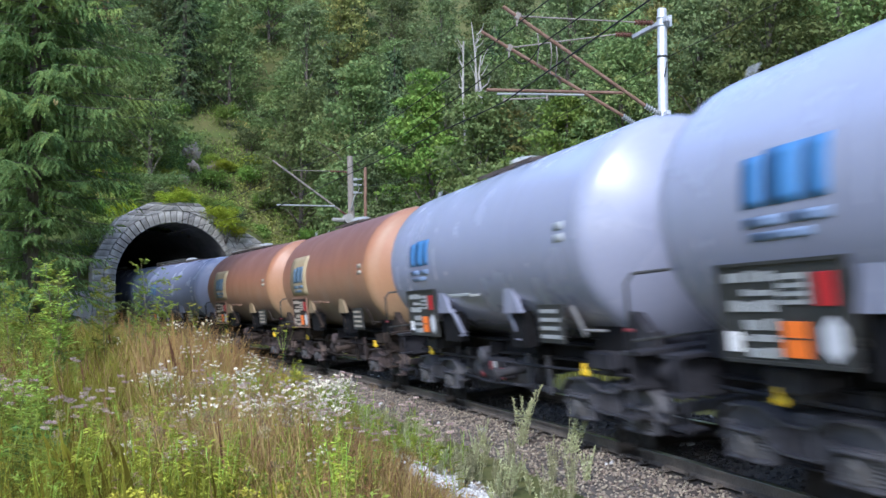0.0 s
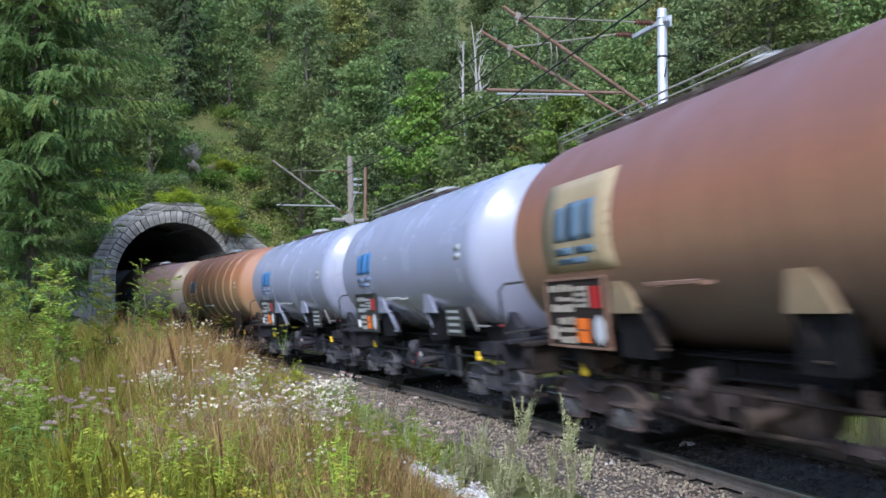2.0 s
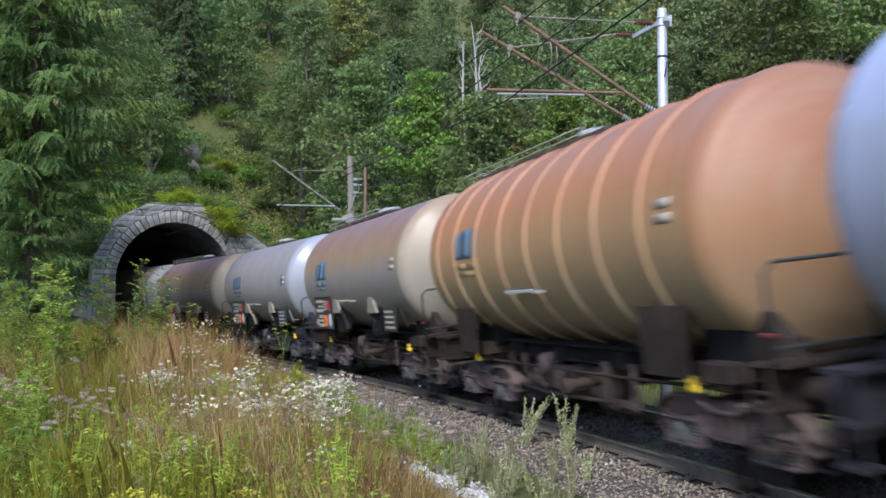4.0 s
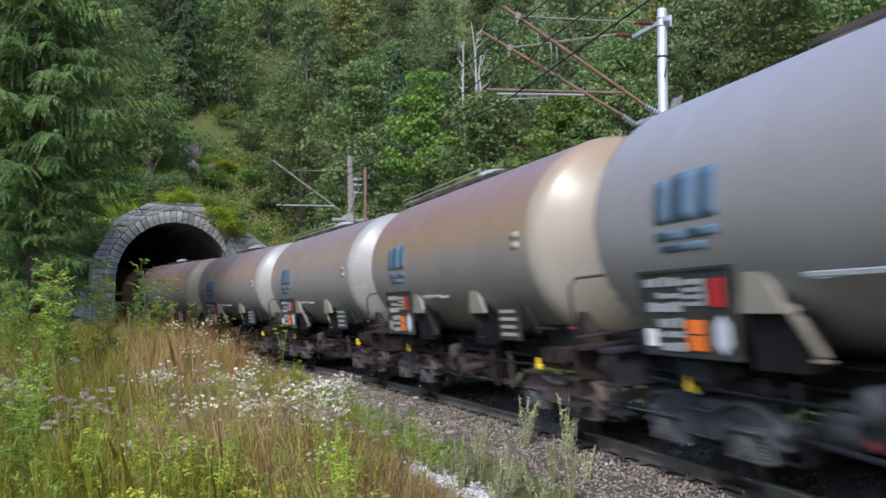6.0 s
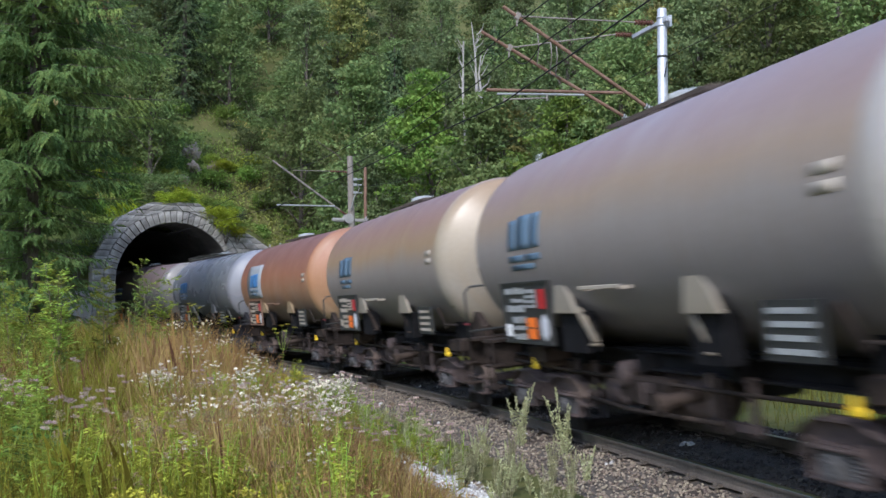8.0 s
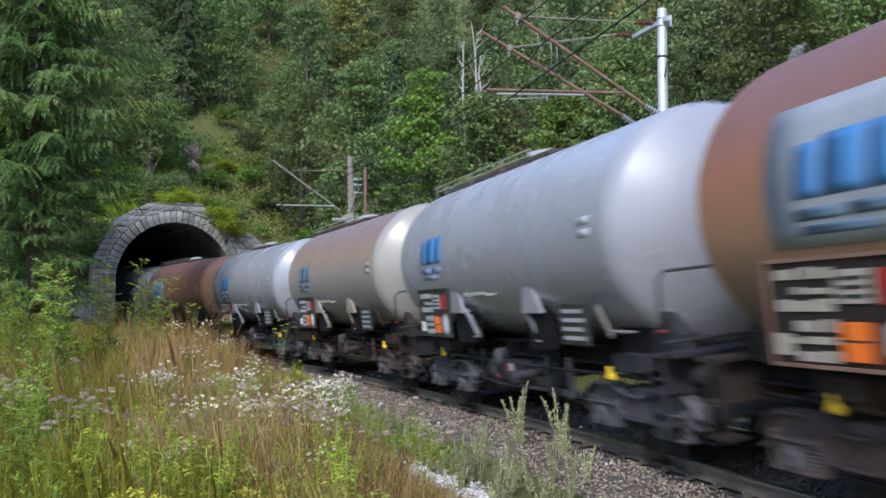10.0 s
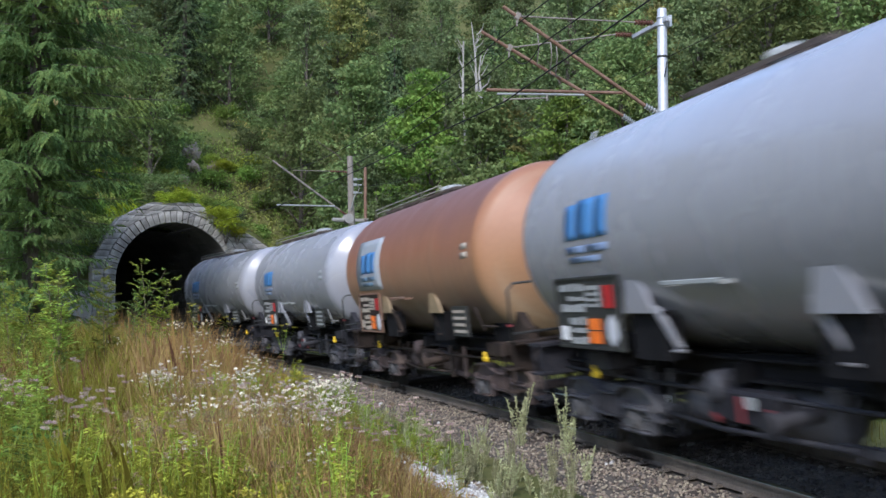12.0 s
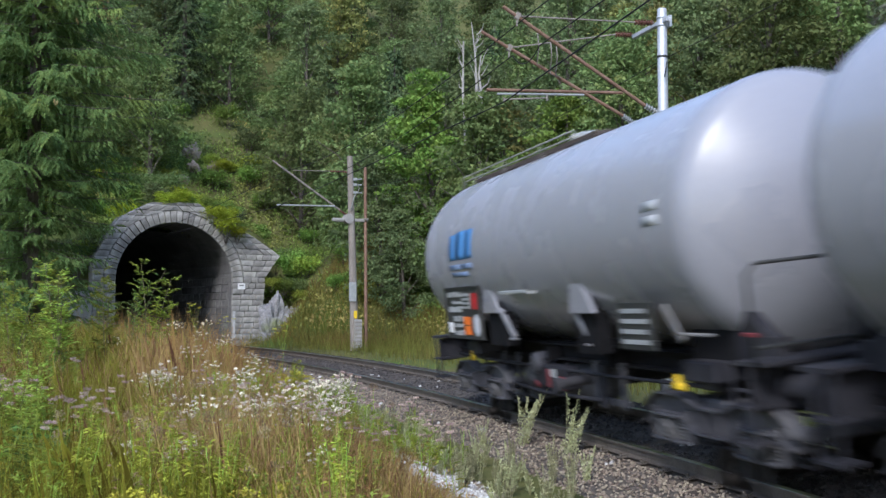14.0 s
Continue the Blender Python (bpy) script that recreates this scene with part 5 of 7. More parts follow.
def near_mast():
    m = mast_frame(4.45, 21.5, 0.295)
    w = thing("catenary_mast", "pale grey steel catenary mast with two bracket arms", "catenary mast")
    bm = bmesh.new()
    lathe(bm, [(0.0, -0.6), (0.12, -0.6), (0.115, 2.0), (0.098, 7.85), (0.09, 7.87), (0.0, 7.87)], Matrix(), 20)
    placed("pole", bm, M["galv"], w, m)
    bm = bmesh.new()
    box(bm, (0.0, 0.5, 7.6), (0.09, 1.5, 0.09), bevel=0.01)
    box(bm, (-0.12, 0.0, 7.6), (0.06, 0.3, 0.24), bevel=0.01)
    for z in (7.52, 7.68):
        lathe(bm, [(0.1, z - 0.02), (0.115, z - 0.02), (0.115, z + 0.02), (0.1, z + 0.02)], Matrix(), 16)
    placed("cross_bracket", bm, M["galv"], w, m)
    bm = bmesh.new()
    box(bm, (0.0, 0.5, 5.7), (0.09, 1.5, 0.09), bevel=0.01)
    placed("cross_bracket", bm, M["galv"], w, m)
    bm = bmesh.new()
    lathe(bm, [(0.1, 6.86), (0.112, 6.86), (0.112, 6.9), (0.1, 6.9)], Matrix(), 16)
    chain(bm, [(-0.1, 0.0, 6.88), (-0.02, -0.13, 6.7), (0.02, -0.12, 6.45)], 0.012, 6)
    placed("wire_clamp", bm, M["sign_dark"], w, m)
    for y, top, low, tie0, tie1, ins in ((-0.05, (3.45, 7.61), (0.43, 5.85), (3.15, 7.45), (0.1, 7.55), 0.64), (1.1, (3.5, 7.41), (0.35, 5.85), (2.89, 7.12), (0.0, 7.6), 0.5)):
        bm = bmesh.new()
        tube(bm, (top[0], y, top[1]), (low[0], y, low[1]), 0.036, 10)
        arm = placed("bracket_tube", bm, M["rusty"], w, m, "rust-brown sloping bracket tube")
        bm = bmesh.new()
        tube(bm, (tie0[0], y, tie0[1]), (ins, y, tie1[1] - 0.02), 0.016, 8)
        placed("top_tie", bm, M["mast_grey"], arm, m)
        bm = bmesh.new()
        insulator(bm, (ins, y, tie1[1] - 0.02), (tie1[0] + 0.12, y, tie1[1]), 6, 0.065)
        placed("insulator", bm, M["insulator"], arm, m, "brown ribbed insulator")
        bm = bmesh.new()
        insulator(bm, (low[0], y, low[1]), (0.08, y, low[1] - 0.16), 6, 0.065)
        placed("insulator", bm, M["sign_grey"], arm, m)
        bm = bmesh.new()
        box(bm, (tie0[0], y, tie0[1]), (0.1, 0.07, 0.14), Matrix.Rotation(-0.5, 4, "Y"), 0.01)
        tube(bm, (tie0[0], y, tie0[1]), (tie0[0] + 0.02, y, tie0[1] - 0.2), 0.02, 6)
        placed("clamp", bm, M["mast_grey"], arm, m)
    y = 1.1
    bm = bmesh.new()
    tube(bm, (3.39, y, 6.22), (0.35, y, 6.34), 0.034, 10)
    reg = placed("registration_tube", bm, M["rusty"], w, m)
    bm = bmesh.new()
    tube(bm, (3.2, y - 0.1, 6.13), (1.29, y - 0.1, 6.22), 0.024, 8)
    placed("steady_tube", bm, M["sign_grey"], reg, m)
    bm = bmesh.new()
    tube(bm, (3.05, y - 0.1, 6.02), (2.11, y - 0.1, 6.11), 0.018, 8)
    tube(bm, (2.11, y - 0.1, 6.05), (2.11, y - 0.1, 6.2), 0.025, 6)
    tube(bm, (3.05, y - 0.1, 5.98), (3.05, y - 0.1, 6.06), 0.02, 6)
    placed("steady_arm", bm, M["mast_grey"], reg, m)
    return m


def far_mast():
    m = mast_frame(-3.89, 47.5, 0.47)
    w = thing("catenary_mast", "weathered concrete catenary mast with a rusty bracket arm", "catenary mast")
    bm = bmesh.new()
    lathe(bm, [(0.0, -0.5), (0.2, -0.5), (0.13, 8.65), (0.0, 8.66)], Matrix.Rotation(0.032, 4, "Y"), 10, False)
    placed("pole", bm, M["mast_grey"], w, m)
    bm = bmesh.new()
    tube(bm, (3.83, 0, 8.21), (0.75, 0, 6.22), 0.045, 10)
    arm = placed("bracket_tube", bm, M["mast_grey"], w, m)
    bm = bmesh.new()
    insulator(bm, (0.75, 0, 6.22), (0.4, 0, 6.0), 5, 0.07)
    placed("insulator", bm, M["insulator"], arm, m)
    bm = bmesh.new()
    tube(bm, (3.63, 0, 6.32), (1.1, 0, 6.38), 0.035, 8)
    tube(bm, (1.1, 0, 6.38), (1.0, 0, 6.4), 0.05, 8)
    placed("registration_tube", bm, M["sign_grey"], w, m)
    bm = bmesh.new()
    tube(bm, (2.9, 0, 7.86), (1.2, 0, 7.92), 0.018, 6)
    placed("top_tie", bm, M["mast_grey"], w, m)
    bm = bmesh.new()
    insulator(bm, (1.2, 0, 7.92), (0.4, 0, 7.93), 7, 0.06)
    placed("insulator", bm, M["insulator"], w, m)
    bm = bmesh.new()
    box(bm, (0.25, 0, 5.8), (1.7, 0.12, 0.14), bevel=0.02)
    tube(bm, (0.35, -0.16, 5.85), (0.35, 0.16, 5.85), 0.22, 18)
    tube(bm, (1.0, 0, 5.78), (0.55, 0, 5.78), 0.09, 10)
    placed("cross_arm", bm, M["concrete"], w, m)
    bm = bmesh.new()
    for z in (7.6, 7.35, 7.0):
        tube(bm, (0.05, -0.1, z), (-0.25, -0.14, z + 0.03), 0.03, 6)
        box(bm, (0.1, -0.2, z), (0.16, 0.12, 0.12), bevel=0.02)
    chain(bm, [(0.1, -0.2, 7.6), (-0.1, -0.22, 7.2), (0.15, -0.2, 6.8), (0.3, -0.2, 6.2)], 0.02, 6)
    placed("cable_fittings", bm, M["sign_grey"], w, m)
    for nm, c, s, k, lab in (("enamel_plate", (0.2, -0.22, 2.62), (0.34, 0.03, 0.84), "sign_grey", "pale blue-grey enamel plate"), ("warning_plate", (0.06, -0.22, 1.62), (0.16, 0.02, 0.34), "yellow", "yellow warning plate"), ("cable_guard", (-0.05, -0.24, 0.78), (0.34, 0.12, 1.25), "concrete", "")):
        bm = bmesh.new()
        box(bm, c, s, bevel=0.008)
        o = placed(nm, bm, M[k], w, m, lab)
        if nm == "cable_guard":
            for i in range(7):
                bm = bmesh.new()
                box(bm, (-0.05, -0.305, 0.26 + i * 0.17), (0.33, 0.015, 0.05))
                placed("slat", bm, M["mast_grey"], o, m)
    p = thing("steel_post", "slender rusty steel post beside the concrete mast", "post")
    bm = bmesh.new()
    tube(bm, (-0.54, 0, -0.4), (-0.46, 0, 8.18), 0.075, 10)
    placed("shaft", bm, M["rusty"], p, m)
    bm = bmesh.new()
    box(bm, (-0.48, -0.05, 5.85), (0.2, 0.2, 0.08), bevel=0.01)
    placed("collar", bm, M["mast_grey"], p, m)
    return m


MAST_1, MAST_2 = near_mast(), far_mast()


def sag_wire(name, pts, r, label, sag=0.3, n=14):
    bm = bmesh.new()
    path = []
    for a, b in zip(pts, pts[1:]):
        a, b = Vector(a), Vector(b)
        for i in range(n):
            t = i / n
            p = a.lerp(b, t)
            p.z -= 4 * sag * t * (1 - t)
            path.append(p)
    path.append(Vector(pts[-1]))
    chain(bm, path, r, 5)
    return tagged(part(name, bm, M["wire"]), label, "overhead wire")


HOLD_1, HOLD_2 = MAST_1 @ Vector((3.05, 1.0, 5.97)), MAST_2 @ Vector((3.6, 0, 6.25))
CARRY_1, CARRY_2 = MAST_1 @ Vector((3.15, -0.05, 7.3)), MAST_2 @ Vector((3.4, 0, 7.75))
BEHIND = track(-34, False) @ Vector((0.3, 0, 0))
INSIDE = track(PORTAL_S + 14, False) @ Vector((-0.2, 0, 0))
sag_wire("contact_wire", [BEHIND + Vector((0, 0, 5.9)), HOLD_1, HOLD_2, INSIDE + Vector((0, 0, 5.6))], 0.014, "dark copper contact wire over the track", 0.02)
sag_wire("messenger_wire", [BEHIND + Vector((0.2, 0, 7.3)), CARRY_1, CARRY_2, INSIDE + Vector((0, 0, 6.0))], 0.012, "dark messenger wire above the contact wire", 0.5)
sag_wire("contact_wire", [BEHIND + Vector((0.6, 0, 6.6)), MAST_1 @ Vector((2.7, -0.05, 6.9)), MAST_1 @ Vector((2.85, 1.05, 6.95)), MAST_2 @ Vector((1.4, 0, 7.6))], 0.012, "second overlapping contact wire", 0.25)
sag_wire("feeder_wire", [(13.5, -8, 9.2), MAST_1 @ Vector((-0.1, 0, 6.88)), MAST_2 @ Vector((-0.2, 0, 7.3))], 0.008, "thin feeder wire strung from mast to mast", 0.55)
for k, (x, z1, z0) in enumerate(((2.6, 7.3, 6.65), (2.2, 7.25, 6.55), (1.95, 7.3, 6.6))):
    p = MAST_1 @ Vector((x, 0.3 + 0.3 * k, 0))
    bm = bmesh.new()
    chain(bm, [p + Vector((0, 0, z1)), p + Vector((0.03, 0.02, (z1 + z0) / 2)), p + Vector((0.0, 0.1, z0)), p + Vector((0.12, 0.2, z0 - 0.05))], 0.012, 5)
    tagged(part("dropper", bm, M["mast_grey"]), "thin grey jumper cable hanging from the wire", "cable", "jumper cables")


# ---- plants ----
def unit(v):
    return v / np.maximum(np.linalg.norm(v, axis=-1, keepdims=True), 1e-9)


def cards(C, D, N, L, W):
    """Pointed leaves: centres, long ways, normals, lengths, widths."""
    D = unit(D)
    S = unit(np.cross(D, N))
    U = unit(np.cross(S, D))
    L, W = np.asarray(L).reshape(-1, 1), np.asarray(W).reshape(-1, 1)
    base, tip = C - D * L / 2, C + D * L / 2 - U * L * 0.12
    a, b = C + S * W / 2 + U * W * 0.16, C - S * W / 2 + U * W * 0.16
    V = np.stack([base, a, tip, b], 1).reshape(-1, 3)
    return V


def leaf_mesh(name, V, material):
    n = len(V) // 4
    me = bpy.data.meshes.new(name)
    me.vertices.add(len(V))
    me.vertices.foreach_set("co", V.astype(np.float32).ravel())
    me.loops.add(n * 4)
    me.loops.foreach_set("vertex_index", np.arange(n * 4, dtype=np.int32))
    me.polygons.add(n)
    me.polygons.foreach_set("loop_start", np.arange(0, n * 4, 4, dtype=np.int32))
    me.polygons.foreach_set("loop_total", np.full(n, 4, dtype=np.int32))
    me.materials.append(material)
    me.update(calc_edges=True)
    return me


def limb(bm, pts, r0, r1, n=6):
    k = len(pts) - 1
    for i in range(k):
        tube(bm, pts[i], pts[i + 1], r0 + (r1 - r0) * i / k, n, r0 + (r1 - r0) * (i + 1) / k)


def broadleaf(h, w, seed, n_leaf, leaf, mat_key, low=0.18, name="broadleaf_tree", label="", clumps=44):
    rng = np.random.RandomState(seed)
    t = thing(name, label, "tree", "trees on the hillside")
    bm = bmesh.new()
    lean = rng.uniform(-0.06, 0.06, 2) * h
    spine = [Vector((lean[0] * q * q, lean[1] * q * q, h * 0.86 * q - 0.4 * (q == 0))) for q in np.linspace(0, 1, 6)]
    limb(bm, spine, 0.018 * h, 0.003 * h, 8)
    cc, rr, way = [], [], []
    for i in range(clumps):
        q = low + (1 - low) * (i + rng.uniform(0, 1)) / clumps
        prof = math.sin(math.pi * min(1, (q - low) / (1 - low) * 0.86 + 0.16)) ** 0.7
        a = i * 2.4 + rng.uniform(-0.7, 0.7)
        reach = w * 0.5 * prof * rng.uniform(0.3, 1.12)
        c = np.array([reach * math.cos(a) + lean[0] * q, reach * math.sin(a) + lean[1] * q, h * (q * 0.93 + 0.02)])
        zf = max(0.08, q - 0.16)
        s = Vector((lean[0] * zf * zf, lean[1] * zf * zf, h * 0.86 * zf))
        if i % 2 == 0:
            e = Vector(c)
            limb(bm, [s, s.lerp(e, 0.5) + Vector((0, 0, 0.03 * h)), e], 0.0045 * h, 0.001 * h, 5)
        # each bough ends in a few fans of twigs of unlike size
        out = np.array([math.cos(a), math.sin(a), 0.0])
        for k in range(4):
            cc.append(c + rng.normal(size=3) * w * np.array([0.075, 0.075, 0.06]) - out * rng.uniform(0, 0.12) * w)
            rr.append(w * rng.uniform(0.06, 0.16))
            way.append(unit(out + rng.normal(size=3) * 0.45 + np.array([0, 0, 0.25])))
    part("trunk", bm, M["trunk"], t)
    cc, rr, way = np.array(cc), np.array(rr), np.array(way)
    pick = rng.choice(len(cc), n_leaf, p=rr ** 1.8 / (rr ** 1.8).sum())
    o = unit(rng.normal(size=(n_leaf, 3))) * (rng.uniform(0.0, 1.0, n_leaf) ** 0.5)[:, None]
    along = (o * way[pick]).sum(1, keepdims=True) * way[pick]
    C = cc[pick] + (o * np.array([1.0, 1.0, 0.42]) + along * 0.6) * rr[pick][:, None]
    C[:, 2] -= 0.35 * rr[pick] * np.linalg.norm(o, axis=1) ** 2
    D = unit(way[pick] * 0.8 + o * 0.6 + rng.normal(size=(n_leaf, 3)) * 0.55 + np.array([0, 0, -0.3]))
    N = unit(np.array([0, 0, 0.55]) + o * 0.7 + way[pick] * 0.35 + rng.normal(size=(n_leaf, 3)) * 0.6)
    L = leaf * rng.uniform(0.5, 1.3, n_leaf)
    V = cards(C, D, N, L, L * rng.uniform(0.45, 0.75, n_leaf))
    cr = new("crown", leaf_mesh("crown", V, M[mat_key]))
    cr.parent = t
    return t


def spruce(h, r, seed, levels, leaf, mat_key, cones=0, low=0.4, name="spruce_tree", label="", shape=None, dense=1.0):
    """Whorls of boughs that sag and lift at the tip, hung with needled twigs."""
    rng = np.random.RandomState(seed)
    t = thing(name, label, "tree", "trees on the hillside")
    bm = bmesh.new()
    limb(bm, [Vector((0, 0, -0.5)), Vector((0, 0, h * 0.5)), Vector((0, 0, h))], 0.02 * h, 0.002 * h, 10)
    Cs, Ds, Ns, Ls = [], [], [], []
    tips = []
    up = np.array([0, 0, 1.0])
    for i in range(levels):
        z = low + (h - low) * (i / levels) ** 1.0
        R = float(np.interp(z, *shape)) if shape else r * (1 - z / h) ** 0.8 * min(1.0, 0.45 + 0.1 * z) + 0.1
        nb = 5 + (i % 3)
        for b in range(nb):
            a = b * 6.283 / nb + i * 0.7 + rng.uniform(-0.4, 0.4)
            R2 = R * rng.uniform(0.45, 1.14)
            droop = rng.uniform(0.02, 0.42)
            d = np.array([math.cos(a), math.sin(a), 0])
            side = np.array([-d[1], d[0], 0])
            p0 = np.array([0, 0, z + rng.uniform(-0.15, 0.15)])

            def bough(q):
                q = np.asarray(q, float)
                return p0 + d * (q * R2)[..., None] + up * (droop * R2 * (0.25 * q - 1.5 * q ** 2 + 0.8 * q ** 4))[..., None]
            ends = bough(1.0)
            tips.append(ends)
            if R2 > 0.8:
                limb(bm, [Vector(bough(0.0)), Vector(bough(0.4)), Vector(bough(0.7)), Vector(ends)], 0.006 * R2 + 0.006, 0.004, 4)
            nt = max(5, int(dense * 2 * R2 / (leaf * 1.15)))
            q = np.linspace(0.14, 1.0, nt) + rng.uniform(-0.02, 0.02, nt)
            sg = np.where(np.arange(nt) % 2 == 0, 1.0, -1.0)
            ln = (0.2 * (1 - q) + 0.07) * R2 * rng.uniform(0.4, 1.4, nt) + leaf
            tw = unit(d * 0.75 + side * (sg * rng.uniform(0.35, 0.95, nt))[:, None] - up * rng.uniform(0.05, 0.95, nt)[:, None])
            tw[q > 0.95] = unit(d + up * 0.25)
            k = np.maximum(2, (ln / (leaf * 0.42)).astype(int))
            ti = np.repeat(np.arange(nt), k * 2)
            f = np.concatenate([np.repeat((np.arange(v) + 0.5) / v, 2) for v in k])
            n = len(ti)
            lr = np.where(np.arange(n) % 2 == 0, 1.0, -1.0)
            T = tw[ti]
            cross = unit(np.cross(T, up))
            D = T * 0.9 + cross * (lr * 0.6)[:, None] - up * (0.25 + 0.35 * f)[:, None] + rng.normal(size=(n, 3)) * 0.16
            L = leaf * rng.uniform(0.65, 1.2, n) * (1.1 - 0.3 * f)
            C = bough(np.clip(q, 0, 1))[ti] + T * (f * ln[ti])[:, None] - up * (0.35 * f ** 2 * ln[ti])[:, None] + unit(D) * (L * 0.4)[:, None]
            Cs.append(C)
            Ds.append(D)
            Ns.append(up + d * 0.35 + rng.normal(size=(n, 3)) * 0.35)
            Ls.append(L)
    part("trunk", bm, M["trunk"], t)
    C, D, N, L = np.concatenate(Cs), np.concatenate(Ds), np.concatenate(Ns), np.concatenate(Ls)
    V = cards(C, D, N, L, L * 0.34)
    cr = new("crown", leaf_mesh("crown", V, M[mat_key]))
    cr.parent = t
    if cones:
        bm = bmesh.new()
        lathe(bm, [(0.0, 0.0), (0.018, -0.01), (0.03, -0.06), (0.027, -0.11), (0.012, -0.16), (0.0, -0.165)], Matrix(), 8)
        me = mesh_of("cone", bm, M["cone"])
        for e in (tips[k] for k in rng.choice(np.arange(len(tips) // 3, len(tips)), cones, replace=False)):
            for j in range(3):
                o = new("cone", me)
                o.parent = t
                o.matrix_local = pose(e[0] + rng.uniform(-0.15, 0.15), e[1] + rng.uniform(-0.15, 0.15), e[2] - 0.12 - rng.uniform(0, 0.15), rng.uniform(-8, 8), rng.uniform(-8, 8), 0)
    return t


def shrub(h, w, seed, n, leaf, mat_key, name="shrub", label="", group="shrubs on the slope"):
    rng = np.random.RandomState(seed)
    t = thing(name, label, "shrub", group)
    bm = bmesh.new()
    k = 9
    heads = []
    for i in range(k):
        a = i * 2.4
        e = np.array([math.cos(a) * w * 0.4 * rng.uniform(0.3, 1), math.sin(a) * w * 0.4 * rng.uniform(0.3, 1), h * rng.uniform(0.45, 0.85)])
        heads.append(e)
        limb(bm, [Vector((e[0] * 0.1, e[1] * 0.1, -0.15)), Vector(e * np.array([0.6, 0.6, 0.55])), Vector(e)], 0.012 * h, 0.004 * h, 4)
    part("stem", bm, M["trunk"], t)
    heads = np.array(heads)
    pick = rng.randint(0, k, n)
    o = unit(rng.normal(size=(n, 3)))
    o[:, 2] = np.where(rng.rand(n) < 0.6, np.abs(o[:, 2]), o[:, 2])
    C = heads[pick] + o * (rng.uniform(0.3, 1.1, n) * w * 0.27)[:, None] * np.array([1, 1, 0.85])
    C[:, 2] = np.abs(C[:, 2])
    D = o * np.array([1, 1, 0.3]) + rng.normal(size=(n, 3)) * 0.6 - np.array([0, 0, 0.25])
    N = np.array([0, 0, 1.0]) + o * 0.7 + rng.normal(size=(n, 3)) * 0.4
    L = leaf * rng.uniform(0.6, 1.3, n)
    cr = new("foliage", leaf_mesh("foliage", cards(C, D, N, L, L * 0.6), M[mat_key]))
    cr.parent = t
    return t


def stand(x, y, turn=0.0, size=1.0, sink=0.15, tall=1.0):
    return Matrix.Translation((x, y, gz(x, y) - sink)) @ Matrix.Rotation(turn, 4, "Z") @ Matrix.Diagonal((size, size, size * tall, 1))


def plant_copy(proto, m):
    o = copy_thing(proto, m)
    o.matrix_basis = m
    return o


def seen_from_meadow(x, y, margin=0.06):
    return abs(x / max(y, 1)) < 0.4126 + margin


def hill_forest():
    rng = random.Random(21)
    kinds = [broadleaf(11, 6.4, 1, 9000, 0.24, "leaf_beech", label="full green beech tree on the steep slope"),
             broadleaf(12.5, 6.0, 2, 9000, 0.24, "leaf_dark", label="dark green broadleaf tree on the steep slope"),
             broadleaf(10, 6.2, 3, 9000, 0.24, "leaf_beech", label="spreading green beech tree on the steep slope"),
             broadleaf(9, 5.2, 4, 7600, 0.23, "leaf_lime", label="bright green young tree on the steep slope"),
             broadleaf(9.5, 5.6, 5, 7600, 0.24, "leaf_olive", label="olive and yellowing tree on the steep slope"),
             broadleaf(12, 5.4, 6, 9000, 0.24, "leaf_dark", label="tall dark green tree on the steep slope"),
             spruce(14, 2.6, 7, 30, 0.36, "needles_dark", label="dark conifer among the broadleaf trees"),
             broadleaf(8.5, 4.6, 8, 6500, 0.23, "leaf_rust", label="tree with rusty autumn leaves on the slope")]
    used = [False] * len(kinds)
    spots = []
    tries = 0
    weights = [26, 20, 24, 3, 9, 16, 9, 3]
    while len(spots) < 122 and tries < 6000:
        tries += 1
        y = 50 + 62 * rng.random()
        x = rng.uniform(-0.46, 0.5) * y
        if not seen_from_meadow(x, y):
            continue
        z = gz(x, y)
        d, s = across([x], [y])
        lx, ly = (x - PX) * PDY - (y - PY) * PDX, (x - PX) * PDX + (y - PY) * PDY
        if z < 1.2 or (-8 < lx < 11 and ly < 15) or (4 < lx < 10.5 and ly < 21) or (0 < d[0] < 12.5 and 36 < s[0] < 53) or (0 < d[0] < 13 and s[0] < 52 and z < 3):
            continue
        if z > 0.34 * y + 3:
            continue
        if any((x - a) ** 2 + (y - b) ** 2 < 3.7 ** 2 for a, b in spots):
            continue
        spots.append((x, y))
        u = x / y
        wt = list(weights)
        if u > 0.12:
            wt[4], wt[7], wt[0] = 30, 6, 18
        if -0.3 < u < -0.22 and z > 14:
            wt[7] = 20
        k = rng.choices(range(len(kinds)), wt)[0]
        m = stand(x, y, rng.uniform(0, 6.28), rng.uniform(0.75, 1.12), 0.3, rng.uniform(0.88, 1.12))
        if used[k]:
            plant_copy(kinds[k], m)
        else:
            used[k] = True
            kinds[k].matrix_basis = m
    for k, o in enumerate(kinds):
        if not used[k]:
            o.matrix_basis = stand(8 + 3 * k, 84, 0, 1, 0.3)


hill_forest()

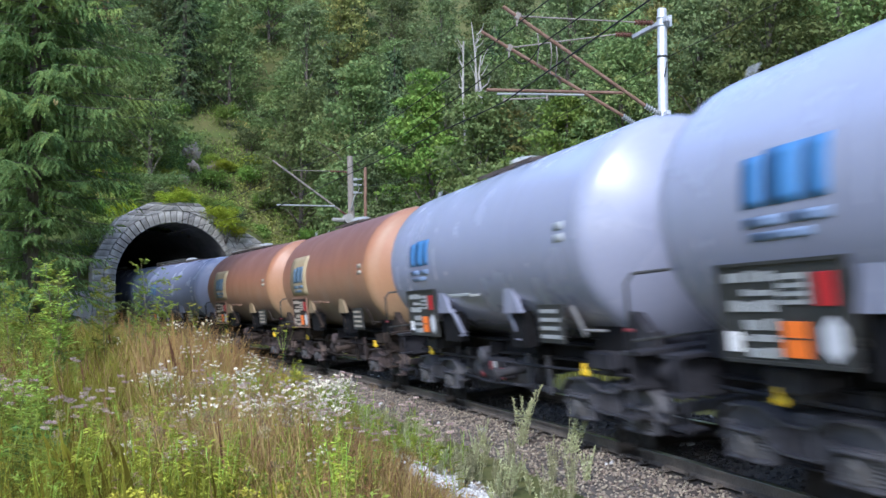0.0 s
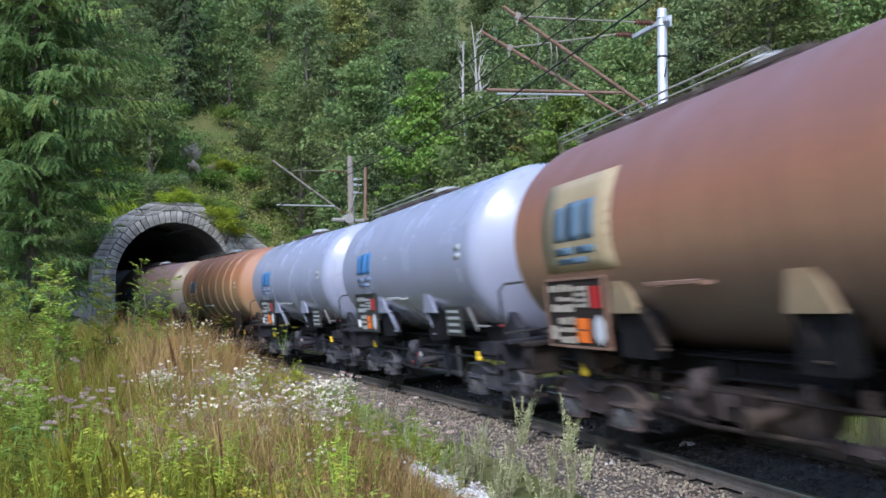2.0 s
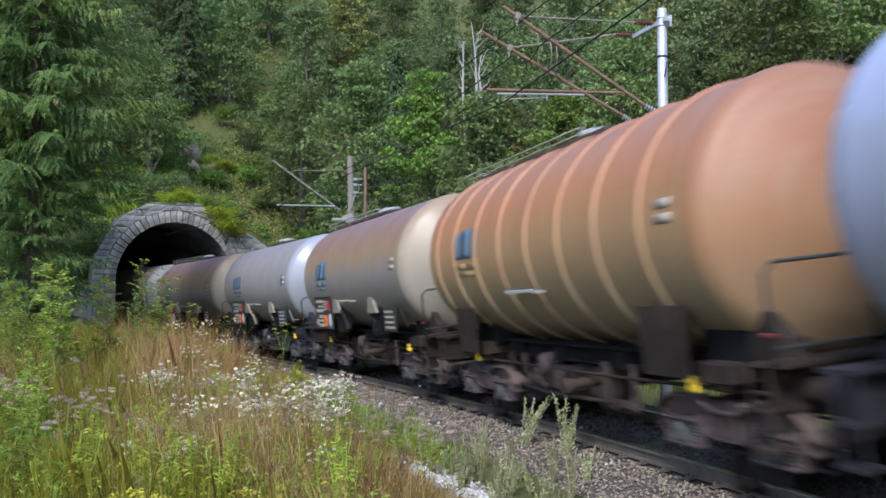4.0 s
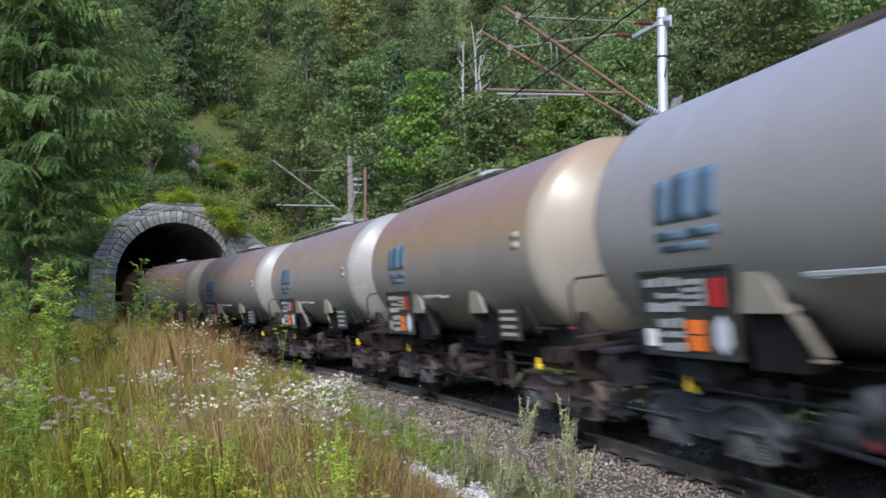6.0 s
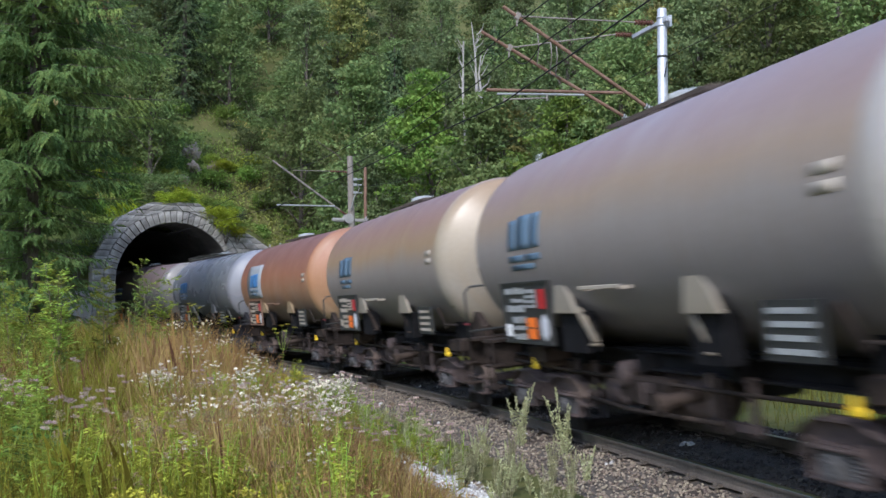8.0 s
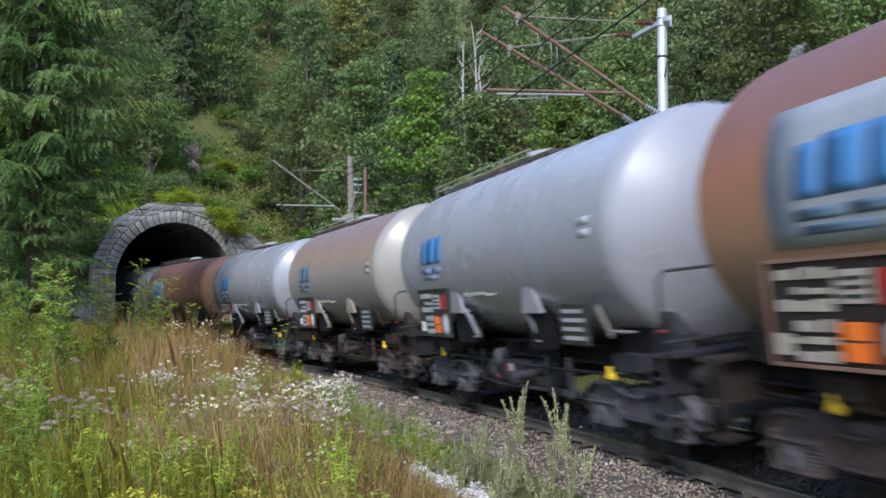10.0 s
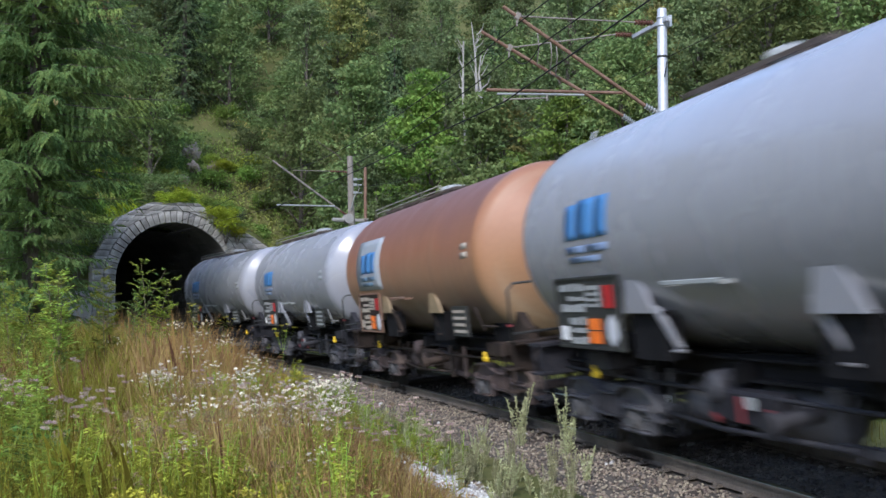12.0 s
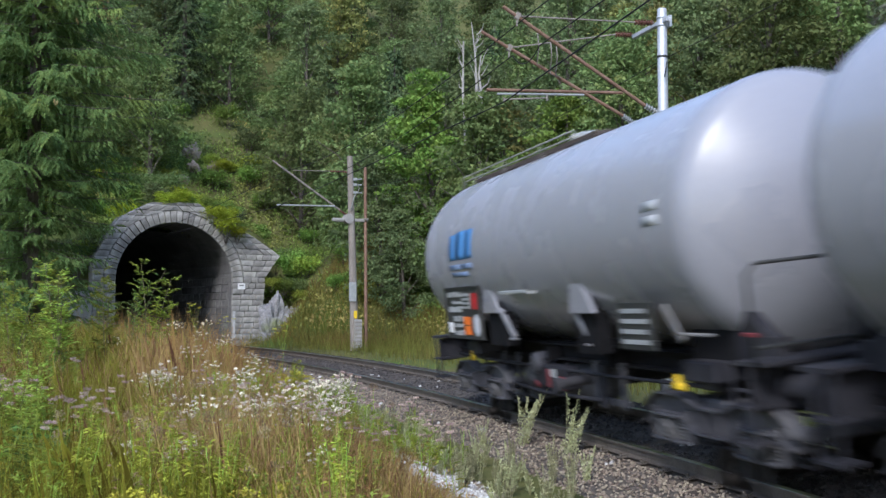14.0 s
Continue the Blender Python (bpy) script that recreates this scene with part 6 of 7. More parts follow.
# trees that stand out
lime = broadleaf(12.6, 5.0, 31, 13000, 0.24, "leaf_lime", low=0.1, label="bright lime-green leafy tree at the foot of the slope", clumps=46)
lime.matrix_basis = stand(-0.4, 57.5, 1.0, 1.0)
oak = broadleaf(11.5, 6.2, 32, 12000, 0.25, "leaf_beech", low=0.1, label="broad olive-green tree beside the catenary mast", clumps=46)
oak.matrix_basis = stand(-4.8, 60.5, 2.0, 1.0)
willow = broadleaf(8.6, 4.4, 33, 9000, 0.22, "leaf_olive", low=0.08, label="dull olive tree with thin twigs", clumps=36)
willow.matrix_basis = stand(3.4, 57.0, 0.4, 1.0)
fir_green = broadleaf(10.5, 5.4, 34, 11000, 0.21, "leaf_dark", low=0.05, label="dense dark green tree at the foot of the slope", clumps=40)
fir_green.matrix_basis = stand(-3.2, 56.6, 0.8, 0.8)
for k, (x, y, s) in enumerate(((-2.0, 55.5, 0.62), (1.6, 52.4, 0.95), (5.8, 52.5, 0.75), (8.6, 50.0, 0.8), (11.5, 47.5, 0.9), (14.0, 46.0, 0.9))):
    plant_copy(oak if k % 2 else fir_green, stand(x, y, 1.3 * k, s, 0.4))


def dead_tree():
    t = thing("dead_tree", "bare grey dead tree with broken branches", "tree")
    rng = random.Random(4)
    foot = gz(1.71, 54.0) - 11.9 - 0.3
    bm = bmesh.new()
    for dx, h in ((0.0, 4.6), (-0.7, 3.6), (0.25, 2.9)):
        pts = [Vector((dx * 0.3, 0, foot)), Vector((dx, 0, h * 0.3)), Vector((dx + rng.uniform(-0.15, 0.15), 0, h * 0.65)), Vector((dx + rng.uniform(-0.3, 0.1), 0, h))]
        limb(bm, pts, 0.085, 0.022, 7)
        for k in range(7):
            z = h * rng.uniform(0.2, 0.9)
            a = Vector((dx, 0, z))
            b = a + Vector((rng.uniform(-0.5, 0.5), rng.uniform(-0.4, 0.4), rng.uniform(0.4, 1.1)))
            limb(bm, [a, a.lerp(b, 0.5) + Vector((rng.uniform(-0.1, 0.1), 0, -0.05)), b], 0.03, 0.008, 5)
    part("trunk", bm, M["dead_wood"], t)
    t.matrix_basis = Matrix.Translation((1.71, 54.0, 11.9))
    return t


dead_tree()

# the tall spruces on the meadow side
big = spruce(18, 4.9, 41, 52, 0.14, "needles", cones=14, label="tall dense dark green spruce with hanging cones", shape=([0, 4.5, 8.6, 12.5, 18], [2.5, 2.9, 4.7, 3.8, 0.1]))
big.matrix_basis = stand(-14.2, 37.0, 0.5, 1.0, 0.2)
side_spruce = spruce(16.5, 4.4, 42, 46, 0.2, "needles", cones=6, label="dense spruce beside the tunnel approach", shape=([0, 5, 9, 12, 16.5], [2.3, 3.2, 3.6, 3.0, 0.1]))
side_spruce.matrix_basis = stand(-18.6, 40.5, 1.0, 1.0, 0.2)
plant_copy(side_spruce, stand(-20.5, 47.0, 2.2, 1.05, 0.2))
plant_copy(side_spruce, stand(-22.5, 44.0, 4.2, 0.95, 0.2))

M["bush_gold"] = leaf_mat("yellow_green_leaves", (0.12, 0.155, 0.012), (0.19, 0.22, 0.022), trans=0.45)


def slope_shrubs():
    rng = random.Random(33)
    kinds = [shrub(1.7, 2.4, 51, 1700, 0.15, "leaf_lime", label="bright green leafy shrub on the slope"),
             shrub(2.3, 2.8, 52, 1700, 0.17, "leaf_beech", label="mid-green shrub on the slope"),
             shrub(1.4, 2.4, 53, 1700, 0.14, "herb", label="low green bramble thicket on the slope"),
             shrub(2.6, 2.8, 54, 1700, 0.18, "leaf_dark", label="dark green shrub under the trees"),
             shrub(1.5, 2.2, 55, 1900, 0.12, "bush_gold", label="yellow-green bush hanging over the portal")]
    placed_n = 0
    spots = []
    fixed = [(4.6, 1.6, 2, 0.6), (6.2, 1.5, 2, 0.7), (7.2, 0.6, 1, 0.6)]
    for lx, ly, k, s in fixed:
        p = PORTAL @ Vector((lx, ly, 0))
        m = stand(p.x, p.y, rng.uniform(0, 6), s, 0.1)
        spots.append((k, m))
    for _ in range(60):
        lx, ly = rng.uniform(-9, 13), rng.uniform(2.6, 19)
        p = PORTAL @ Vector((lx, ly, 0))
        spots.append((rng.choices(range(5), (26, 12, 30, 3, 26))[0], stand(p.x, p.y, rng.uniform(0, 6), rng.uniform(0.5, 1.0), 0.1)))
    # bushes that hang over the crown of the portal
    for lx, ly, z, k, s in ((2.7, -0.3, 5.6, 4, 0.85), (2.1, -0.1, 6.4, 4, 0.7), (3.4, -0.15, 5.5, 4, 0.6), (3.0, 0.3, 6.3, 4, 0.75), (0.3, 0.1, 7.2, 4, 0.7), (-0.6, 0.2, 7.2, 4, 0.6), (0.8, 0.5, 7.2, 0, 0.5), (-2.6, 0.4, 6.2, 4, 0.5), (-3.9, 0.3, 4.9, 1, 0.6), (-4.5, 0.6, 4.3, 2, 0.8), (-4.9, 0.8, 3.6, 1, 0.9), (5.5, 0.0, 2.9, 2, 0.55), (6.2, -0.1, 2.7, 0, 0.5), (7.1, -0.3, 2.1, 2, 0.6), (8.0, -0.6, 1.2, 1, 0.5), (5.9, 0.35, 3.9, 0, 0.6)):
        spots.append((k, PORTAL @ pose(lx, ly, z, 0, 0, 50 * lx) @ Matrix.Diagonal((s, s, s, 1))))
    tries = 0
    while len(spots) < 184 and tries < 5000:
        tries += 1
        y = rng.uniform(47, 84)
        x = rng.uniform(-0.42, 0.45) * y
        z = gz(x, y)
        lx, ly = (x - PX) * PDY - (y - PY) * PDX, (x - PX) * PDX + (y - PY) * PDY
        d, s = across([x], [y])
        if z < 0.8 or z > 0.3 * y or (abs(lx) < 5 and ly < 2.4) or (0 < d[0] < 7.5 and s[0] < 53):
            continue
        if rng.random() < 0.45 and not (-7 < lx < 16 and ly < 26):
            continue
        k = rng.choices(range(4), (26, 24, 30, 14))[0]
        spots.append((k, stand(x, y, rng.uniform(0, 6.28), rng.uniform(0.5, 1.15), 0.1, rng.uniform(0.8, 1.1))))
    used = set()
    for k, m in spots:
        if k in used:
            plant_copy(kinds[k], m)
        else:
            used.add(k)
            kinds[k].matrix_basis = m


slope_shrubs()


# ---- meadow ----
def blades(P, H, W, lean, rng, bend=0.35):
    """Grass: each blade a bent strip that tapers to its tip."""
    n = len(P)
    a = rng.uniform(0, 6.283, n)
    d = np.stack([np.cos(a), np.sin(a), np.zeros(n)], 1)
    s = np.stack([-np.sin(a), np.cos(a), np.zeros(n)], 1)
    s = s * 0.6 + np.array([1.0, 0, 0]) * 0.6
    s = unit(s)
    up = np.array([0, 0, 1.0])
    k = (lean * rng.uniform(0.2, 1.6, n))[:, None]
    H, W = H[:, None], W[:, None]
    m1 = P + up * H * 0.55 + d * H * k * 0.4
    tip = P + up * H * (1 - 0.25 * k) + d * H * k * (1 + bend)
    V = np.stack([P - s * W / 2, P + s * W / 2, m1 + s * W * 0.4, tip, m1 - s * W * 0.4], 1).reshape(-1, 3)
    return V


def strip_mesh(name, V, material):
    n = len(V) // 5
    me = bpy.data.meshes.new(name)
    me.vertices.add(len(V))
    me.vertices.foreach_set("co", V.astype(np.float32).ravel())
    me.loops.add(n * 5)
    me.loops.foreach_set("vertex_index", np.arange(n * 5, dtype=np.int32))
    me.polygons.add(n)
    me.polygons.foreach_set("loop_start", np.arange(0, n * 5, 5, dtype=np.int32))
    me.polygons.foreach_set("loop_total", np.full(n, 5, dtype=np.int32))
    me.materials.append(material)
    me.update(calc_edges=True)
    return me


def meadow_points(n, rng, y0, y1, edge=-2.9, power=1.0, left=0.46):
    y = y0 + (y1 - y0) * rng.rand(n) ** power
    x = -left * y + rng.rand(n) * (left * y + 4.5)
    d, s = across(x, y)
    keep = (d < edge - 0.55 * smooth(14.5, 13.0, y) + 0.35 * wobble(x, y, 1.7, 3.0)) & (s < PORTAL_S - 1.5)
    x, y = x[keep], y[keep]
    return np.stack([x, y, ground_z(x, y)], 1)


def around_camera(rng, n=9000):
    x, y = rng.uniform(-12, 3.0, n), rng.uniform(-10, 3.0, n)
    k = (across(x, y)[0] < -3.6) & (np.hypot(x, y) > 1.0)
    x, y = x[k], y[k]
    return np.stack([x, y, ground_z(x, y)], 1)


def patches(P, k, seed):
    return wobble(P[:, 0], P[:, 1], k, seed)


def build_meadow():
    rng = np.random.RandomState(61)
    P = np.concatenate([meadow_points(86000, rng, 5.5, 20, -3.2, power=1.15), meadow_points(36000, rng, 18, 52), around_camera(rng)])
    p = patches(P, 0.55, 2.0) + rng.normal(size=len(P)) * 0.35
    u = P[:, 0] / np.maximum(P[:, 1], 3.0)
    far = P[:, 1] > 17
    uw = u + 0.05 * patches(P, 0.45, 7.0) + rng.normal(size=len(P)) * 0.03
    russet = far & (uw > -0.28) & (uw < -0.13) & (rng.rand(len(P)) < 0.45)
    dry = ~russet & (p > 0.05 - 0.55 * smooth(-0.2, -0.05, u) + 0.6 * smooth(-0.24, -0.34, u))
    green = ~russet & ~dry
    heads = []
    for name, mask, h, key, label, lean in (("meadow_grass", green, 0.72, "grass_green", "lush green meadow grass", 0.35), ("dry_grass", dry, 0.9, "grass_dry", "straw-coloured dry meadow grass", 0.28), ("russet_grass", russet, 1.05, "grass_rust", "tall russet seeding grass", 0.22)):
        Q = P[mask]
        dist = -across(Q[:, 0], Q[:, 1])[0]
        H = h * rng.uniform(0.4, 1.25, len(Q)) * (1 + 0.28 * patches(Q, 0.9, 5.0)) * (0.2 + 0.8 * smooth(3.4, 6.2, dist))
        W = rng.uniform(0.003, 0.0075, len(Q)) * (1 + 0.03 * np.clip(Q[:, 1], 0, 60))
        V = blades(Q, H, W, lean, rng)
        tagged(new(name, strip_mesh(name, V, M[key])), label, "grass", kind="stuff")
        if key != "grass_green":
            B = V.reshape(-1, 5, 3)
            pick = rng.rand(len(B)) < (0.55 if key == "grass_rust" else 0.13)
            heads.append((B[pick, 3], B[pick, 3] - (B[pick, 2] + B[pick, 4]) / 2))
    # loose seed panicles on the taller stalks
    tip, way = np.concatenate([h[0] for h in heads]), np.concatenate([h[1] for h in heads])
    k = 7
    tip, way = np.repeat(tip, k, 0), np.repeat(way, k, 0)
    n = len(tip)
    f = rng.rand(n)[:, None]
    o = rng.normal(size=(n, 3))
    C = tip - way * f * 0.42 + o * 0.016 * (0.35 + f)
    Lf = rng.uniform(0.012, 0.03, n)
    tagged(new("seed_panicles", leaf_mesh("seed_panicles", cards(C, way + o * 0.12, o + np.array([0, -0.8, 0.3]), Lf, Lf * 0.3), M["grass_rust"])), "fine russet seed panicles of the tall grass", "grass", kind="stuff")
    # shelf on the far side of the line
    n = 20000
    s = rng.uniform(-6, 51.6, n)
    a = rng.uniform(2.6, 10.5, n)
    L = LINE[np.clip(((s - S_MIN) / STEP).astype(int), 0, len(LINE) - 1)]
    x, y = L[:, 0] + np.cos(L[:, 2]) * a, L[:, 1] + np.sin(L[:, 2]) * a
    Q = np.stack([x, y, ground_z(x, y)], 1)
    H = rng.uniform(0.3, 0.95, n) * smooth(2.3, 4.5, a)
    tagged(new("verge_grass", strip_mesh("verge_grass", blades(Q, H, rng.uniform(0.008, 0.02, n), 0.3, rng), M["grass_verge"])), "tall yellow-green verge grass behind the track", "grass", kind="stuff")
    # russet grass on the bank beside the portal
    n = 7000
    s = rng.uniform(40, 51.8, n)
    a = rng.uniform(4.8, 11, n)
    L = LINE[np.clip(((s - S_MIN) / STEP).astype(int), 0, len(LINE) - 1)]
    x, y = L[:, 0] + np.cos(L[:, 2]) * a, L[:, 1] + np.sin(L[:, 2]) * a
    Q = np.stack([x, y, ground_z(x, y)], 1)
    tagged(new("bank_grass", strip_mesh("bank_grass", blades(Q, rng.uniform(0.3, 0.9, n), rng.uniform(0.012, 0.03, n), 0.4, rng), M["grass_bank"])), "russet and olive grass on the bank beside the portal", "grass", kind="stuff")
    # undergrowth on the slope
    n = 45000
    y = 46 + 44 * rng.rand(n) ** 1.4
    x = rng.uniform(-0.42, 0.45, n) * y
    z = ground_z(x, y)
    k = (z > 0.6) & (z < 0.34 * y) & ~((np.abs((x - PX) * PDY - (y - PY) * PDX) < 5) & (np.abs((x - PX) * PDX + (y - PY) * PDY - 1.5) < 2.6))
    lx, ly = rng.uniform(-9, 14, 16000), rng.uniform(2.9, 21, 16000)
    x2, y2 = PX + lx * PDY + ly * PDX, PY - lx * PDX + ly * PDY
    x, y, z = np.concatenate([x[k], x2]), np.concatenate([y[k], y2]), np.concatenate([z[k], ground_z(x2, y2)])
    n = len(x)
    C = np.stack([x, y, z + rng.uniform(0.05, 0.5, n)], 1)
    o = unit(rng.normal(size=(n, 3)))
    Lf = rng.uniform(0.12, 0.3, n)
    tagged(new("undergrowth", leaf_mesh("undergrowth", cards(C, o + np.array([0, -0.3, 0.2]), np.array([0, -0.4, 1.0]) + o * 0.4, Lf, Lf * 0.6), M["leaf_under"])), "low green undergrowth covering the slope", "undergrowth", kind="stuff")


M["grass_verge"] = leaf_mat("verge_grass", (0.12, 0.13, 0.025), (0.21, 0.19, 0.05), c3=(0.28, 0.21, 0.08), trans=0.35, gain=1.05, spread=0.4)
M["grass_bank"] = leaf_mat("bank_grass", (0.17, 0.12, 0.035), (0.27, 0.19, 0.07), c3=(0.13, 0.15, 0.03), trans=0.35, gain=1.05, spread=0.4)
M["leaf_under"] = leaf_mat("undergrowth_leaves", (0.055, 0.09, 0.018), (0.125, 0.155, 0.034), c3=(0.17, 0.135, 0.05))
build_meadow()


def herb_plant(h, seed, n, leaf, mat_key, spread=0.16, name="leafy_herb", label=""):
    rng = np.random.RandomState(seed)
    t = thing(name, label, "herb", "meadow herbs")
    bm = bmesh.new()
    st = []
    for i in range(5):
        a = rng.uniform(0, 6.28)
        e = Vector((math.cos(a) * spread * rng.uniform(0.4, 1.3), math.sin(a) * spread * rng.uniform(0.4, 1.3), h * rng.uniform(0.7, 1.0)))
        st.append(np.array(e))
        chain(bm, [Vector((e.x * 0.2, e.y * 0.2, -0.05)), Vector((e.x * 0.5, e.y * 0.5, e.z * 0.5)), e], 0.0035, 4)
    part("stem", bm, M["herb"], t)
    st = np.array(st)
    pick = rng.randint(0, 5, n)
    q = rng.uniform(0.1, 1.0, n)[:, None]
    a = rng.uniform(0, 6.283, n)
    d = np.stack([np.cos(a), np.sin(a), rng.uniform(-0.25, 0.5, n)], 1)
    L = leaf * rng.uniform(0.5, 1.2, n) * (1.15 - 0.5 * q[:, 0])
    C = st[pick] * q * np.array([1, 1, 1.0]) * (0.5 + 0.5 * q) ** np.array([1, 1, 0]) + d * (L / 2)[:, None]
    N = np.array([0, 0, 1.0]) + rng.normal(size=(n, 3)) * 0.35
    f = new("foliage", leaf_mesh("foliage", cards(C, d, N, L, L * 0.36), M[mat_key]))
    f.parent = t
    return t


def ash_sapling(h, seed, stems, mat_key, leaflet=0.085, label="", name="sapling", bow=0.0):
    """Slender stems with drooping feathered leaves, each of paired leaflets."""
    rng = np.random.RandomState(seed)
    t = thing(name, label, "sapling", "meadow saplings")
    Cs, Ds, Ls = [], [], []
    for i in range(stems):
        a = rng.uniform(0, 6.28)
        out = np.array([math.cos(a), math.sin(a), 0.0]) * (0.12 if stems > 1 else 0.02) * h
        lean = out + np.array([bow * h, 0, 0])
        hi = h * (1.0 if i == 0 else rng.uniform(0.55, 0.9))
        pts = [out * 0.2 + lean * q * q + np.array([0, 0, hi * q - 0.08 * (q == 0)]) for q in np.linspace(0, 1, 5)]
        bm = bmesh.new()
        limb(bm, [Vector(v) for v in pts], 0.009, 0.003, 5)
        part("stem", bm, M["twig"], t)
        for k in range(int(9 + 7 * hi)):
            q = 0.25 + 0.75 * (k + rng.uniform(0, 0.6)) / int(9 + 7 * hi)
            b = out * 0.2 + lean * q * q + np.array([0, 0, hi * min(q, 1.0)])
            ang = k * 2.4 + rng.uniform(-0.4, 0.4)
            d = unit(np.array([math.cos(ang), math.sin(ang), rng.uniform(0.6, 1.5)]))
            side = unit(np.cross(d, np.array([0, 0, 1.0])))
            reach = leaflet * rng.uniform(3.0, 4.4) * (1.15 - 0.45 * q)
            for j in range(6):
                f = 0.3 + 0.7 * j / 5
                c = b + d * f * reach - np.array([0, 0, 0.3 * reach * f * f])
                for sg in ((-1, 1) if j < 5 else (0,)):
                    w = unit(d * (0.6 if sg else 1.0) + side * sg * 0.9 + np.array([0, 0, -0.35]) + rng.normal(size=3) * 0.12)
                    ln = leaflet * rng.uniform(0.8, 1.15) * (1.1 - 0.3 * abs(f - 0.6))
                    Cs.append(c + w * ln / 2)
                    Ds.append(w)
                    Ls.append(ln)
    n = len(Cs)
    L = np.array(Ls)
    V = cards(np.array(Cs), np.array(Ds), np.array([0, 0, 1.0]) + rng.normal(size=(n, 3)) * 0.25, L, L * 0.42)
    f = new("foliage", leaf_mesh("foliage", V, M[mat_key]))
    f.parent = t
    return t


def flower_plant(h, seed, heads, head_r, petals, petal, mat_key, flat=0.25, spread=0.12, name="wild_flower", label="", stem_key="herb", group="meadow flowers", leaves=26):
    rng = np.random.RandomState(seed)
    t = thing(name, label, "flower", group)
    bm = bmesh.new()
    ends = []
    for i in range(heads):
        a = i * 2.4 + rng.uniform(-0.4, 0.4)
        r = spread * math.sqrt((i + 0.5) / heads) * rng.uniform(0.7, 1.2)
        e = Vector((math.cos(a) * r, math.sin(a) * r, h * rng.uniform(0.84, 1.05) - r * 0.4))
        ends.append(e)
        fork = Vector((e.x * 0.25, e.y * 0.25, h * 0.62))
        limb(bm, [fork, e], 0.0028, 0.0018, 4)
    limb(bm, [Vector((0, 0, -0.05)), Vector((0, 0, h * 0.66))], 0.005, 0.0035, 5)
    stem = part("stem", bm, M[stem_key], t)
    a = rng.uniform(0, 6.283, leaves)
    d = np.stack([np.cos(a), np.sin(a), rng.uniform(0, 0.7, leaves)], 1)
    L = rng.uniform(0.05, 0.13, leaves)
    C = np.stack([np.zeros(leaves), np.zeros(leaves), rng.uniform(0.05, 0.75, leaves) * h], 1) + d * (L / 2)[:, None]
    f = new("foliage", leaf_mesh("foliage", cards(C, d, np.array([0, 0, 1.0]) + rng.normal(size=(leaves, 3)) * 0.3, L, L * 0.22), M[stem_key]))
    f.parent = t
    for e in ends:
        n = petals
        o = rng.normal(size=(n, 3)) * np.array([1, 1, flat])
        o = o / np.maximum(1, np.linalg.norm(o, axis=1, keepdims=True) / 1.6)
        C = np.array(e) + o * head_r * 0.6
        D = unit(rng.normal(size=(n, 3)) * np.array([1, 1, 0.3]))
        V = cards(C, D, np.array([0, -0.5, 0.8]) + rng.normal(size=(n, 3)) * 0.6, np.full(n, petal), np.full(n, petal * 0.8))
        fl = new("flower_head", leaf_mesh("flower_head", V, M[mat_key]))
        fl.parent = t
    return t


def scatter_plants(kinds, places, rng, sink=0.02, smin=0.8, smax=1.2):
    used = set()
    for x, y in places:
        k = rng.randrange(len(kinds))
        m = stand(x, y, rng.uniform(0, 6.28), rng.uniform(smin, smax), sink)
        m = m @ pose(0, 0, 0, rng.uniform(-7, 7), rng.uniform(-7, 7), 0)
        if k in used:
            plant_copy(kinds[k], m)
        else:
            used.add(k)
            kinds[k].matrix_basis = m
    for k in range(len(kinds)):
        if k not in used:
            kinds[k].matrix_basis = stand(places[0][0], places[0][1])


def on_meadow(rng, u0, u1, y0, y1, n, edge=-3.2):
    """Places between two bearings (x over y) and two distances, on the meadow side."""
    out = []
    while len(out) < n:
        y = y0 + (y1 - y0) * rng.random()
        x = rng.uniform(u0, u1) * y
        d, s = across([x], [y])
        if d[0] < edge and s[0] < PORTAL_S - 3:
            out.append((x, y))
    return out


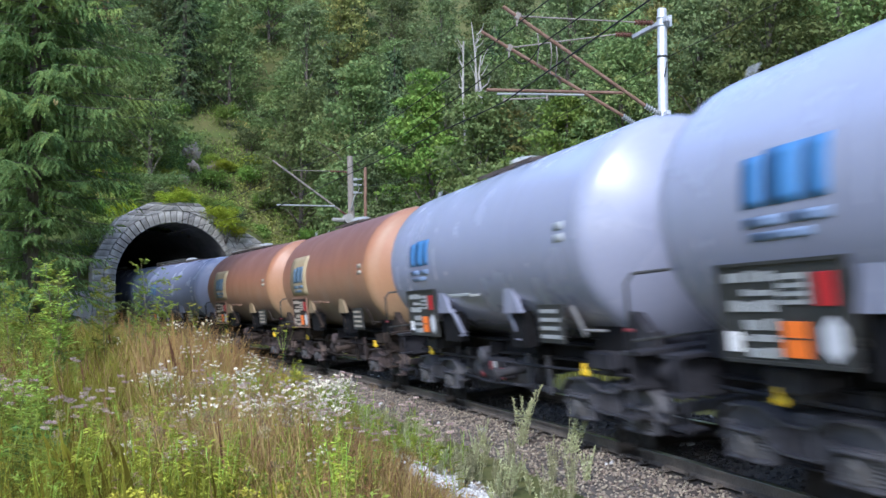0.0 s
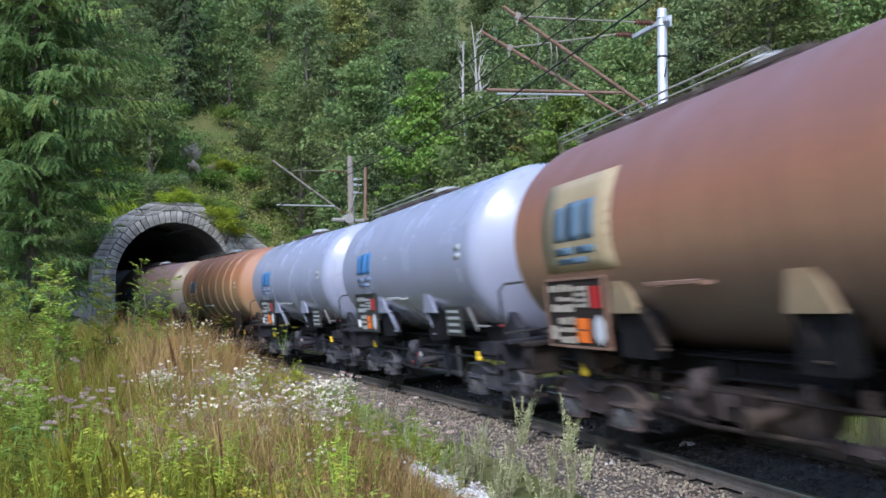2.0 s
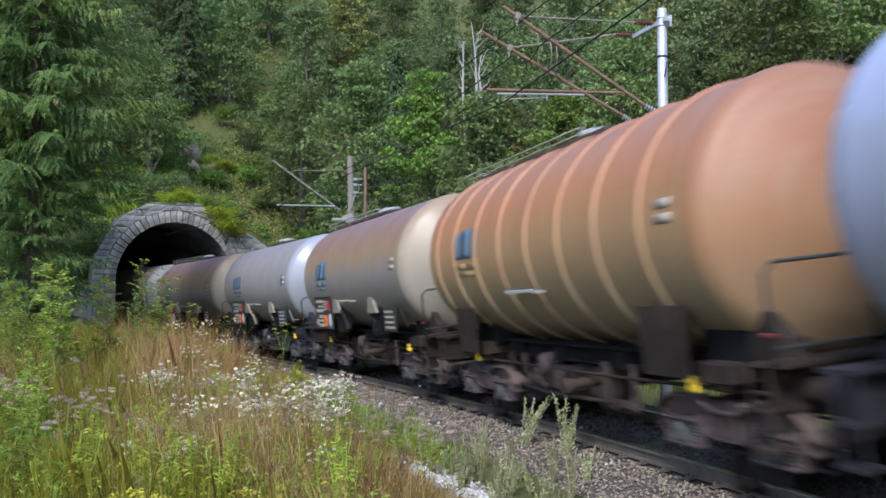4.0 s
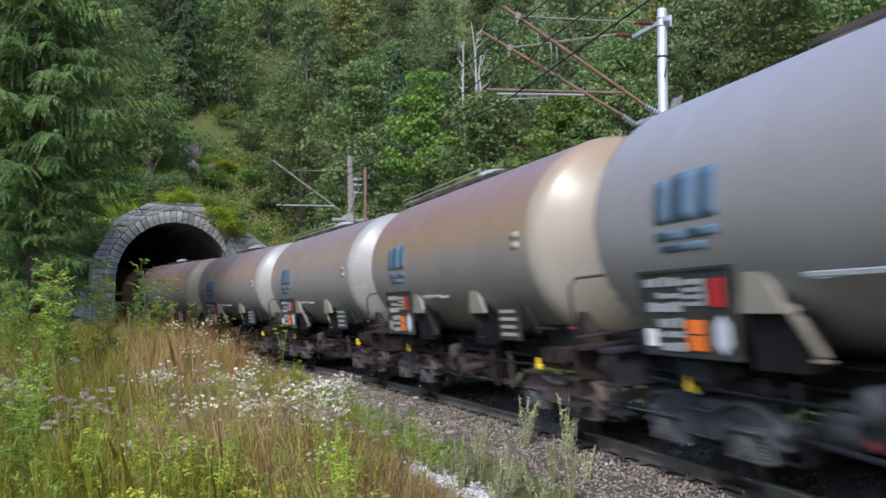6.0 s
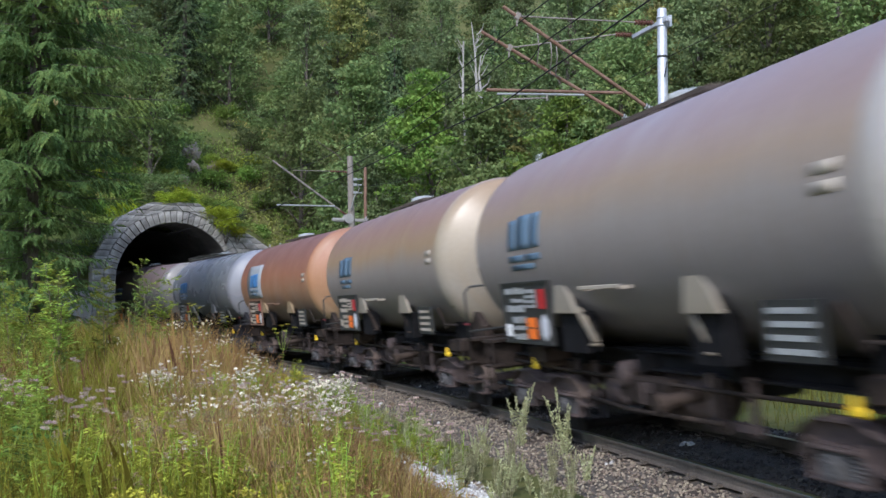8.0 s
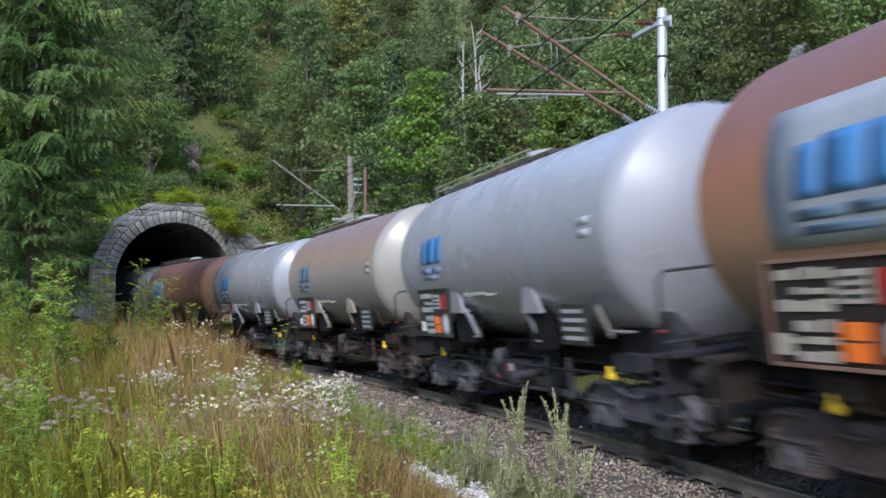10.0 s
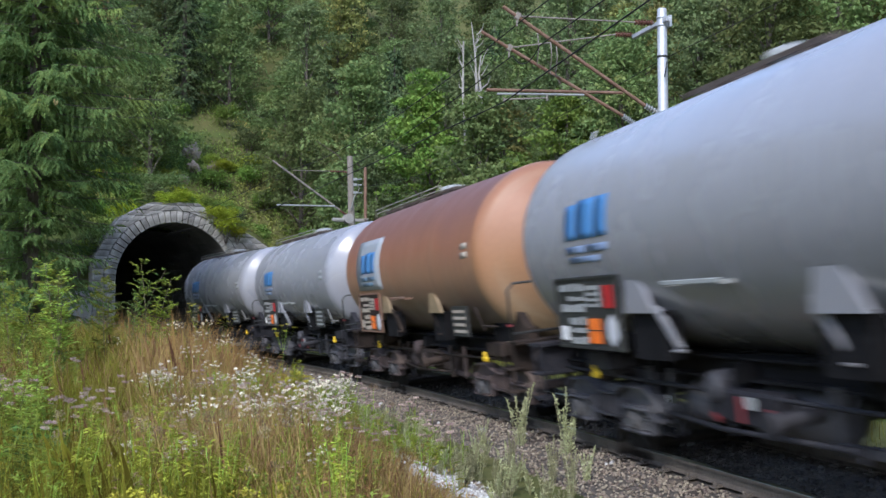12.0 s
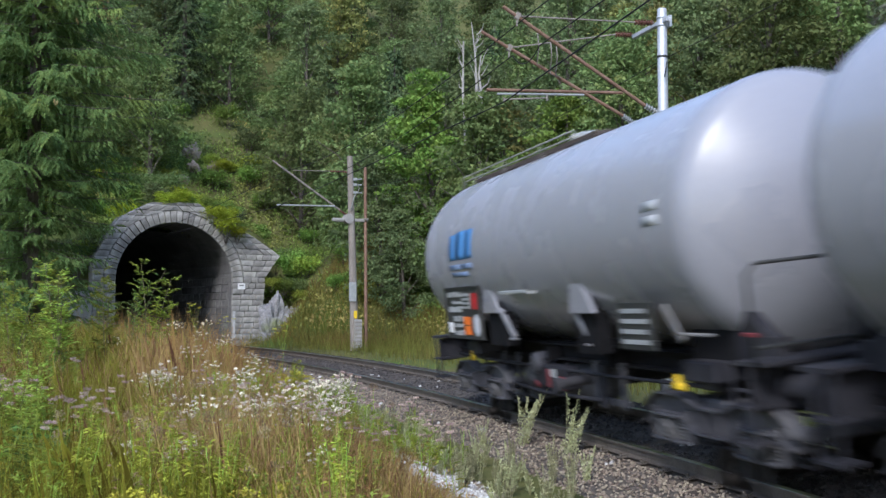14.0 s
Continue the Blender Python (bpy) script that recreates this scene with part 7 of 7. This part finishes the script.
def fill_meadow():
    rng = random.Random(71)
    herbs = [herb_plant(0.62, 81, 300, 0.075, "herb", label="leafy green meadow herb"), herb_plant(0.8, 82, 360, 0.08, "herb_gold", label="tall yellowing leafy meadow herb"), herb_plant(0.5, 83, 240, 0.08, "herb_dark", label="low dark green meadow herb"), herb_plant(0.75, 84, 340, 0.06, "herb_gold", label="yellowing leafy meadow herb"), herb_plant(0.7, 85, 260, 0.06, "herb_brown", label="withered brown meadow herb")]
    lush = [herb_plant(0.95, 86, 420, 0.1, "herb", 0.24, label="lush green leafy herb at the wood's edge"), herb_plant(0.8, 87, 360, 0.12, "herb_dark", 0.22, label="broad dark green herb at the wood's edge")]
    scatter_plants(herbs, on_meadow(rng, -0.4, -0.2, 6.5, 16, 80) + on_meadow(rng, -0.24, -0.07, 6.5, 20, 70) + on_meadow(rng, -0.3, -0.07, 6.5, 10, 36) + on_meadow(rng, -0.4, -0.26, 14, 30, 26), rng)
    scatter_plants(lush, on_meadow(rng, -0.44, -0.36, 6.5, 15, 46) + on_meadow(rng, -0.42, -0.34, 14, 24, 26), rng, smin=0.7, smax=1.15)
    white = [flower_plant(0.82, 91 + i, 14, 0.019, 18, 0.019, "petal", flat=0.5, spread=0.17, label="white flowering meadow plant with many small heads") for i in range(3)]
    scatter_plants(white, on_meadow(rng, -0.27, -0.09, 10.5, 15.5, 56) + on_meadow(rng, -0.125, -0.09, 11, 17, 18) + on_meadow(rng, -0.3, -0.1, 8.0, 10.5, 5) + on_meadow(rng, -0.36, -0.15, 15, 25, 16), rng, smin=0.75, smax=1.15)
    pink = [flower_plant(0.82, 95 + i, 3, 0.036, 90, 0.012, "petal_pink", flat=0.3, spread=0.1, label="dusty pink flat umbels on a tall stem") for i in range(3)]
    scatter_plants(pink, on_meadow(rng, -0.42, -0.22, 8, 15, 30) + on_meadow(rng, -0.22, -0.14, 11, 15, 12) + on_meadow(rng, -0.14, 0.02, 9.5, 17, 40, -2.9), rng)
    yellow = [flower_plant(1.6, 99, 6, 0.06, 40, 0.025, "petal_yellow", flat=0.2, spread=0.3, label="tall yellow-green umbel plant before the tunnel", leaves=14)]
    scatter_plants(yellow, [(-5.35, 23.5), (-5.0, 24.5), (-3.6, 24.0)], rng, smin=0.7, smax=1.05)
    golden = [flower_plant(0.5, 101, 7, 0.05, 36, 0.022, "petal_yellow", flat=0.3, spread=0.16, label="low yellow-green flowering herb", leaves=30)]
    scatter_plants(golden, on_meadow(rng, -0.3, -0.14, 6.6, 8.0, 16) + on_meadow(rng, -0.16, -0.11, 15, 22, 12), rng)
    stalk = [flower_plant(0.9, 103, 1, 0.05, 130, 0.014, "seed_head", flat=0.8, spread=0.02, label="single brown closed seed umbel", leaves=8)]
    scatter_plants(stalk, [(-3.9, 9.5), (-3.2, 9.0), (-4.1, 10.6), (-2.9, 12.5), (-0.9, 13.6), (-0.6, 14.4), (-2.8, 8.0), (-5.4, 13.5), (-4.6, 12.0)] + on_meadow(rng, -0.33, -0.1, 7, 11, 24), rng)
    low = [herb_plant(0.38, 88, 240, 0.05, "herb_gold", 0.2, "low_weed", "low yellow-green weed at the edge of the ballast"), herb_plant(0.3, 89, 200, 0.045, "herb", 0.2, "low_weed", "low green weed at the edge of the ballast")]
    scatter_plants(low, on_meadow(rng, -0.13, 0.0, 14, 20, 60, -2.75), rng, smin=0.7, smax=1.2)
    ash = [ash_sapling(1.75, 112, 3, "herb", label="bright green feathery ash sapling in the meadow"), ash_sapling(1.3, 113, 2, "herb", label="young feathery ash sapling in the meadow")]
    scatter_plants(ash, [(-6.7, 19.0), (-6.0, 19.2), (-6.4, 18.0), (-7.3, 18.2), (-5.6, 20.4), (-7.9, 19.8)], rng, smin=1.0, smax=1.3)
    for k, (x, y, g) in enumerate(((-4.4, 11.6, 0.7), (-4.9, 12.8, 0.75), (-6.9, 16.4, 0.9), (-5.9, 14.6, 0.8), (-4.1, 10.3, 0.6))):
        plant_copy(ash[k % 2], stand(x, y, 1.7 * k, g, 0.02))
    arch = ash_sapling(2.1, 114, 2, "herb_dark", 0.07, "dark leafy shoots arching before the tunnel mouth", "leafy_shoot", 0.22)
    arch.matrix_basis = stand(-6.9, 24.0, 0, 1.0, 0.05)
    plant_copy(arch, stand(-7.15, 24.4, 0.5, 0.85, 0.05))


M["twig"] = mat("green_brown_twig", (0.1, 0.09, 0.05), (0.18, 0.15, 0.09), scale=6, fine=30, rough=0.8)
M["herb_brown"] = leaf_mat("withered_herb_leaves", (0.2, 0.14, 0.07), (0.33, 0.235, 0.12), gain=1.2, trans=0.3)
M["seed_head"] = leaf_mat("brown_seed_heads", (0.26, 0.2, 0.1), (0.4, 0.32, 0.18), gain=1.1, spread=0.25, trans=0.2)
M["herb_dark"] = leaf_mat("dark_herb_leaves", (0.05, 0.085, 0.02), (0.09, 0.125, 0.028), trans=0.3, gain=2.4)
M["herb_gold"] = leaf_mat("yellowing_herb_leaves", (0.13, 0.16, 0.02), (0.24, 0.24, 0.03), trans=0.35, gain=2.4)
fill_meadow()


def mugwort(h, seed, stems, label):
    """Slender grey-green plumes: fine side sprigs that shorten towards the tip."""
    rng = np.random.RandomState(seed)
    t = thing("mugwort", label, "weed", "weeds beside the rail")
    Cs, Ds, Ls = [], [], []
    for i in range(stems):
        a = rng.uniform(0, 6.28)
        e = np.array([math.cos(a) * 0.24 * h * rng.uniform(0.2, 1.2), math.sin(a) * 0.24 * h * rng.uniform(0.2, 1.2), h * rng.uniform(0.65, 1.0)])
        bm = bmesh.new()
        limb(bm, [Vector((e[0] * 0.15, e[1] * 0.15, -0.04)), Vector(e * np.array([0.45, 0.45, 0.5])), Vector(e)], 0.0045, 0.0015, 4)
        part("stem", bm, M["weed"], t)
        n = int(190 * (0.4 + 0.6 * h))
        q = rng.uniform(0.12, 1.0, n)
        ang = rng.uniform(0, 6.283, n)
        d = np.stack([np.cos(ang), np.sin(ang), rng.uniform(0.5, 1.3, n)], 1)
        far = 0.16 * h * (1.05 - q) * rng.uniform(0.1, 1.0, n)
        Cs.append(e * q[:, None] * np.stack([0.3 + 0.7 * q, 0.3 + 0.7 * q, np.ones(n)], 1) + unit(d) * far[:, None])
        Ds.append(d)
        Ls.append(rng.uniform(0.018, 0.04, n))
    C, D, L = np.concatenate(Cs), np.concatenate(Ds), np.concatenate(Ls)
    f = new("foliage", leaf_mesh("foliage", cards(C, D, rng.normal(size=(len(C), 3)) + np.array([0, -0.4, 0.6]), L, L * 0.4), M["weed"]))
    f.parent = t
    return t


def ballast_weeds():
    """Grey-green mugwort beside the rail, bent by the train's wind."""
    rng = random.Random(15)
    tall = mugwort(0.8, 121, 6, "tall grey-green mugwort plumes beside the rail")
    tall.matrix_basis = stand(1.15, 16.2, 0, 1.4, 0.0)
    other = plant_copy(tall, stand(1.7, 15.0, 2.0, 1.4, 0.0))
    for x, y, s in ((0.6, 16.6, 0.7), (0.9, 14.3, 0.75), (1.35, 13.4, 0.85), (0.45, 14.9, 0.7), (0.2, 13.2, 0.75), (0.75, 12.3, 0.85), (1.45, 12.2, 0.9), (1.1, 11.4, 0.7), (1.75, 13.2, 0.7)):
        plant_copy(tall, stand(x, y, 3 * x + y, s, 0.02))
    small = mugwort(0.42, 122, 3, "low grey-green weeds on the gravel")
    spots = []
    for _ in range(100):
        s = rng.uniform(1.5, 13)
        a = -2.3 - abs(rng.gauss(0, 0.9))
        p = track(s, False) @ Vector((a, 0, 0))
        spots.append((p.x, p.y))
    scatter_plants([small], spots, rng, smin=0.6, smax=1.3)
    return tall, other


weeds = ballast_weeds()


# ---- what moves: the train rolls out of the tunnel and past ----
def motions():
    times = [-0.1] + [i * 0.5 for i in range(29)] + [14.1]
    for n, w in enumerate(wagons):
        walk(w, [(t, wagon_pose(n, t)) for t in times])
        # the wheels turn as they roll, while their wagon is out of the tunnel and near
        centre = LAST_CENTRE - PITCH * n
        t_in, t_out = (centre - 62) / 16.2, (centre + 22) / 16.2
        steps = [i / 30 for i in range(421) if t_in <= i / 30 <= t_out]
        if not steps:
            continue
        for b in w.children:
            if not b.name.startswith("bogie"):
                continue
            for s in b.children:
                if s.name.startswith("wheelset"):
                    at = s.matrix_local.translation.copy()
                    rows = [(t, pose(*at, math.degrees(travelled(t) / 0.46))) for t in steps]
                    if steps[0] > 0:
                        rows.insert(0, (0.0, rows[0][1]))
                    if steps[-1] < 14:
                        rows.append((14.0, rows[-1][1]))
                    walk(s, rows)
    # the weeds beside the rail sway in the wind of the train
    for k, w in enumerate(weeds):
        base = w.matrix_basis.copy()
        size = base.to_scale().x
        still = Matrix.Translation(base.translation) @ base.to_quaternion().to_matrix().to_4x4()
        rows = []
        for i in range(57):
            t = i * 0.25
            gust = 6 + 9 * math.sin(0.45 * t + 0.9 * k) + 5 * math.sin(2.3 * t + k) + 2.5 * math.sin(5.1 * t + 2 * k)
            rows.append((t, Matrix.Translation(still.translation) @ Matrix.Rotation(radians(gust), 4, "Y") @ still.to_quaternion().to_matrix().to_4x4()))
        walk(w, rows)


motions()
